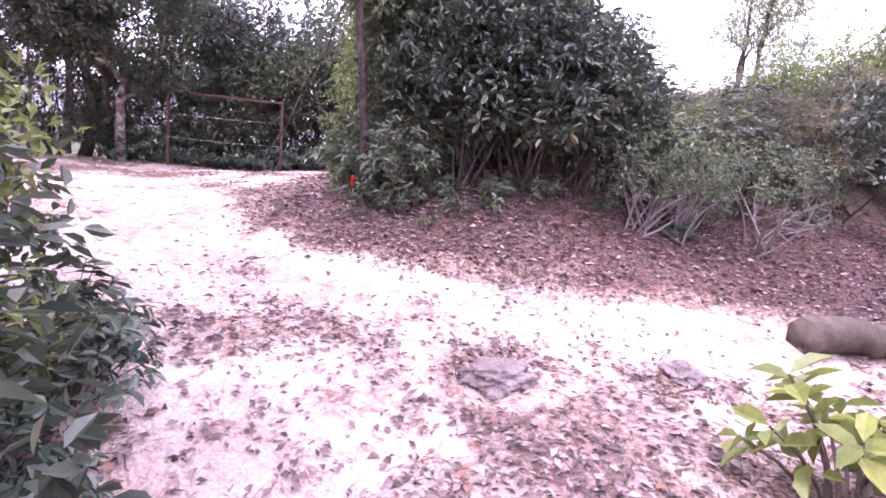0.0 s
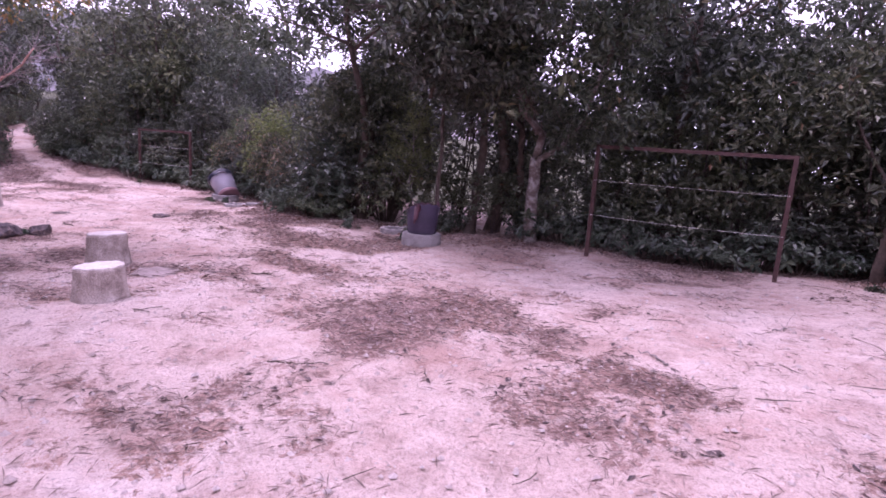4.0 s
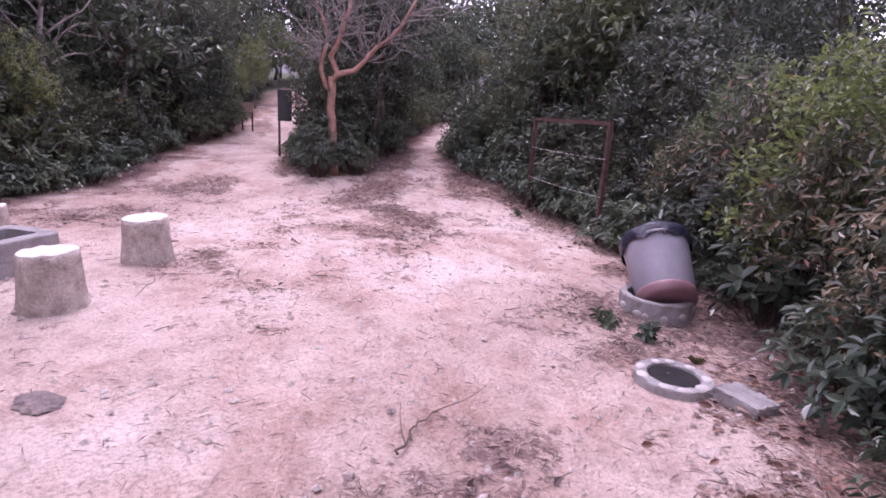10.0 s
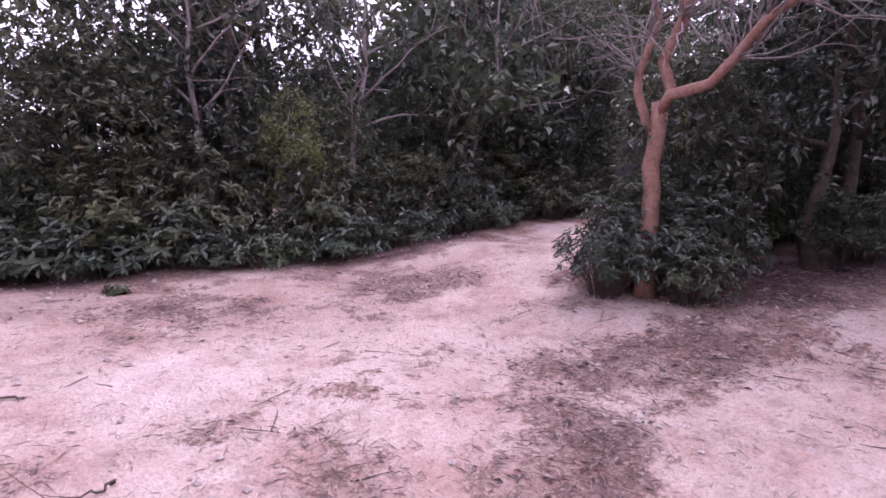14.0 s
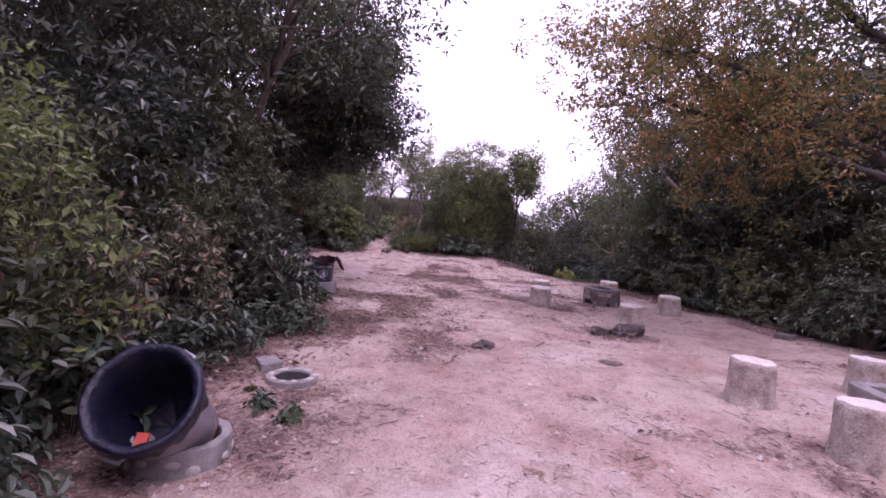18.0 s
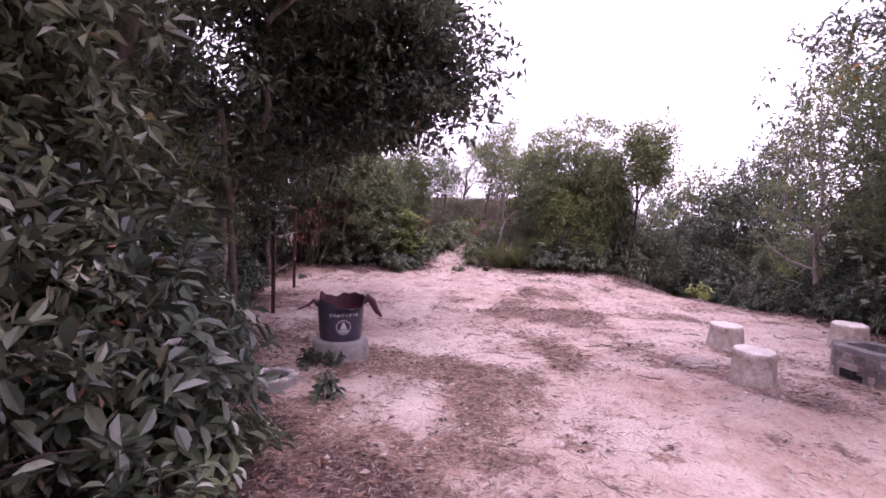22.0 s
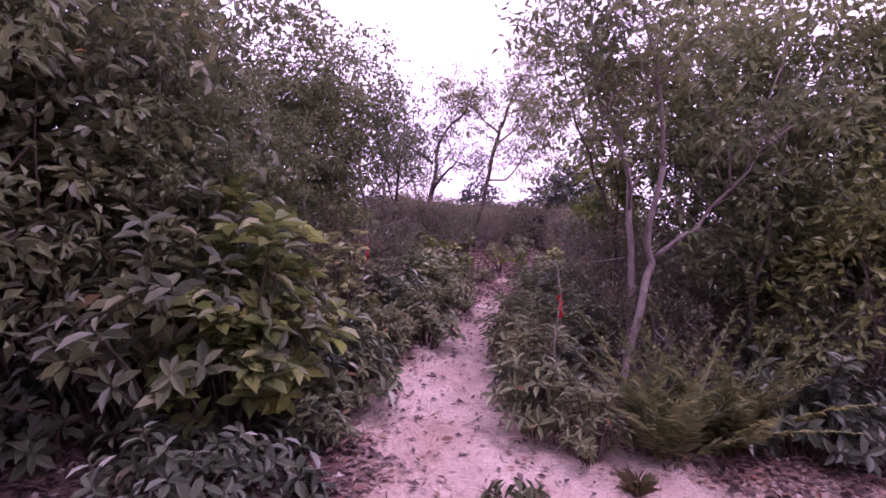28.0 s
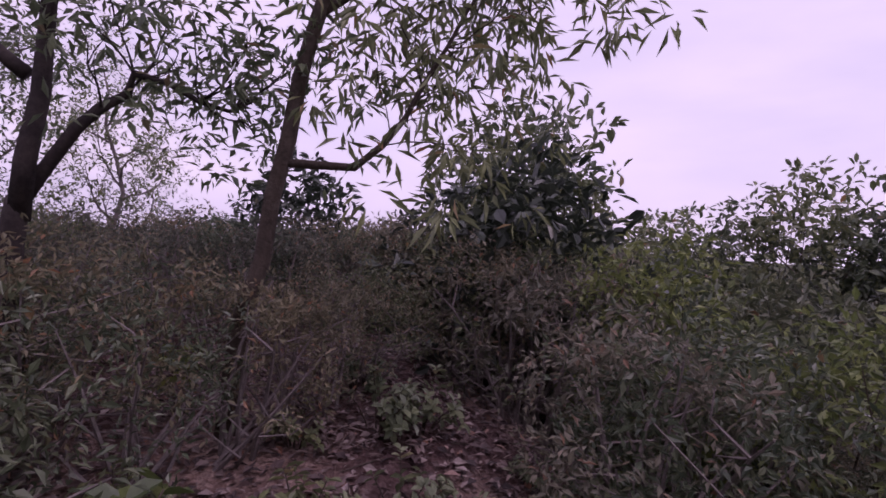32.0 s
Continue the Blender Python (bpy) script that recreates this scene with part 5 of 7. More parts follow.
def block(name, x, y, sx, sy, sz, turn, mat, label, category, tilt=0):
    bm = bmesh.new()
    bmesh.ops.create_cube(bm, size=1)
    bmesh.ops.transform(bm, matrix=Matrix.Diagonal((sx, sy, sz, 1)), verts=bm.verts)
    bmesh.ops.subdivide_edges(bm, edges=bm.edges[:], cuts=3, use_grid_fill=True)
    rng = np.random.default_rng(int(abs(x * 100)))
    bmesh.ops.bevel(bm, geom=[e for e in bm.edges if len(e.link_faces) == 2 and e.calc_face_angle(0) > 0.5], offset=0.012, segments=2)
    for v in bm.verts:
        v.co += Vector(rng.normal(0, 0.0025, 3))
    ob = part(name, bm, mat, None)
    ob.matrix_basis = pose(x, y, lz(x, y) + sz * 0.42, tilt, 0, turn)
    return tagged(ob, label, category)


ring_base(-15.24, 8.80, 0.24, 0.16, 0.07, "low round concrete ring with pale stones set in its rim", 3)
block("concrete_block", -14.93, 9.08, 0.28, 0.2, 0.08, 25, CONCRETE, "flat grey concrete block beside a round ring", "block")
ring_base(-10.72, 9.62, 0.25, 0.16, 0.10, "empty round concrete ring sunk in dead leaves", 4)
block("concrete_block", -10.62, 10.0, 0.34, 0.22, 0.10, 60, CONCRETE, "flat grey concrete block beside a round ring", "block")
block("stone_slab", -16.1, 1.15, 0.85, 0.4, 0.09, 4, CONCRETE, "worn concrete slab before the tent", "slab")
block("stone_slab", -12.6, 1.6, 0.26, 0.2, 0.08, 30, CONCRETE_SOOT, "small dark stone slab at the clearing edge", "slab")


def bin_lathe(profile, sides, cut=None):
    """Thin walled shell with an inside; cut lowers the rim by angle."""
    bm = bmesh.new()
    rings = []
    for r, z, rim in profile:
        ring = []
        for k in range(sides):
            a = 2 * math.pi * k / sides
            zz = z + (cut(a) if (cut and rim) else 0)
            ring.append(bm.verts.new((r * math.cos(a), r * math.sin(a), zz)))
        rings.append(ring)
    for a, b in zip(rings, rings[1:]):
        for k in range(sides):
            bm.faces.new((a[k], a[(k + 1) % sides], b[(k + 1) % sides], b[k]))
    bm.faces.new(rings[0][::-1])
    return bm


def leaning_bin():
    bx, by = -16.72, 9.26
    ring_base(bx, by, 0.32, 0.25, 0.2, "round concrete bin base with pale stones in its side", 5, 13, 0, True)
    axis = Vector((-0.78, 0.03, 0.62)).normalized()
    m = Matrix.Translation((bx + 0.14, by + 0.05, lz(bx, by) + 0.13)) @ axis.to_track_quat("Z", "Y").to_matrix().to_4x4() @ Matrix.Scale(1.1, 4)
    ob = root("litter_bin", m, "grey plastic litter bin leaning over, lined with a dark blue bag", "bin")
    part("body", bin_lathe([(0.205, 0, 0), (0.225, 0.015, 0), (0.268, 0.56, 0), (0.28, 0.58, 0), (0.28, 0.61, 0), (0.262, 0.61, 0), (0.252, 0.54, 0), (0.215, 0.03, 0)], 48), BIN_GREY, ob, "faded grey plastic with a reddish foot", True)
    part("foot", bin_lathe([(0.207, -0.004, 0), (0.229, 0.012, 0), (0.2325, 0.07, 0), (0.2345, 0.09, 0), (0.229, 0.092, 0)], 48), BIN_RED, ob, "reddened lower end of the bin", True)
    rng = np.random.default_rng(3)
    bm = bmesh.new()
    n, rings = 72, []
    for r, z, w in [(0.286, 0.52, 0.03), (0.295, 0.555, 0.012), (0.299, 0.60, 0.008), (0.294, 0.632, 0.006), (0.275, 0.64, 0.006), (0.244, 0.615, 0.008), (0.228, 0.45, 0.016), (0.198, 0.2, 0.02), (0.15, 0.08, 0.02), (0.02, 0.07, 0.0)]:
        ph = rng.uniform(0, 6.28, 3)
        rings.append([bm.verts.new(((r + 0.35 * w * math.sin(9 * a + ph[0]) + 0.3 * w * math.sin(17 * a + ph[1])) * math.cos(a), (r + 0.35 * w * math.sin(9 * a + ph[0]) + 0.3 * w * math.sin(17 * a + ph[1])) * math.sin(a), z + w * math.sin(7 * a + ph[2]) * 0.6 + rng.normal(0, w * 0.12))) for a in [2 * math.pi * k / n for k in range(n)]])
    for a, b in zip(rings, rings[1:]):
        for k in range(n):
            bm.faces.new((a[k], a[(k + 1) % n], b[(k + 1) % n], b[k]))
    part("bin_bag", bm, BAG, ob, "crinkled dark blue bin bag folded over the rim", True)
    for a in (70, 250):
        c, s = math.cos(radians(a)), math.sin(radians(a))
        pts = [(0.26 * c - 0.07 * s, 0.26 * s + 0.07 * c, 0.52), (0.305 * c - 0.06 * s, 0.305 * s + 0.06 * c, 0.525), (0.31 * c, 0.31 * s, 0.53), (0.305 * c + 0.06 * s, 0.305 * s - 0.06 * c, 0.525), (0.26 * c + 0.07 * s, 0.26 * s - 0.07 * c, 0.52)]
        v, f = tubes([(pts, [0.012] * 5)], 8)
        part_mesh("handle", mesh_of("handle", v, f, BIN_GREY, True), ob)
    # rubbish in the bag: a small box with a red top, resting on the bag's low side
    inv = m.to_3x3().inverted()
    down = (inv @ Vector((0, 0, -1)))
    flat = Vector((down.x, down.y, 0)).normalized()
    bm = bmesh.new()
    bmesh.ops.create_cube(bm, size=1)
    bmesh.ops.transform(bm, matrix=Matrix.Translation(flat * 0.185 + Vector((0, 0, 0.42))) @ Matrix.Diagonal((0.06, 0.085, 0.07, 1)), verts=bm.verts)
    bmesh.ops.bevel(bm, geom=bm.edges[:], offset=0.006, segments=2)
    part("carton", bm, WHITE_PAINT, ob, "white and red carton thrown in the bag")
    bm = bmesh.new()
    bmesh.ops.create_cube(bm, size=1)
    bmesh.ops.transform(bm, matrix=Matrix.Translation(flat * 0.185 + Vector((0, 0, 0.465))) @ Matrix.Diagonal((0.062, 0.087, 0.016, 1)), verts=bm.verts)
    part("carton_lid", bm, RED_PAPER, ob, "red strip on the carton")


leaning_bin()


def melted_bin():
    bx, by = -9.60, 9.22
    z = lz(bx, by)
    base = part("bin_base", lathe([(0.325, -0.03), (0.32, 0.08), (0.312, 0.17), (0.30, 0.185), (0.1, 0.187)], 40, 0.006, 9), CONCRETE, None, smooth=False)
    base.matrix_basis = pose(bx, by, z)
    tagged(base, "round pale concrete base under the melted bin", "bin base")
    face = math.degrees(math.atan2(-0.34, -0.94))
    ob = root("litter_bin", pose(bx, by, z + 0.188, 0, 0, face), "half-melted dark purple plastic litter bin on a concrete base", "bin")

    def cut(a):
        d = (a + math.pi) % (2 * math.pi) - math.pi
        return -0.06 - 0.10 * math.exp(-((d - 0.35) / 0.7) ** 2) + 0.05 * math.exp(-((abs(d) - 2.2) / 0.5) ** 2) + 0.014 * math.sin(5 * a) + 0.01 * math.sin(11 * a + 1) - 0.15 * math.exp(-((d + 1.95) / 0.16) ** 2)
    part("body", bin_lathe([(0.225, 0.0, 0), (0.235, 0.015, 0), (0.252, 0.26, 0), (0.262, 0.375, 0), (0.272, 0.50, 1), (0.268, 0.512, 1)], 64, cut), BIN_PURPLE, ob, "dull purple plastic", True)
    part("inner_wall", bin_lathe([(0.20, 0.02, 0), (0.222, 0.03, 0), (0.246, 0.26, 0), (0.255, 0.375, 0), (0.262, 0.50, 1), (0.266, 0.513, 1)], 64, cut), BIN_BURNT, ob, "scorched red-brown inside", True)
    rng = np.random.default_rng(2)
    for a, ln in ((100, 0.26), (-78, 0.08)):
        p = np.array([0.268 * math.cos(radians(a)), 0.268 * math.sin(radians(a)), 0.42])
        out = np.array([math.cos(radians(a)), math.sin(radians(a)), 0])
        pts = [p - np.array([0, 0, 0.03]), p + out * 0.05 + [0, 0, 0.03], p + out * 0.11 + [0, 0, -0.02], p + out * 0.17 - [0, 0, ln * 0.55], p + out * 0.23 - [0, 0, ln * 0.8]]
        v, f = tubes([(np.array(pts), [0.035, 0.05, 0.045, 0.032, 0.014] if a > 0 else [0.02, 0.022, 0.014, 0.01, 0.005])], 8)
        part_mesh("melted_flap", mesh_of("melted_flap", v, f, BIN_BURNT, True), ob, "drooping lump of melted plastic")
    # printed emblem and a line of writing, wrapped round the shell

    def wrapped(name, faces2d, lift, label, mat=WHITE_PAINT):
        bm = bmesh.new()
        for poly in faces2d:
            vs = []
            for (u, h) in poly:
                r = 0.236 + (h - 0.015) * 0.07 + lift
                vs.append(bm.verts.new((r * math.cos(u / 0.25), r * math.sin(u / 0.25), h)))
            bm.faces.new(vs)
        part(name, bm, mat, ob, label)
    ringq = []
    for k in range(40):
        a, b = 2 * math.pi * k / 40, 2 * math.pi * (k + 1) / 40
        ringq.append([(0.082 * math.cos(a), 0.165 + 0.082 * math.sin(a)), (0.082 * math.cos(b), 0.165 + 0.082 * math.sin(b)), (0.074 * math.cos(b), 0.165 + 0.074 * math.sin(b)), (0.074 * math.cos(a), 0.165 + 0.074 * math.sin(a))])
    wrapped("emblem_ring", ringq, 0.004, "white printed ring")
    wrapped("emblem", [[(-0.04, 0.145), (0.0, 0.145), (0.0, 0.225), (-0.012, 0.215)], [(0.0, 0.145), (0.04, 0.145), (0.012, 0.215), (0.0, 0.225)],
                       [(-0.062, 0.128), (0.0, 0.128), (0.0, 0.138), (-0.05, 0.138)], [(0.0, 0.128), (0.062, 0.128), (0.05, 0.138), (0.0, 0.138)],
                       [(-0.05, 0.112), (0.0, 0.105), (0.0, 0.122), (-0.058, 0.122)], [(0.0, 0.105), (0.05, 0.112), (0.058, 0.122), (0.0, 0.122)]], 0.004, "white printed tree shape")
    bars = []
    for k in (0, 1, 2, 7):
        u = -0.155 + 0.042 * k
        for dy, hh in ((0.0, 0.007), (0.011, 0.006), (0.021, 0.007)):
            bars.append([(u, 0.285 + dy), (u + 0.03, 0.285 + dy), (u + 0.03, 0.285 + dy + hh), (u, 0.285 + dy + hh)])
    wrapped("worn_writing", bars, 0.004, "white characters worn past reading")
    for k, glyph in enumerate("\u91ce\u516c\u5712\u6e05"):
        curve = bpy.data.curves.new("writing", "FONT")
        curve.body, curve.size = glyph, 0.036
        flat = new("writing", curve)
        me = bpy.data.meshes.new_from_object(flat.evaluated_get(bpy.context.evaluated_depsgraph_get()))
        bpy.data.objects.remove(flat)
        for v in me.vertices:
            u, hz = -0.029 + 0.042 * k + v.co.x, 0.287 + v.co.y
            r = 0.236 + (hz - 0.015) * 0.07 + 0.004
            v.co = (r * math.cos(u / 0.25), r * math.sin(u / 0.25), hz)
        me.materials.clear()
        me.materials.append(WHITE_PAINT)
        part_mesh("writing", me, ob, "white printed character")


melted_bin()


def hanging_frame(p, q, top, label, seed):
    """Steel posts with a top beam and two strings between."""
    (px, py), (qx, qy) = p, q
    ang = math.degrees(math.atan2(qy - py, qx - px))
    ln = math.hypot(qx - px, qy - py)
    z = min(lz(px, py), lz(qx, qy)) - 0.05
    h = top - z
    ob = root("steel_frame", pose(px, py, z, 0, 0, ang), label, "frame", "steel frames at the clearing edge")

    def bar(name, a, b, w):
        bm = bmesh.new()
        bmesh.ops.create_cube(bm, size=1)
        d = Vector(b) - Vector(a)
        m = Matrix.Translation((Vector(a) + Vector(b)) / 2) @ d.to_track_quat("Z", "Y").to_matrix().to_4x4() @ Matrix.Diagonal((w, w, d.length, 1))
        bmesh.ops.transform(bm, matrix=m, verts=bm.verts)
        bmesh.ops.bevel(bm, geom=bm.edges[:], offset=0.005, segments=2)
        part(name, bm, RUST, ob)
    bar("post", (0, 0, 0), (0, 0, h), 0.055)
    bar("post", (ln, 0, 0), (ln, 0, h - 0.02), 0.055)
    bar("beam", (0.03, 0, h - 0.03), (ln - 0.03, 0, h - 0.045), 0.05)
    for k, (fr, sag) in enumerate(((0.70, 0.012), (0.40, 0.02))):
        xs = np.linspace(0, ln, 9)
        pts = np.stack([xs, np.full(9, -0.03), h * fr - sag * np.sin(np.pi * xs / ln)], 1)
        v, f = tubes([(pts, [0.0028] * 9)], 6)
        part_mesh("string", mesh_of("string", v, f, WIRE, True), ob, "thin white string")
        for x in (0, ln):
            bm = bmesh.new()
            bmesh.ops.create_uvsphere(bm, u_segments=8, v_segments=6, radius=0.008)
            bmesh.ops.translate(bm, vec=(x, -0.03, h * fr), verts=bm.verts)
            part("knot", bm, WIRE, ob)


hanging_frame((-7.45, 10.78), (-4.95, 11.25), 2.76, "rusty brown steel frame strung with two white strings", 1)
hanging_frame((-21.32, 8.78), (-19.07, 9.36), 2.60, "rusty brown steel frame strung with two white strings", 2)


def rock(name, x, y, size, seed, mat, label, turn=0, sink=0.3, category="rock", rough=False):
    bm = bmesh.new()
    bmesh.ops.create_icosphere(bm, subdivisions=4, radius=1)
    rng = np.random.default_rng(seed)
    facets = [(Vector(unit(rng.normal(0, 1, 3))), rng.uniform(0.62, 0.95)) for _ in range(15)]
    for v in bm.verts:
        d = v.co.normalized()
        k = 1 + 0.40 * noise.noise(d * 1.6 + Vector((seed * 7.1, 0, 0))) + 0.26 * noise.noise(d * 3.4 + Vector((0, seed * 3.3, 0))) + 0.10 * noise.noise(d * 9 + Vector((0, 0, seed)))
        if rough:
            k = min([1.25] + [c / d.dot(q) for q, c in facets if d.dot(q) > 0.05]) + 0.09 * noise.noise(d * 4 + Vector((seed, 0, 0))) + 0.05 * noise.noise(d * 11 + Vector((0, seed, 0)))
        v.co = Vector((d.x * size[0], d.y * size[1], d.z * size[2])) * k
    ob = part(name, bm, mat, None, smooth=False)
    ob.matrix_basis = pose(x, y, lz(x, y) + size[2] * sink, 0, 0, turn)
    return tagged(ob, label, category)


rock("burnt_rock", -12.72, 4.30, (0.24, 0.36, 0.17), 1, CHAR, "large charred black rock lying in the open", 12, 0.12, rough=True)
rock("burnt_rock", -12.72, 4.74, (0.15, 0.16, 0.13), 2, CHAR, "smaller charred black rock beside the large one", 30, 0.12, rough=True)
rock("flat_rock", -13.76, 6.68, (0.19, 0.14, 0.05), 3, CHAR, "flat dark rock half sunk in the sand", -20, 0.05)
rock("flat_rock", -14.5, 5.35, (0.12, 0.08, 0.02), 4, DUSTY_ROCK, "flat dark rock half sunk in the sand", 60)
rock("rock", -17.6, 10.15, (0.17, 0.14, 0.12), 5, CONCRETE_SOOT, "grey stone in the undergrowth", 10)
rock("rock", -0.5, 1.06, (0.2, 0.15, 0.09), 8, DUSTY_ROCK, "purplish grey rock half buried in leaf litter", 20, 0.15)
rock("rock", 0.74, 1.5, (0.17, 0.12, 0.07), 9, DUSTY_ROCK, "purplish grey rock half buried in leaf litter", 70, 0.15)
rock("pale_rock", -9.5, 5.15, (0.28, 0.22, 0.035), 6, SAND_STONE, "flat pale stone level with the ground", 10, 0.1)


def tent(x, y, turn):
    """A low dome tent: two bowed poles, a flysheet with seams, a doorway over a panel coloured as shaded."""
    ob = root("tent", pose(x, y, lz(x, y), 0, 0, turn), "small orange dome tent pitched among the bushes", "tent")
    rx, ry, h, n, m = 0.54, 0.46, 0.52, 40, 12

    def skin(a, t, out=1.0):
        sag = 1 - 0.06 * math.cos(2 * a) ** 2 * math.sin(2 * t)
        return Vector((rx * math.cos(t) ** 0.75 * math.cos(a) * sag * out, ry * math.cos(t) ** 0.75 * math.sin(a) * sag * out, 0.04 + h * math.sin(t) * out))
    door = lambda k, j: 7 <= k < 13 and j < 7
    bm = bmesh.new()
    rings = [[bm.verts.new(skin(2 * math.pi * k / n, j / m * math.pi / 2)) for k in range(n)] for j in range(m)]
    top = bm.verts.new((0, 0, 0.04 + h))
    for j, (a, b) in enumerate(zip(rings, rings[1:])):
        for k in range(n):
            if not door(k, j):
                bm.faces.new((a[k], a[(k + 1) % n], b[(k + 1) % n], b[k]))
    for k in range(n):
        bm.faces.new((rings[-1][k], rings[-1][(k + 1) % n], top))
    bmesh.ops.solidify(bm, geom=bm.faces[:], thickness=0.004)
    part("flysheet", bm, TENT, ob, "taut orange flysheet", True)
    bm = bmesh.new()
    rows = [[bm.verts.new(skin(2 * math.pi * k / n, j / m * math.pi / 2, 0.94)) for k in range(6, 15)] for j in range(8)]
    for a, b in zip(rows, rows[1:]):
        for c in range(8):
            bm.faces.new((a[c], a[c + 1], b[c + 1], b[c]))
    part("door", bm, TENT_SHADED, ob, "inner tent with its mesh door, shade put into its colour", True)
    part("groundsheet", lathe([(0.44, 0.0), (0.46, 0.035), (0.44, 0.05)], 32, 0.01, 3), TENT_DARK, ob, "dark groundsheet edge")
    for q in (45, 135):
        pts = [skin(radians(q) + (0 if t < math.pi / 2 else math.pi), min(t, math.pi - t), 1.012) for t in np.linspace(0, math.pi, 19)]
        v, f = tubes([(np.array(pts), [0.006] * 19)], 6)
        part_mesh("pole", mesh_of("pole", v, f, TENT, True), ob, "bowed pole in an orange sleeve")


tent(-14.6, -0.5, 25)


def notice_board(x, y, zt, w, h, turn, mat, label, posts=1):
    ob = root("notice_board", pose(x, y, lz(x, y) - 0.05, 0, 0, turn), label, "sign")
    hh = zt - lz(x, y) + 0.05
    bm = bmesh.new()
    bmesh.ops.create_cube(bm, size=1)
    bmesh.ops.transform(bm, matrix=Matrix.Translation((0, -0.04, hh - h / 2)) @ Matrix.Diagonal((w, 0.03, h, 1)), verts=bm.verts)
    bmesh.ops.bevel(bm, geom=bm.edges[:], offset=0.004, segments=1)
    part("panel", bm, mat, ob)
    for k in range(posts):
        px = -w / 2 + 0.03 if posts == 1 else (-w / 2 + 0.06 + k * (w - 0.12))
        v, f = tubes([(np.array([(px, 0, 0), (px, 0, hh + 0.03)]), [0.025, 0.025])], 10)
        part_mesh("post", mesh_of("post", v, f, RUST, True), ob)


notice_board(-24.1, 3.72, 2.86, 0.3, 0.66, 105, BOARD, "dark notice panel on a post beside the trail")
notice_board(-27.9, 1.5, lz(-27.9, 1.5) + 0.8, 0.45, 0.28, 75, BOARD_PALE, "small pale wooden sign beside the trail", 2)


# a dead branch hanging over the path, and logs and sticks on the ground
def stick(name, pts, r0, r1, mat, label, category="branch", side=0, seed=0):
    rng = np.random.default_rng(seed)
    pts = np.array(pts, float)
    s = np.linspace(0, len(pts) - 1, 14)
    l = np.stack([np.interp(s, range(len(pts)), pts[:, k]) for k in range(3)], 1)
    l[1:-1] += rng.normal(0, 0.008, (12, 3))
    runs = [(l, np.linspace(r0, r1, 14))]
    for _ in range(side):
        q = l[rng.integers(2, 13)]
        runs.append((bend(rng, q, unit(l[-1] - l[0]) + rng.normal(0, 0.6, 3), rng.uniform(0.1, 0.35), 4, 0.2), np.linspace(r1, r1 * 0.4, 5)))
    v, f = tubes(runs, 7)
    return tagged(new(name, mesh_of(name, v, f, mat, True)), label, category)


stick("hanging_branch", [(-1.85, 4.0, 3.9), (-2.1, 4.0, 3.0), (-2.4, 3.95, 2.3), (-2.62, 3.9, 1.8), (-2.8, 3.86, 1.45), (-2.81, 3.78, 1.33)], 0.012, 0.003, BARK_DEAD, "thin dark dead branch hanging down from the tree", side=6, seed=3)
stick("vine", [(-1.69, 3.47, 1.5), (-1.63, 3.43, 1.68), (-1.645, 3.39, 1.88), (-1.69, 3.38, 2.0), (-1.5, 3.42, 2.15), (-1.25, 3.5, 2.3)], 0.013, 0.004, BARK_SHADED, "thin woody vine twisting round the tree on the bank", "vine", side=4, seed=5)
stick("log", [(1.85, 2.05, lz(1.85, 2.05) + 0.11), (2.2, 2.15, lz(2.2, 2.15) + 0.13), (2.7, 2.2, lz(2.7, 2.2) + 0.12)], 0.15, 0.13, BARK, "short weathered log lying by the path", "log", seed=2)
rng = np.random.default_rng(9)
for k, (x, y, a, ln) in enumerate([(-16.25, 4.95, 5, 0.55), (-15.2, 4.05, -35, 0.6), (-17.6, 4.25, -20, 0.45), (-12.9, 5.6, 70, 0.35), (-13.3, 5.2, 20, 0.3), (-13.6, 5.9, 140, 0.3), (-9.2, 5.6, 30, 0.3), (-8.9, 6.1, 100, 0.35), (-10.2, 5.9, 60, 0.25), (-4.9, 6.9, 150, 0.3), (-6.6, 5.0, 40, 0.4), (-11.6, 2.7, 120, 0.4), (-8.0, 3.4, 20, 0.4), (-14.5, 7.2, 160, 0.4), (-18.1, 5.6, 30, 0.3), (-4.4, 8.6, 80, 0.3), (-3.0, 8.9, 30, 0.5), (-3.6, 8.2, 110, 0.35), (-3.2, 1.6, 60, 0.3), (-0.6, 0.6, 200, 0.3), (-2.2, 2.3, 20, 0.35)]):
    c, s = math.cos(radians(a)), math.sin(radians(a))
    pts = [(x + c * d * ln + rng.normal(0, 0.03) * -s, y + s * d * ln + rng.normal(0, 0.03) * c, lz(x + c * d * ln, y + s * d * ln) + 0.014) for d in (-0.5, -0.2, 0.1, 0.5)]
    stick("stick", pts, rng.uniform(0.005, 0.010), 0.003, BARK if k % 3 else BARK_GREY, "thin dead stick lying on the sand", "stick", 2, k)
tag = lathe([(0.02, 0), (0.022, 0.05), (0.018, 0.12)], 10, 0.05, 2)
tg = part("ribbon", tag, RED_TAG, None)
tg.matrix_basis = pose(-1.8, 3.49, lz(-1.8, 3.49) + 0.1)
tagged(tg, "red ribbon at the foot of the tree on the bank", "ribbon")


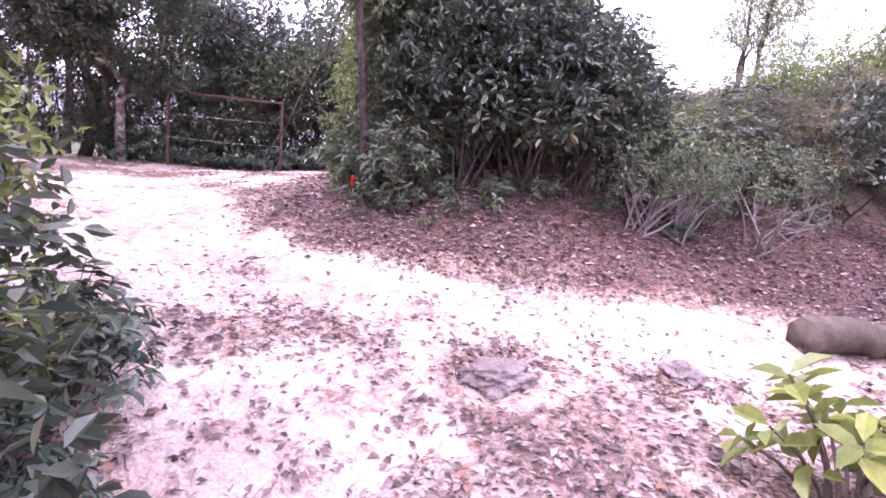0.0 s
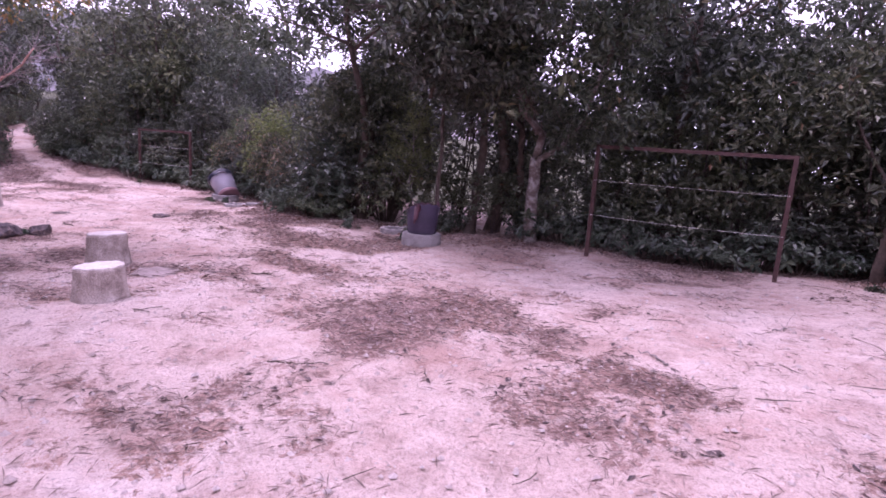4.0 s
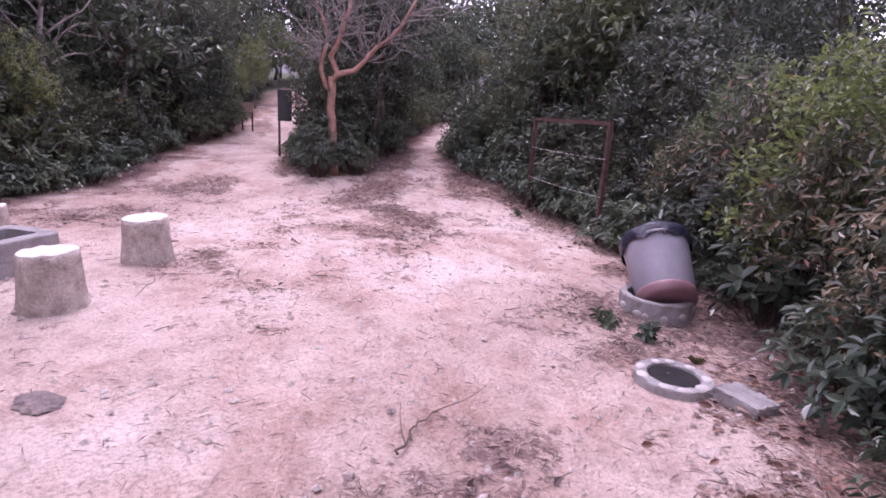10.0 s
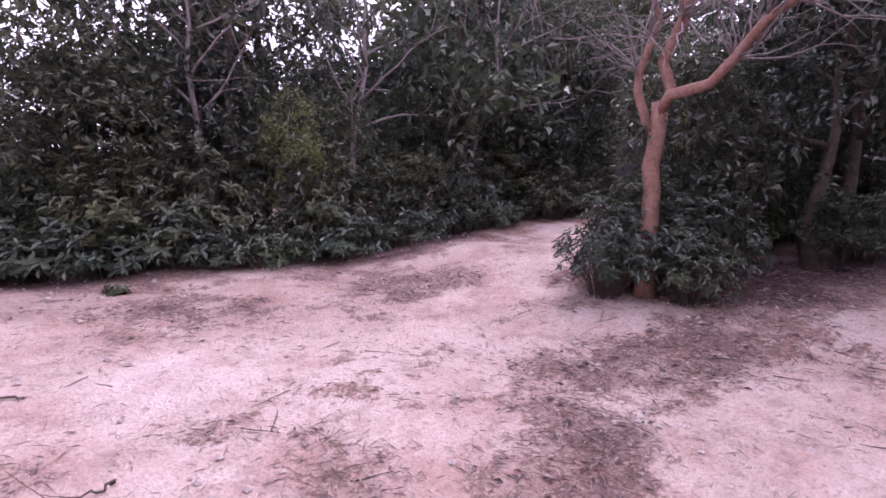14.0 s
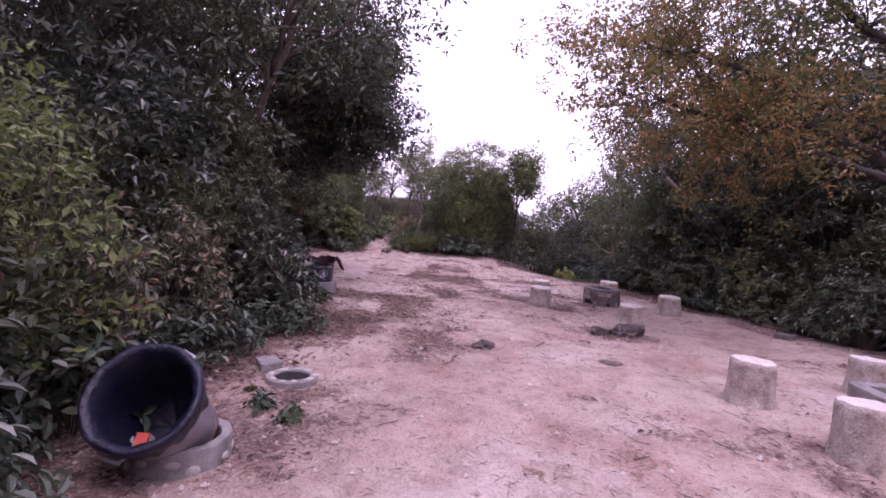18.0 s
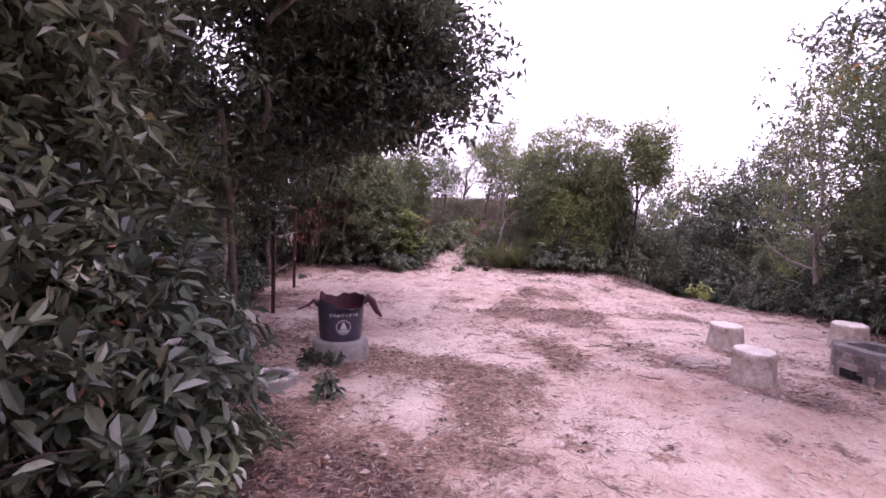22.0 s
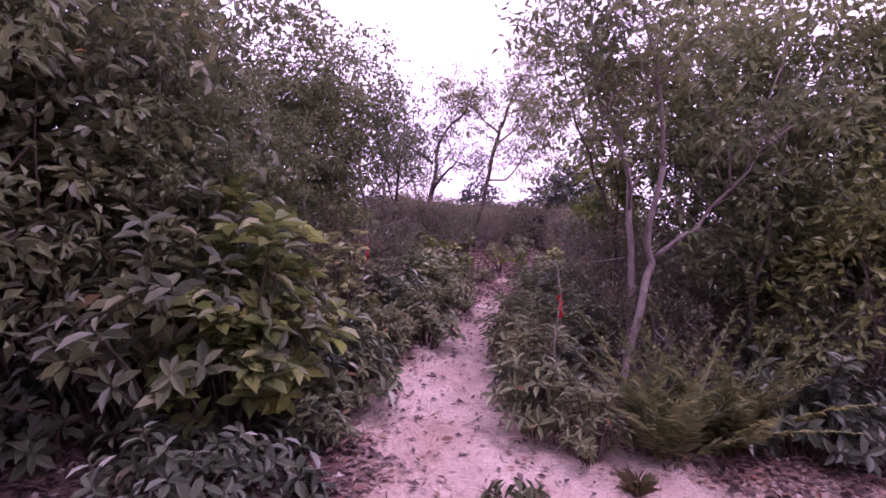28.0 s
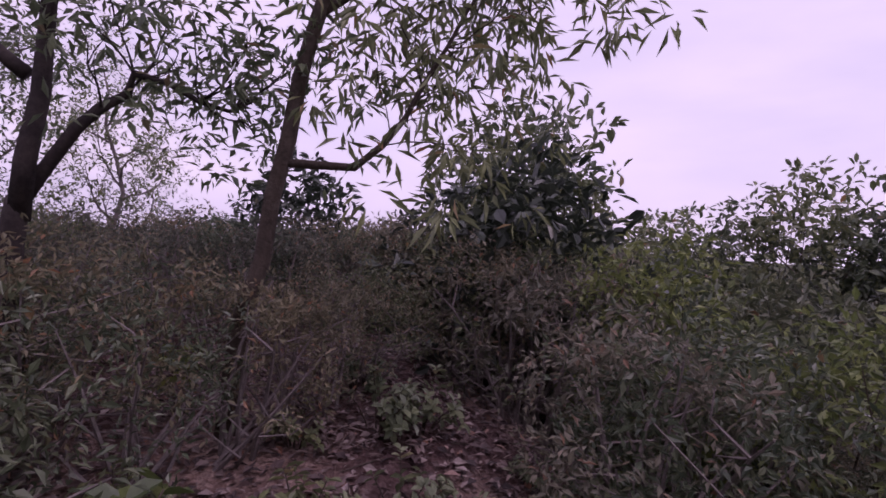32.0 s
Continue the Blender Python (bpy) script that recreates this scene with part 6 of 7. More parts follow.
def marked_stem(x, y, z, label, scrap=False):
    """A thin bare stem with a red ribbon tied on, or a white scrap caught in it."""
    rng = np.random.default_rng(int(abs(x * 100)))
    ob = root("marked_stem", pose(x, y, lz(x, y)), label, "marker")
    h = z - lz(x, y)
    pts = np.array([(0, 0, -0.03), (0.02, 0.01, h * 0.35), (0.0, 0.03, h * 0.7), (0.01, 0.0, h), (0.05, 0.02, h + 0.2)])
    v, f = tubes([(pts, [0.007, 0.006, 0.005, 0.004, 0.002])], 6)
    part_mesh("stem", mesh_of("stem", v, f, BARK_GREY, True), ob)
    bm = bmesh.new()
    n = 9
    w, ln = (0.035, 0.06) if scrap else (0.014, 0.15)
    cols = []
    for s in (-1, 0, 1):
        cols.append([bm.verts.new((0.012 + 0.02 * math.sin(k * 0.9 + s) * (1.5 if scrap else 0.5), s * w + 0.006 * math.sin(k * 1.7), h + 0.01 - ln * k / (n - 1))) for k in range(n)])
    for a, b in zip(cols, cols[1:]):
        for k in range(n - 1):
            bm.faces.new((a[k], a[k + 1], b[k + 1], b[k]))
    bmesh.ops.solidify(bm, geom=bm.faces[:], thickness=0.002)
    part("paper" if scrap else "ribbon", bm, WHITE_PAINT if scrap else RED_TAG, ob, "crumpled white scrap" if scrap else "bright red ribbon")


marked_stem(-1.9, 7.5, 2.30, "thin dead stem by the trail tied with a red ribbon")
marked_stem(-0.25, 8.75, 2.55, "thin dead stem by the trail tied with a red ribbon")
marked_stem(-1.49, 7.32, 1.94, "thin dead stem by the trail holding a white scrap", True)


# ---- small plants, scrub and grass ----
def fern_clump(seed, n, L, name, label, mat, width=0.05, lift=1.5):
    """Upright feathery fronds, each a rib with leaflets down both sides."""
    rng = np.random.default_rng(seed)
    ob = root(name, Matrix.Identity(4), label, "plant")
    for k in range(n):
        a, up = rng.uniform(0, 6.28), rng.uniform(0.45, 1.6) * lift
        ln = L * rng.uniform(0.6, 1.1)
        pts = bend(rng, [rng.normal(0, 0.06), rng.normal(0, 0.06), 0], unit([np.cos(a), np.sin(a), up]), ln, 12, 0.05, -0.045)
        cs, ds, ns, ls = [], [], [], []
        for i in range(2, 13):
            w = unit(pts[min(i + 1, 12)] - pts[i - 1])
            side = unit(np.cross(w, [0, 0, 1.0]))
            for sg in (1, -1):
                for _ in range(3):
                    cs.append(pts[i] - w * rng.uniform(0, ln / 12))
                    ds.append(w * 0.9 + sg * side * rng.uniform(0.6, 1.1) + rng.normal(0, 0.15, 3))
                    ns.append(np.array([0, 0, 1.0]) + rng.normal(0, 0.3, 3))
                    ls.append(width * 2.3 * (1.1 - i / 14))
        fl = np.array(ls)
        v1, f1 = leaf_arrays(np.array(cs), np.array(ds), np.array(ns), fl, fl * 0.2)
        v2, f2 = tubes([(pts, np.linspace(0.004, 0.001, 13))], 3)
        faces = f1.tolist() + [tuple(q + len(v1) for q in face) for face in f2]
        part_mesh("frond", mesh_of("frond", np.concatenate([v1, v2]), faces, mat), ob)
    return ob


def blade_clump(seed, n, L, name, label, mat):
    rng = np.random.default_rng(seed)
    ob = root(name, Matrix.Identity(4), label, "grass")
    a = rng.uniform(0, 6.28, n)
    c = np.stack([rng.normal(0, L * 0.12, n), rng.normal(0, L * 0.12, n), np.zeros(n)], 1)
    d = np.stack([np.cos(a) * 0.45, np.sin(a) * 0.45, rng.uniform(0.5, 1.3, n)], 1)
    ln = L * rng.uniform(0.5, 1.1, n)
    v, f = leaf_arrays(c, d, np.stack([-np.cos(a), -np.sin(a), np.full(n, 0.6)], 1), ln, np.full(n, 0.007), True, 0.35)
    part_mesh("foliage", mesh_of("foliage", v, f, mat), ob)
    return ob


FERN = fern_clump(3, 34, 0.8, "fern", "feathery yellow-green fern clump beside the trail", LEAF_FERN)
GRASS = blade_clump(4, 170, 0.55, "grass_clump", "clump of long arching grass on the hillside", LEAF_GRASS)
WEED = [make_broadleaf(60 + k, 0.2, 0.16, 6, 0.11, 0.045, LEAF_BROAD, "weed", "small green weed growing in the sand", 6) for k in range(2)]
SCRUB_LABEL = "low brownish-green scrub bush on the hillside"
SCRUB = [make_shrub(70 + k, "scrub_bush", SCRUB_LABEL, "shrub", 0.95, 0.6, 150, 12, 0.1, 0.042, 0.016, [LEAF_SCRUB, LEAF_HILL, LEAF_SCRUB][k], stems=10, bark=BARK_GREY) for k in range(3)]
YELLOW = make_shrub(80, "shrub", "bright yellow-green shrub on the bank", "shrub", 2.3, 0.75, 190, 9, 0.2, 0.085, 0.04, LEAF_YELLOW)
REDLEAF = make_shrub(81, "shrub", "dark red-leaved shrub among the green", "shrub", 1.5, 0.5, 190, 8, 0.1, 0.04, 0.018, LEAF_RED)
GREYTWIG = make_tree(95, "bare_tree", "leafless tree with pale grey twisting branches", 4.6, 0.06, 0.35, 1.6, 0, 1, 0.1, 0.1, 0.04, LEAF_DARK, bark=BARK_GREY, limbs=9)

# trees that stand higher or nearer than the rest
for k, (x, y, s) in enumerate([(-4.3, -0.6, 1.05), (-3.9, -1.6, 0.98), (-6.4, -0.5, 0.72), (-9.8, 11.3, 1.2), (-7.2, 12.8, 1.0), (-12.6, 10.6, 1.0), (-15.0, 12.4, 0.55), (-4.6, 13.8, 0.78), (-2.2, 14.2, 0.6)]):
    plant(TREES[k % 4], x, y, 47 * k, s)
for k in range(60):
    a, r = rng.uniform(-1.15, 0.5), rng.uniform(11, 34)
    x, y = -1 + r * math.cos(a), 4 + r * math.sin(a)
    if away(x, y, CROSSING) > 1.5:
        plant(WOOD[k % 3], x, y, rng.uniform(0, 360), rng.uniform(0.3, 0.5) + 0.004 * r)
limb_tree("tree", "slim reddish-brown trunk rising through the undergrowth", BARK, [(-3.95, 12.15, lz(-3.95, 12.15)), (-3.9, 12.2, 2.2), (-3.6, 12.3, 3.4)], (0.07, 0.05), [([(-3.6, 12.3, 3.4), (-3.4, 12.3, 4.2), (-3.0, 12.2, 5.0)], 0.04, 0.01), ([(-3.9, 12.2, 2.2), (-4.3, 12.1, 2.9), (-4.6, 12.0, 3.6)], 0.03, 0.01)], LEAF_OLIVE, (110, 10, 0.28, 0.1, 0.045), seed=15, twigs=8)
limb_tree("tree", "slim dark trunk rising through the undergrowth", BARK, [(-10.3, 10.2, lz(-10.3, 10.2)), (-10.2, 10.2, 2.2), (-10.3, 10.3, 3.6)], (0.042, 0.03), [([(-10.25, 9.9, 3.4), (-10.0, 9.8, 4.3), (-9.8, 9.6, 5.2)], 0.035, 0.01)], LEAF_DARK, (140, 12, 0.3, 0.12, 0.05), seed=16, twigs=9)

plant(FERN, -2.05, 6.85, 0, 1.25)
plant(FERN, -1.95, 6.4, 90, 1.05)
plant(YELLOW, -1.85, 5.3, 0, 0.9)
plant(YELLOW, -1.75, 4.4, 90, 0.85)
plant(YELLOW, -2.45, -0.35, 40, 0.75)
TANTIP = make_shrub(82, "shrub", "dusty green shrub with tan and reddish young leaves", "shrub", 2.5, 0.9, 230, 9, 0.16, 0.12, 0.042, LEAF_TAN, stems=12, hang=0.3, rich=True)
for x, y, s in [(-17.6, 10.5, 0.85), (-16.2, 10.2, 0.8), (-14.9, 9.95, 0.7), (-13.4, 9.9, 0.8), (-18.8, 10.4, 0.75)]:
    plant(TANTIP, x, y, 70 * x, s)
plant(YELLOW, -19.8, 10.6, 30, 0.7)
plant(YELLOW, -16.6, 10.45, 200, 1.15)
plant(YELLOW, 2.9, 4.6, 40, 0.75)
plant(YELLOW, 3.8, 4.8, 90, 0.8)
plant(REDLEAF, -2.6, 11.5, 0, 2.0)
EAST = [make_tree(97 + k, "young_tree", "bushy young tree with fine leaves and a slim pale stem", 4.2, 0.045, 0.3, 0.95, 300, 13, 0.16, 0.085, 0.038, LEAF_EAST, bark=BARK_GREY, limbs=8, low=0.24) for k in range(3)]
for k, (x, y, s) in enumerate([(-1.2, 5.8, 0.7), (0.0, 5.5, 0.72), (-1.0, 5.1, 0.95), (-1.55, 4.45, 1.0), (-1.4, 3.95, 0.9), (-0.7, 4.2, 0.8), (-1.3, 3.8, 0.75), (-1.75, 9.85, 0.88), (-2.3, 10.7, 0.95), (-1.2, 10.6, 0.95), (-0.6, 9.7, 0.8), (0.4, 9.35, 0.72), (-2.0, 11.8, 1.0), (-0.9, 11.8, 1.05), (1.5, 9.8, 0.7), (0.5, 10.8, 0.95), (2.6, 10.6, 0.7)]):
    plant(EAST[k % 3], x, y, 73 * k, s)
for k, (x, y, s) in enumerate([(-1.2, 4.7, 0.7), (-1.0, 3.9, 0.65), (-1.9, 10.4, 0.8), (-1.2, 10.2, 0.72), (-2.2, 11.2, 0.9), (-7.4, 13.0, 1.1), (-4.3, 13.2, 1.1), (-5.9, 12.9, 1.05), (-3.0, 12.9, 1.0), (-8.6, 12.6, 1.1), (-3.4, 13.6, 1.1), (-5.2, 13.7, 1.1), (-6.6, 13.2, 1.1)]):
    plant(TALL_EAST[k % 2] if k < 5 else TALL[k % 4], x, y, 50 * k, s)
for k, (x, y, s) in enumerate([(-6.4, 15.2, 1.0), (-4.4, 15.4, 0.75), (-2.6, 15.0, 0.6), (-0.8, 14.2, 0.55), (0.8, 13.0, 0.5), (-8.4, 15.0, 1.05)]):
    plant(WOOD[k % 3], x, y, 50 * k, s)
for k, (x, y, h) in enumerate([(-9.75, 10.6, 7.2), (-12.2, 10.1, 7.4)]):
    plant(make_tree(120 + k, "tree", "tall tree with a dense dark crown over the clearing edge", h, 0.1, 0.5, 2.5, 420, 15, 0.26, 0.11, 0.05, LEAF_MID, limbs=8, low=0.52), x, y, 40 * k)
for k, (x, y, s) in enumerate([(-16.6, 10.35, 0.55), (-18.3, 10.6, 0.8), (-14.2, 10.1, 0.5), (-11.3, 10.6, 0.9), (-20.6, 0.7, 0.8), (-7.4, 0.9, 0.8)]):
    plant(EAST[k % 3], x, y, 31 * k, s)
for k, x in enumerate(np.arange(-31, -43, -1.3)):
    for side in (1, -1):
        y = np.interp(-x, [28, 34, 44, 54], [2.5, 1.0, -1.6, -4.2]) + side * (1.75 + 0.3 * math.sin(3.0 * x + side))
        plant(EAST[k % 3], x, y, 67 * k * side, 0.62 + 0.12 * math.sin(5 * x + side))
for k, (x, y) in enumerate([(-44.5, -1.7), (-45.5, -0.7), (-45.2, -2.9), (-47, -2.2), (-44.8, 0.4), (-46, -4.1), (-47, 0.2), (-43.0, -3.6), (-42.8, -2.6), (-43.2, -1.5), (-42.9, -0.5), (-43.1, 0.6), (-42.7, 1.6)]):
    plant(EAST[k % 3], x, y, 50 * k, 1.0)
for k, (x, y, s) in enumerate([(-22.4, 4.85, 0.72), (-22.95, 4.95, 0.85), (-22.75, 5.5, 0.5)]):
    plant(MID[2 + k % 3], x, y, 77 * k, s)
for k, (x, y, s) in enumerate([(-27.5, 5.2, 0.8), (-30.5, -0.7, 0.85), (-33.2, 3.4, 0.85), (-26.4, 0.3, 0.8), (-36, -1.9, 0.9), (-37.5, 2.2, 0.9)]):
    plant(TREES[k % 4], x, y, 61 * k, s)
for k, (x, y, s) in enumerate([(-24.9, 5.7, 0.72), (-26.0, 5.6, 0.75)]):
    plant(TREES[2 * (k % 2)], x, y, 77 * k, s)
AIRY = make_tree(131, "tree", "tall airy tree with light green leaves at the clearing edge", 5.8, 0.07, 0.2, 1.5, 420, 11, 0.2, 0.085, 0.036, LEAF_EAST, bark=BARK_GREY, limbs=10, low=0.12)
plant(AIRY, -5.8, 1.1, 0, 0.85)
plant(AIRY, -6.6, 0.9, 130, 1.05)
plant(AIRY, 5.6, 8.4, 20, 0.55)
plant(AIRY, 6.8, 8.0, 100, 0.5)
HIGH = [make_tree(140 + k, "young_tree", "slim pale-stemmed tree with a rounded light green crown", 4.5, 0.05, 0.5, 0.95, 330, 12, 0.16, 0.085, 0.038, LEAF_EAST, bark=BARK_GREY, limbs=8, low=0.5) for k in range(2)]
for k, (x, y, s) in enumerate([(0.1, 5.5, 0.85), (-1.3, 4.35, 0.92), (-0.6, 5.1, 0.85), (1.3, 9.0, 0.78), (0.2, 9.6, 0.9)]):
    plant(HIGH[k % 2], x, y, 50 * k, s)
SEARED = make_tree(101, "young_tree", "small tree with olive and rust-coloured leaves on the hilltop", 2.9, 0.035, 0.3, 0.75, 150, 9, 0.14, 0.08, 0.03, LEAF_OLIVE, bark=BARK_DEAD, limbs=6)
plant(SEARED, 2.25, 8.55, 0, 0.95)
FRESH = make_broadleaf(102, 1.95, 0.46, 120, 0.085, 0.045, LEAF_FRESH, "shrub", "upright shrub with fresh yellow-green leaf rosettes by the trail", 7)
FRESHBIG = make_tree(110, "young_tree", "young tree with large fresh yellow-green leaves by the trail", 2.5, 0.022, 0.35, 0.42, 110, 8, 0.1, 0.105, 0.056, LEAF_FRESH, bark=BARK_GREY, limbs=6, low=0.48)
plant(FRESHBIG, 0.68, 6.1, 0, 1.0)
plant(FRESH, 1.25, 5.55, 120, 0.8)
SPROUT = make_broadleaf(103, 0.5, 0.26, 13, 0.09, 0.042, LEAF_YELLOW, "sapling", "small bright yellow-green sapling in the leaf litter", 6)
plant(SPROUT, 1.0, 0.35, 0, 1.9)
LONGTALL = make_broadleaf(112, 2.0, 0.6, 70, 0.14, 0.036, LEAF_PALE, "shrub", "tall thin-stemmed shrub with long drooping pale leaves", 6)
for k, (x, y, s) in enumerate([(1.25, 3.95, 0.85), (1.7, 4.1, 0.8), (2.3, 4.0, 0.75), (3.1, 4.0, 0.7)]):
    plant(LONGTALL, x, y, 70 * k, s)
LONG = make_broadleaf(106, 0.95, 0.42, 40, 0.125, 0.036, LEAF_PALE, "shrub", "leafy shrub with long drooping grey-green leaves by the trail", 7)
for k, (x, y, s) in enumerate([(-1.72, 7.58, 0.85), (-1.2, 7.42, 0.95), (-0.7, 7.15, 0.9), (-2.1, 7.35, 0.7), (0.0, 6.85, 0.8), (-0.5, 7.48, 0.8), (0.02, 7.2, 0.85), (0.42, 6.98, 0.8), (-0.2, 8.28, 0.7), (0.45, 8.0, 0.7), (-1.35, 8.85, 0.8), (-1.95, 9.0, 0.7), (-0.65, 8.55, 0.7), (-0.25, 7.2, 0.75)]):
    plant(LONG, x, y, 77 * k, s)
BIGLEAF = make_broadleaf(107, 1.7, 0.42, 34, 0.14, 0.072, LEAF_PALE, "shrub", "tall shrub with large pale green oval leaves by the trail", 6)
BIGFRESH = make_broadleaf(113, 1.75, 0.44, 42, 0.15, 0.078, LEAF_FRESH, "shrub", "tall shrub with large fresh green oval leaves by the trail", 7)
plant(BIGFRESH, -2.1, 9.38, 0, 1.0)
plant(BIGFRESH, -1.75, 9.35, 190, 1.1)
plant(BIGLEAF, -0.75, 8.95, 100, 0.8)
for k, (x, y, s) in enumerate([(-1.35, 9.1, 0.75), (0.1, 8.65, 0.62), (0.75, 8.35, 0.55), (-0.35, 6.75, 0.68), (0.45, 6.35, 0.62), (1.0, 6.25, 0.5), (-1.1, 7.0, 0.7)]):
    plant(BIGLEAF, x, y, 59 * k, s)
for k, (x, y, s) in enumerate([(-24.3, 0.2, 1.15), (-21.8, 0.3, 1.0), (-26.5, 0.4, 1.2), (-25.5, 4.4, 1.0), (-19.5, 0.2, 0.9)]):
    plant(GREYTWIG, x, y, 67 * k, s)
ROUND = [make_broadleaf(104 + k, 0.48, 0.34, 20, 0.075, 0.04, LEAF_PALE, "low_plant", "low straggling plant with pale rounded leaves", 6) for k in range(2)]


def grow(k, x, y, turn, size):
    """Scrub of a given height: a low bush, or a tall shrub where it must stand higher."""
    if size < 1.5:
        return plant(SCRUB[k], x, y, turn, size)
    return plant(SCRUB_TALL[k % 2], x, y, turn, size * 0.95 / 2.6)


SCRUB_TALL = [make_shrub(75 + k, "tall_scrub", "tall brownish-green scrub on the hillside", "shrub", 2.6, 0.85, 280, 13, 0.13, 0.052, 0.02, [LEAF_SCRUB, LEAF_OLIVE][k], stems=12, bark=BARK_GREY) for k in range(2)]
rng = np.random.default_rng(21)
count = 0
while count < 150:
    x, y = rng.uniform(-1.6, 8.5), rng.uniform(3.4, 11.5)
    if away(x, y, TRAIL) > (0.95 if x > 1.2 else 1.3) and clear_of(x, y, 0.82) and math.hypot((x - 3.2) / 2.0, (y - 6.4) / 1.1) > 1.0 and not (x > 1.2 and 5.4 < y < 7.6 and x < 4.6):
        far_off = math.hypot(x - 1.57, y - 7.0)
        s = (3.5 - lz(x, y)) / 0.95 * rng.uniform(0.88, 1.06) if far_off > 2.6 and x > 2.6 else rng.uniform(0.75, 1.2)
        grow(rng.integers(3), x, y, rng.uniform(0, 360), min(s, 1.9))
        count += 1
for k, (a0, a1, d0, d1, top) in enumerate([(16, 36, 2.3, 3.0, 3.42)] * 12 + [(-62, 4, 3.6, 5.4, 3.55)] * 34 + [(-72, -40, 2.0, 3.4, 3.25)] * 14):
    a, d = radians(rng.uniform(a0, a1)), rng.uniform(d0, d1)
    x, y = 1.57 + d * math.cos(a), 7.0 + d * math.sin(a)
    grow(k % 3, x, y, rng.uniform(0, 360), (top - lz(x, y)) / 0.95 * rng.uniform(0.85, 1.05))
for k, (x, y, size) in enumerate([(3.75, 7.0, 0.8), (3.6, 7.3, 0.85), (3.95, 6.75, 0.75), (4.15, 6.55, 0.7), (4.4, 6.3, 0.75)]):
    plant(SCRUB[k % 3], x, y, 80 * k, size)
for k in range(16):
    a, d = radians(rng.uniform(-64, -28)), rng.uniform(5.0, 8.5)
    x, y = 1.57 + d * math.cos(a), 7.0 + d * math.sin(a)
    plant(TALL[1 + 2 * (k % 2)], x, y, rng.uniform(0, 360), (3.65 - lz(x, y)) / 3.4 * rng.uniform(0.9, 1.08))
count = 0
while count < 70:
    x, y = rng.uniform(-0.9, 4.2), rng.uniform(5.3, 8.8)
    if not (x > 1.5 and 5.6 < y < 7.7) and 0.28 < away(x, y, TRAIL) < 1.5 and clear_of(x, y, 0.25):
        plant(ROUND[count % 2], x, y, rng.uniform(0, 360), rng.uniform(0.6, 1.15))
        count += 1
plant(TALL[1], 5.6, 2.9, 40, 0.95)
plant(TALL[3], 7.0, 1.9, 90, 1.0)
for k in range(16):
    x, y = rng.uniform(1.9, 4.3), rng.uniform(5.7, 7.5)
    if clear_of(x, y, 0.5):
        plant(ROUND[k % 2], x, y, rng.uniform(0, 360), rng.uniform(0.35, 0.75))
for x, y, s in [(5.0, 5.0, 2.1), (5.4, 4.6, 1.9), (4.9, 3.4, 1.6), (4.0, 2.4, 1.7), (5.6, 4.2, 1.6), (6.5, 6.5, 1.5), (7.5, 5, 1.9), (8, 2.5, 2.2)]:
    plant(MID[0], x, y, 50 * s, s * 0.55)
for k, (x, y, s) in enumerate([(2.15, 5.6, 0.5), (1.75, 5.75, 0.4), (2.5, 5.35, 0.45), (1.2, 8.0, 0.6), (-3.4, 12.0, 0.4), (-2.4, 7.2, 0.5), (2.2, 5.2, 0.45), (-15.55, 9.1, 0.25)]):
    plant(GRASS, x, y, 40 * k, s)
for k, (x, y, s) in enumerate([(-16.2, 8.65, 0.85), (-15.95, 8.95, 0.8), (-10.0, 9.25, 1.2), (-10.15, 9.4, 1.2), (-12.75, 4.55, 0.7), (-20.6, 8.5, 0.8), (-3.9, 11.4, 0.8), (-11.2, 9.0, 1.2), (-16.4, 1.6, 1.3), (-15.4, 1.1, 1.5), (-15.0, 0.9, 1.4), (-14.6, 0.8, 1.5), (-18.4, 1.9, 0.9), (-2.4, 9.0, 1.2), (-2.5, 7.9, 1.1)]):
    plant(WEED[k % 2], x, y, 57 * k, s)
for k, (x, y, s, m) in enumerate([(0.35, 8.95, 0.58, 0), (1.0, 8.65, 0.62, 1), (1.7, 8.75, 0.7, 0), (-0.05, 9.35, 0.6, 1), (0.35, 6.2, 0.75, 1), (-0.45, 6.45, 0.8, 0), (-1.35, 3.55, 0.7, 2), (-14.25, 0.56, 0.62, 0)]):
    plant(SCRUB[k % 3] if k < 6 else MID[m], x, y, 97 * k, s * 1.85 if k < 6 else s)
for k, (x, y, s) in enumerate([(-1.75, 11.2, 0.9), (-1.6, 10.6, 0.85), (-2.2, 12.0, 0.9), (-1.0, 11.2, 0.9), (-3.2, 12.75, 0.9), (-0.75, 3.75, 0.6), (-0.1, 3.8, 0.62), (0.55, 3.75, 0.5), (-14.6, 11.0, 0.75), (-15.7, 11.3, 0.6), (-1.15, 4.1, 0.7)]):
    plant(TALL_EAST[k % 2] if k < 4 else TALL[0 if k % 2 else 2], x, y, 66 * k, s)
for k, (x, y, s) in enumerate([(0.75, 9.2, 0.62), (1.4, 9.35, 0.68)]):
    plant(EAST[k], x, y, 50 * k, s)
for k, (x, y, s) in enumerate([(-0.35, 3.55, 0.42), (0.12, 3.6, 0.38), (-0.9, 3.5, 0.45), (1.5, 3.5, 0.35), (-1.62, 3.7, 0.5), (0.7, 3.62, 0.3)]):
    plant(LOW[k % 3], x, y, 97 * k, s)
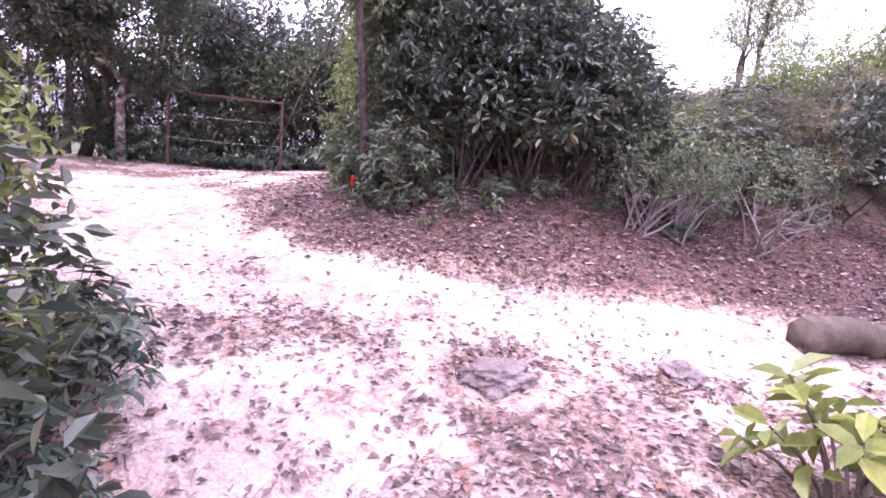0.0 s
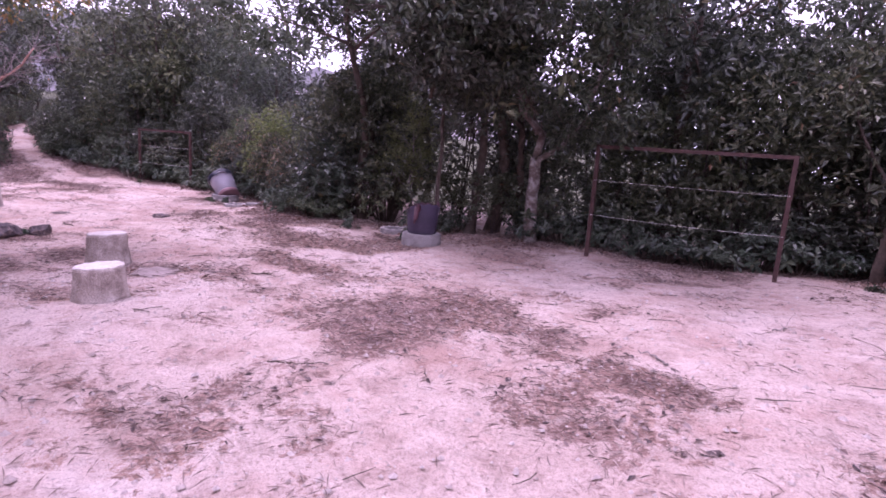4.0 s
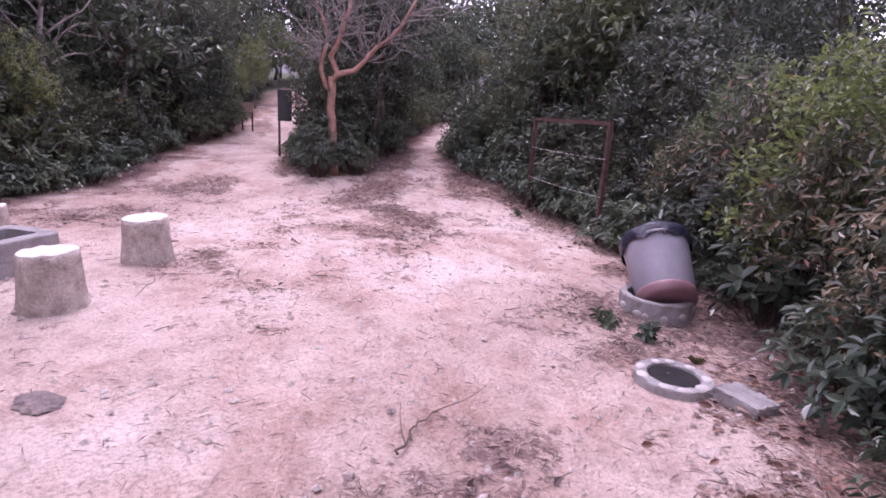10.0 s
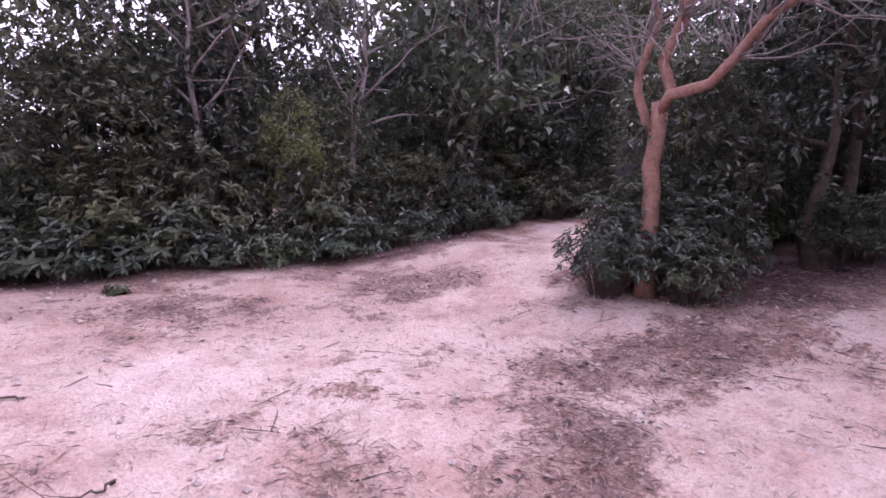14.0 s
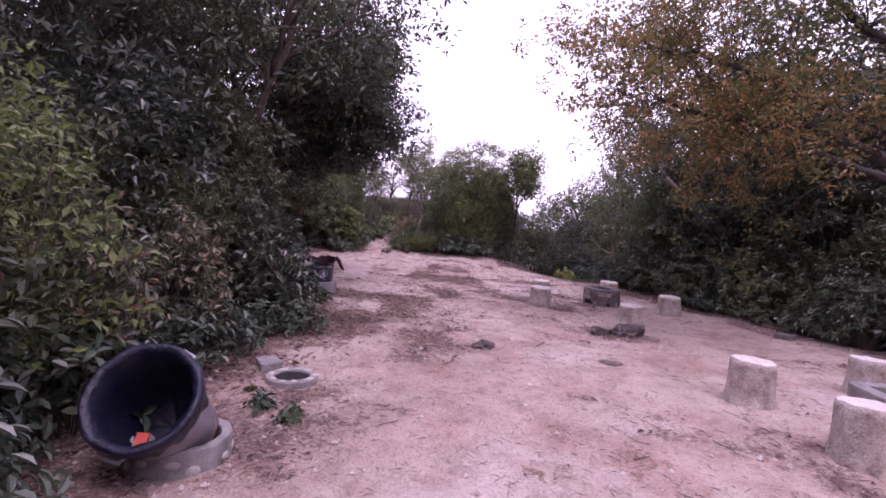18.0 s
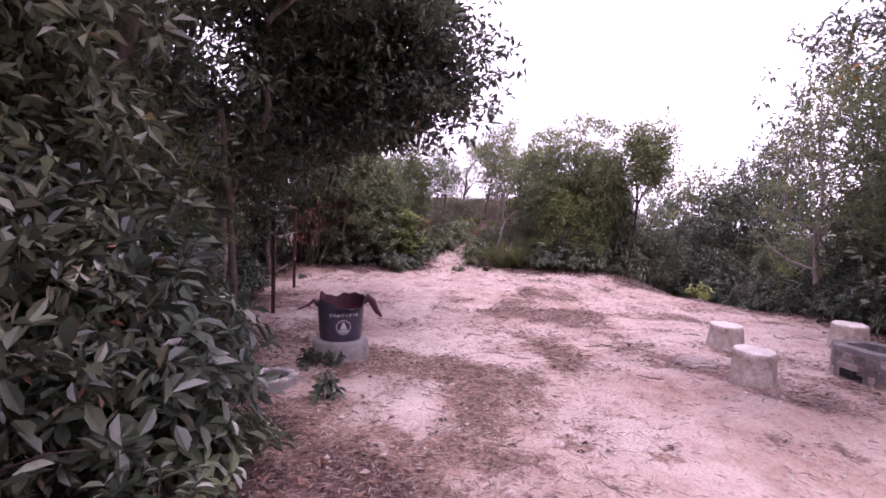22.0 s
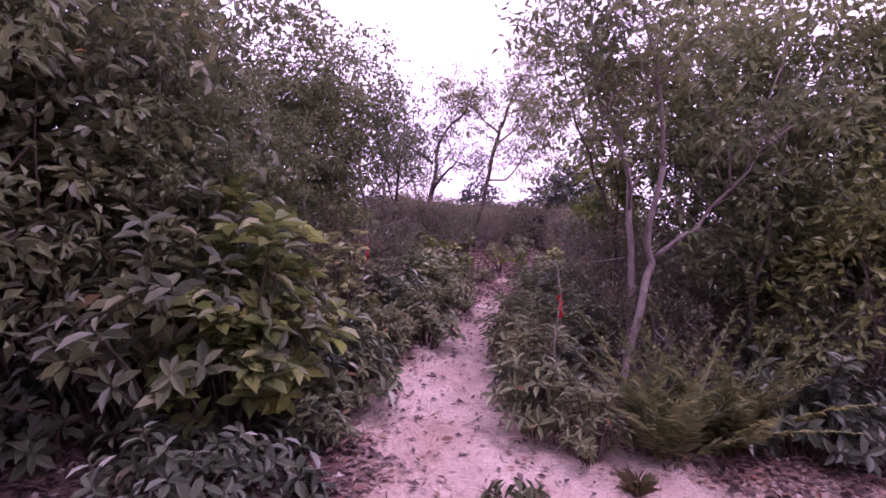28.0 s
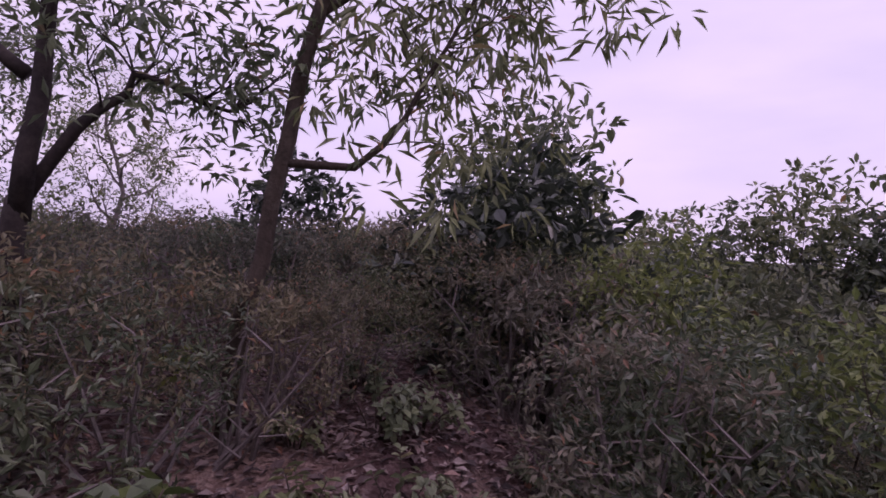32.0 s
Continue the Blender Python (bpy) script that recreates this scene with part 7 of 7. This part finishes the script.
for k, (x, y, s) in enumerate([(-1.15, 3.95, 0.85), (-0.65, 3.85, 0.9), (-0.1, 3.9, 0.95), (0.45, 3.9, 0.9), (0.95, 4.05, 0.8), (-0.4, 4.3, 1.1), (0.2, 4.3, 1.1)]):
    plant(MID[0], x, y, 131 * k, s)
# the hilltop's skyline and the plants underfoot at the end of the trail
for k, (x, y, top) in enumerate([(5.9, 4.6, 4.9), (6.5, 4.0, 4.35), (5.4, 5.0, 4.1), (6.9, 3.3, 3.8)]):
    plant(TALL_EAST[k % 2], x, y, 71 * k, (top - lz(x, y)) / 3.4)
for k, (x, y, top) in enumerate([(9.2, -2.2, 4.8), (8.3, -2.8, 4.6), (7.4, -3.4, 4.75), (6.6, -4.0, 4.7), (10.2, -1.6, 4.5), (5.8, -4.6, 4.6)]):
    plant(TALL_EAST[k % 2], x, y, 71 * k, (top - lz(x, y)) / 3.4)
PALE = make_broadleaf(111, 0.62, 0.34, 24, 0.12, 0.062, LEAF_PALE, "low_plant", "low plant with large pale rounded leaves beside the trail", 6)
for k, (x, y, s) in enumerate([(1.0, 7.95, 1.0), (1.35, 7.8, 0.9), (1.65, 7.9, 1.0), (1.2, 8.2, 1.1), (0.75, 8.15, 1.0), (1.9, 8.2, 1.0), (1.05, 6.6, 0.8), (1.35, 6.4, 0.9), (1.6, 6.15, 0.9), (0.75, 6.75, 0.75), (1.9, 6.35, 0.7), (2.3, 6.3, 0.6)]):
    plant(PALE, x, y, 83 * k, s)
FERN_WIDE = fern_clump(5, 30, 0.85, "fern", "spreading green fern clump in the hilltop scrub", LEAF_FERN, 0.06, 0.75)
for k, (x, y, s) in enumerate([(2.3, 5.7, 0.7), (2.7, 5.55, 0.75), (3.05, 5.35, 0.7), (2.5, 5.2, 0.7)]):
    plant(FERN_WIDE, x, y, 70 * k, s)
SPRIG = make_broadleaf(115, 0.5, 0.2, 5, 0.085, 0.048, LEAF_FRESH, "sapling", "thin-stemmed sapling with a few fresh rounded leaves", 5)
for k, (x, y, s) in enumerate([(3.3, 8.05, 1.5), (3.1, 7.3, 0.85), (2.2, 6.68, 0.8), (2.5, 6.85, 0.7), (2.6, 5.95, 0.9), (2.7, 7.6, 0.8), (2.65, 7.9, 0.9), (2.1, 7.5, 0.8), (4.2, 7.2, 0.7), (2.15, 6.1, 0.75)]):
    plant(SPRIG, x, y, 61 * k, s)
# shoots and small shrubs at the foot of the bank
SHOOT = make_broadleaf(116, 0.3, 0.2, 8, 0.085, 0.034, LEAF_MID, "low_plant", "small leafy shoots in the litter at the foot of the bank", 5)
for k, (x, y, s) in enumerate([(-1.62, 3.25, 1.0), (-1.42, 3.3, 1.2), (-1.5, 3.45, 1.3), (-1.85, 3.45, 0.8), (-1.95, 3.7, 1.0), (-2.05, 4.0, 1.0), (-1.9, 3.95, 1.2), (-1.3, 3.2, 1.0), (-1.15, 3.35, 1.1), (-0.8, 3.2, 0.9), (-0.45, 3.3, 1.0), (-1.7, 3.1, 0.6), (-2.0, 4.4, 1.1), (-1.0, 3.0, 0.6), (-2.1, 4.9, 1.0)]):
    plant(SHOOT, x, y, 67 * k, s)
# shrubs close by the start and along the hillside trail
for k, (x, y, s) in enumerate([(-2.4, 0.3, 0.7), (-2.6, 0.6, 0.7), (-2.2, -0.3, 0.75), (-2.02, -0.85, 0.6), (-1.35, 9.05, 1.0), (-0.9, 8.85, 0.9), (-2.3, 9.45, 0.8), (-0.6, 6.95, 0.9), (-1.3, 7.35, 1.0), (0.2, 8.5, 0.9), (0.55, 6.65, 0.8), (-2.7, 9.5, 1.0)]):
    plant(LOW[k % 3], x, y, 61 * k, s)
for k, (x, y, s) in enumerate([(-2.4, -0.75, 0.95), (-2.6, -0.1, 0.9), (-1.9, 9.75, 1.0), (-1.0, 9.75, 1.0), (0.3, 9.3, 0.8), (-14.2, 0.55, 0.95), (-13.6, 0.6, 0.9), (-13.3, 0.9, 0.7)]):
    plant(MID_EAST[k % 3] if 1 < k < 5 else MID[k % SPARE], x, y, 83 * k, s)


# ---- dead leaves, gravel and twigs: uncountable ----
def scatter_litter():
    rng = np.random.default_rng(31)
    x, y = rng.uniform(-27, 6, 700000), rng.uniform(-3.5, 13, 700000)
    dens = litter(x, y)
    reach = away(x, y, WALKED)
    keep = (reach < 5.5) & (rng.uniform(0, 1, len(x)) < (0.05 + 0.05 * smooth01(x, -4.5, -3) + (0.75 + 0.25 * smooth01(x, -3.5, -2)) * smooth01(dens, 0.22, 0.6)) * np.where(reach < 3, 1, 0.55))
    x, y = x[keep], y[keep]
    n = len(x)
    a = rng.uniform(0, 6.28, n)
    c = np.stack([x, y, land(x, y) + rng.uniform(0.004, 0.026, n)], 1)
    d = np.stack([np.cos(a), np.sin(a), rng.normal(0.05, 0.2, n)], 1)
    leafy = (rng.uniform(0, 1, n) < 0.10 + 0.76 * smooth01(x, -5, -1.5)) & ((dens[keep] > 0.35) | (x > -3))
    ln = np.where(leafy, rng.uniform(0.025, 0.075, n), rng.uniform(0.04, 0.12, n))
    nrm = np.array([0, 0, 1.0]) + rng.normal(0, 0.4, (n, 3))
    wide = np.where(leafy, ln * rng.uniform(0.35, 0.6, n), rng.uniform(0.004, 0.008, n))
    for name, mat, pick, label in (("leaf_litter", LEAF_DRY, leafy, "dry brown leaves strewn on the ground"), ("straw", LEAF_STRAW, ~leafy, "dry brown straw lying in drifts on the sand")):
        v, f = leaf_arrays(c[pick], d[pick], nrm[pick], ln[pick], wide[pick], False, 0.1)
        tagged(new(name, mesh_of(name, v, f, mat)), label, "leaves" if mat is LEAF_DRY else "straw", kind="stuff")


scatter_litter()


def scatter_fallen():
    """Larger rust-coloured leaves gathered along the edges."""
    rng = np.random.default_rng(35)
    x, y = rng.uniform(-24, 3, 60000), rng.uniform(-2, 13, 60000)
    edge = np.minimum.reduce([away(x, y, e) for e in (NORTH, SOUTH, EAST_N, EAST_S, BANK)])
    keep = (away(x, y, WALKED) < 6) & (rng.uniform(0, 1, len(x)) < 0.95 * (1 - smooth01(edge, 0.2, 1.3)) * smooth01(cloudy(x, y, 0.7, 50), -0.15, 0.12))
    x, y = x[keep], y[keep]
    n = len(x)
    a = rng.uniform(0, 6.28, n)
    c = np.stack([x, y, land(x, y) + rng.uniform(0.012, 0.035, n)], 1)
    d = np.stack([np.cos(a), np.sin(a), rng.normal(0.05, 0.25, n)], 1)
    ln = rng.uniform(0.04, 0.09, n)
    v, f = leaf_arrays(c, d, np.array([0, 0, 1.0]) + rng.normal(0, 0.4, (n, 3)), ln, ln * rng.uniform(0.35, 0.55, n), True, 0.1)
    tagged(new("fallen_leaves", mesh_of("fallen_leaves", v, f, LEAF_RUST)), "rust-brown fallen leaves gathered along the clearing edge", "leaves", kind="stuff")


scatter_fallen()


def scatter_gravel():
    rng = np.random.default_rng(32)
    n = 15000
    x, y = rng.uniform(-24, -2, n), rng.uniform(0.5, 12, n)
    ok = np.array([poly_in(a, b, OPEN) for a, b in zip(x, y)])
    x, y = x[ok], y[ok]
    n = len(x)
    s = 0.007 + 0.022 * rng.uniform(0, 1, n) ** 4
    base = np.array([(1, 0, 0), (0.3, 0.95, 0), (-0.8, 0.6, 0), (-0.8, -0.6, 0), (0.3, -0.95, 0), (0.1, 0.1, 0.8)])
    v = base[None] * s[:, None, None] * rng.uniform(0.7, 1.3, (n, 6, 3)) + np.stack([x, y, land(x, y) + 0.002], 1)[:, None]
    f = np.array([[0, 1, 5], [1, 2, 5], [2, 3, 5], [3, 4, 5], [4, 0, 5]])
    tagged(new("gravel", mesh_of("gravel", v.reshape(-1, 3), (f[None] + 6 * np.arange(n)[:, None, None]).reshape(-1, 3), GRAVEL)), "small grey-pink pebbles scattered on the sand", "gravel", kind="stuff")


scatter_gravel()


def scatter_twigs():
    rng = np.random.default_rng(33)
    runs = []
    while len(runs) < 620:
        x, y = rng.uniform(-24, 4), rng.uniform(-2, 12)
        if rng.uniform() < float(litter(x, y)) + 0.06 and away(x, y, WALKED) < 4:
            a, ln = rng.uniform(0, 6.28), rng.uniform(0.06, 0.28)
            p = bend(rng, (x, y, lz(x, y) + 0.012), (math.cos(a), math.sin(a), 0), ln, 3, 0.15)
            p[:, 2] = land(p[:, 0], p[:, 1]) + 0.012
            runs.append((p, [0.004, 0.0035, 0.003, 0.0015]))
    v, f = tubes(runs, 4)
    tagged(new("twigs", mesh_of("twigs", v, f, BARK)), "thin dry twigs scattered on the ground", "twigs", kind="stuff")


scatter_twigs()
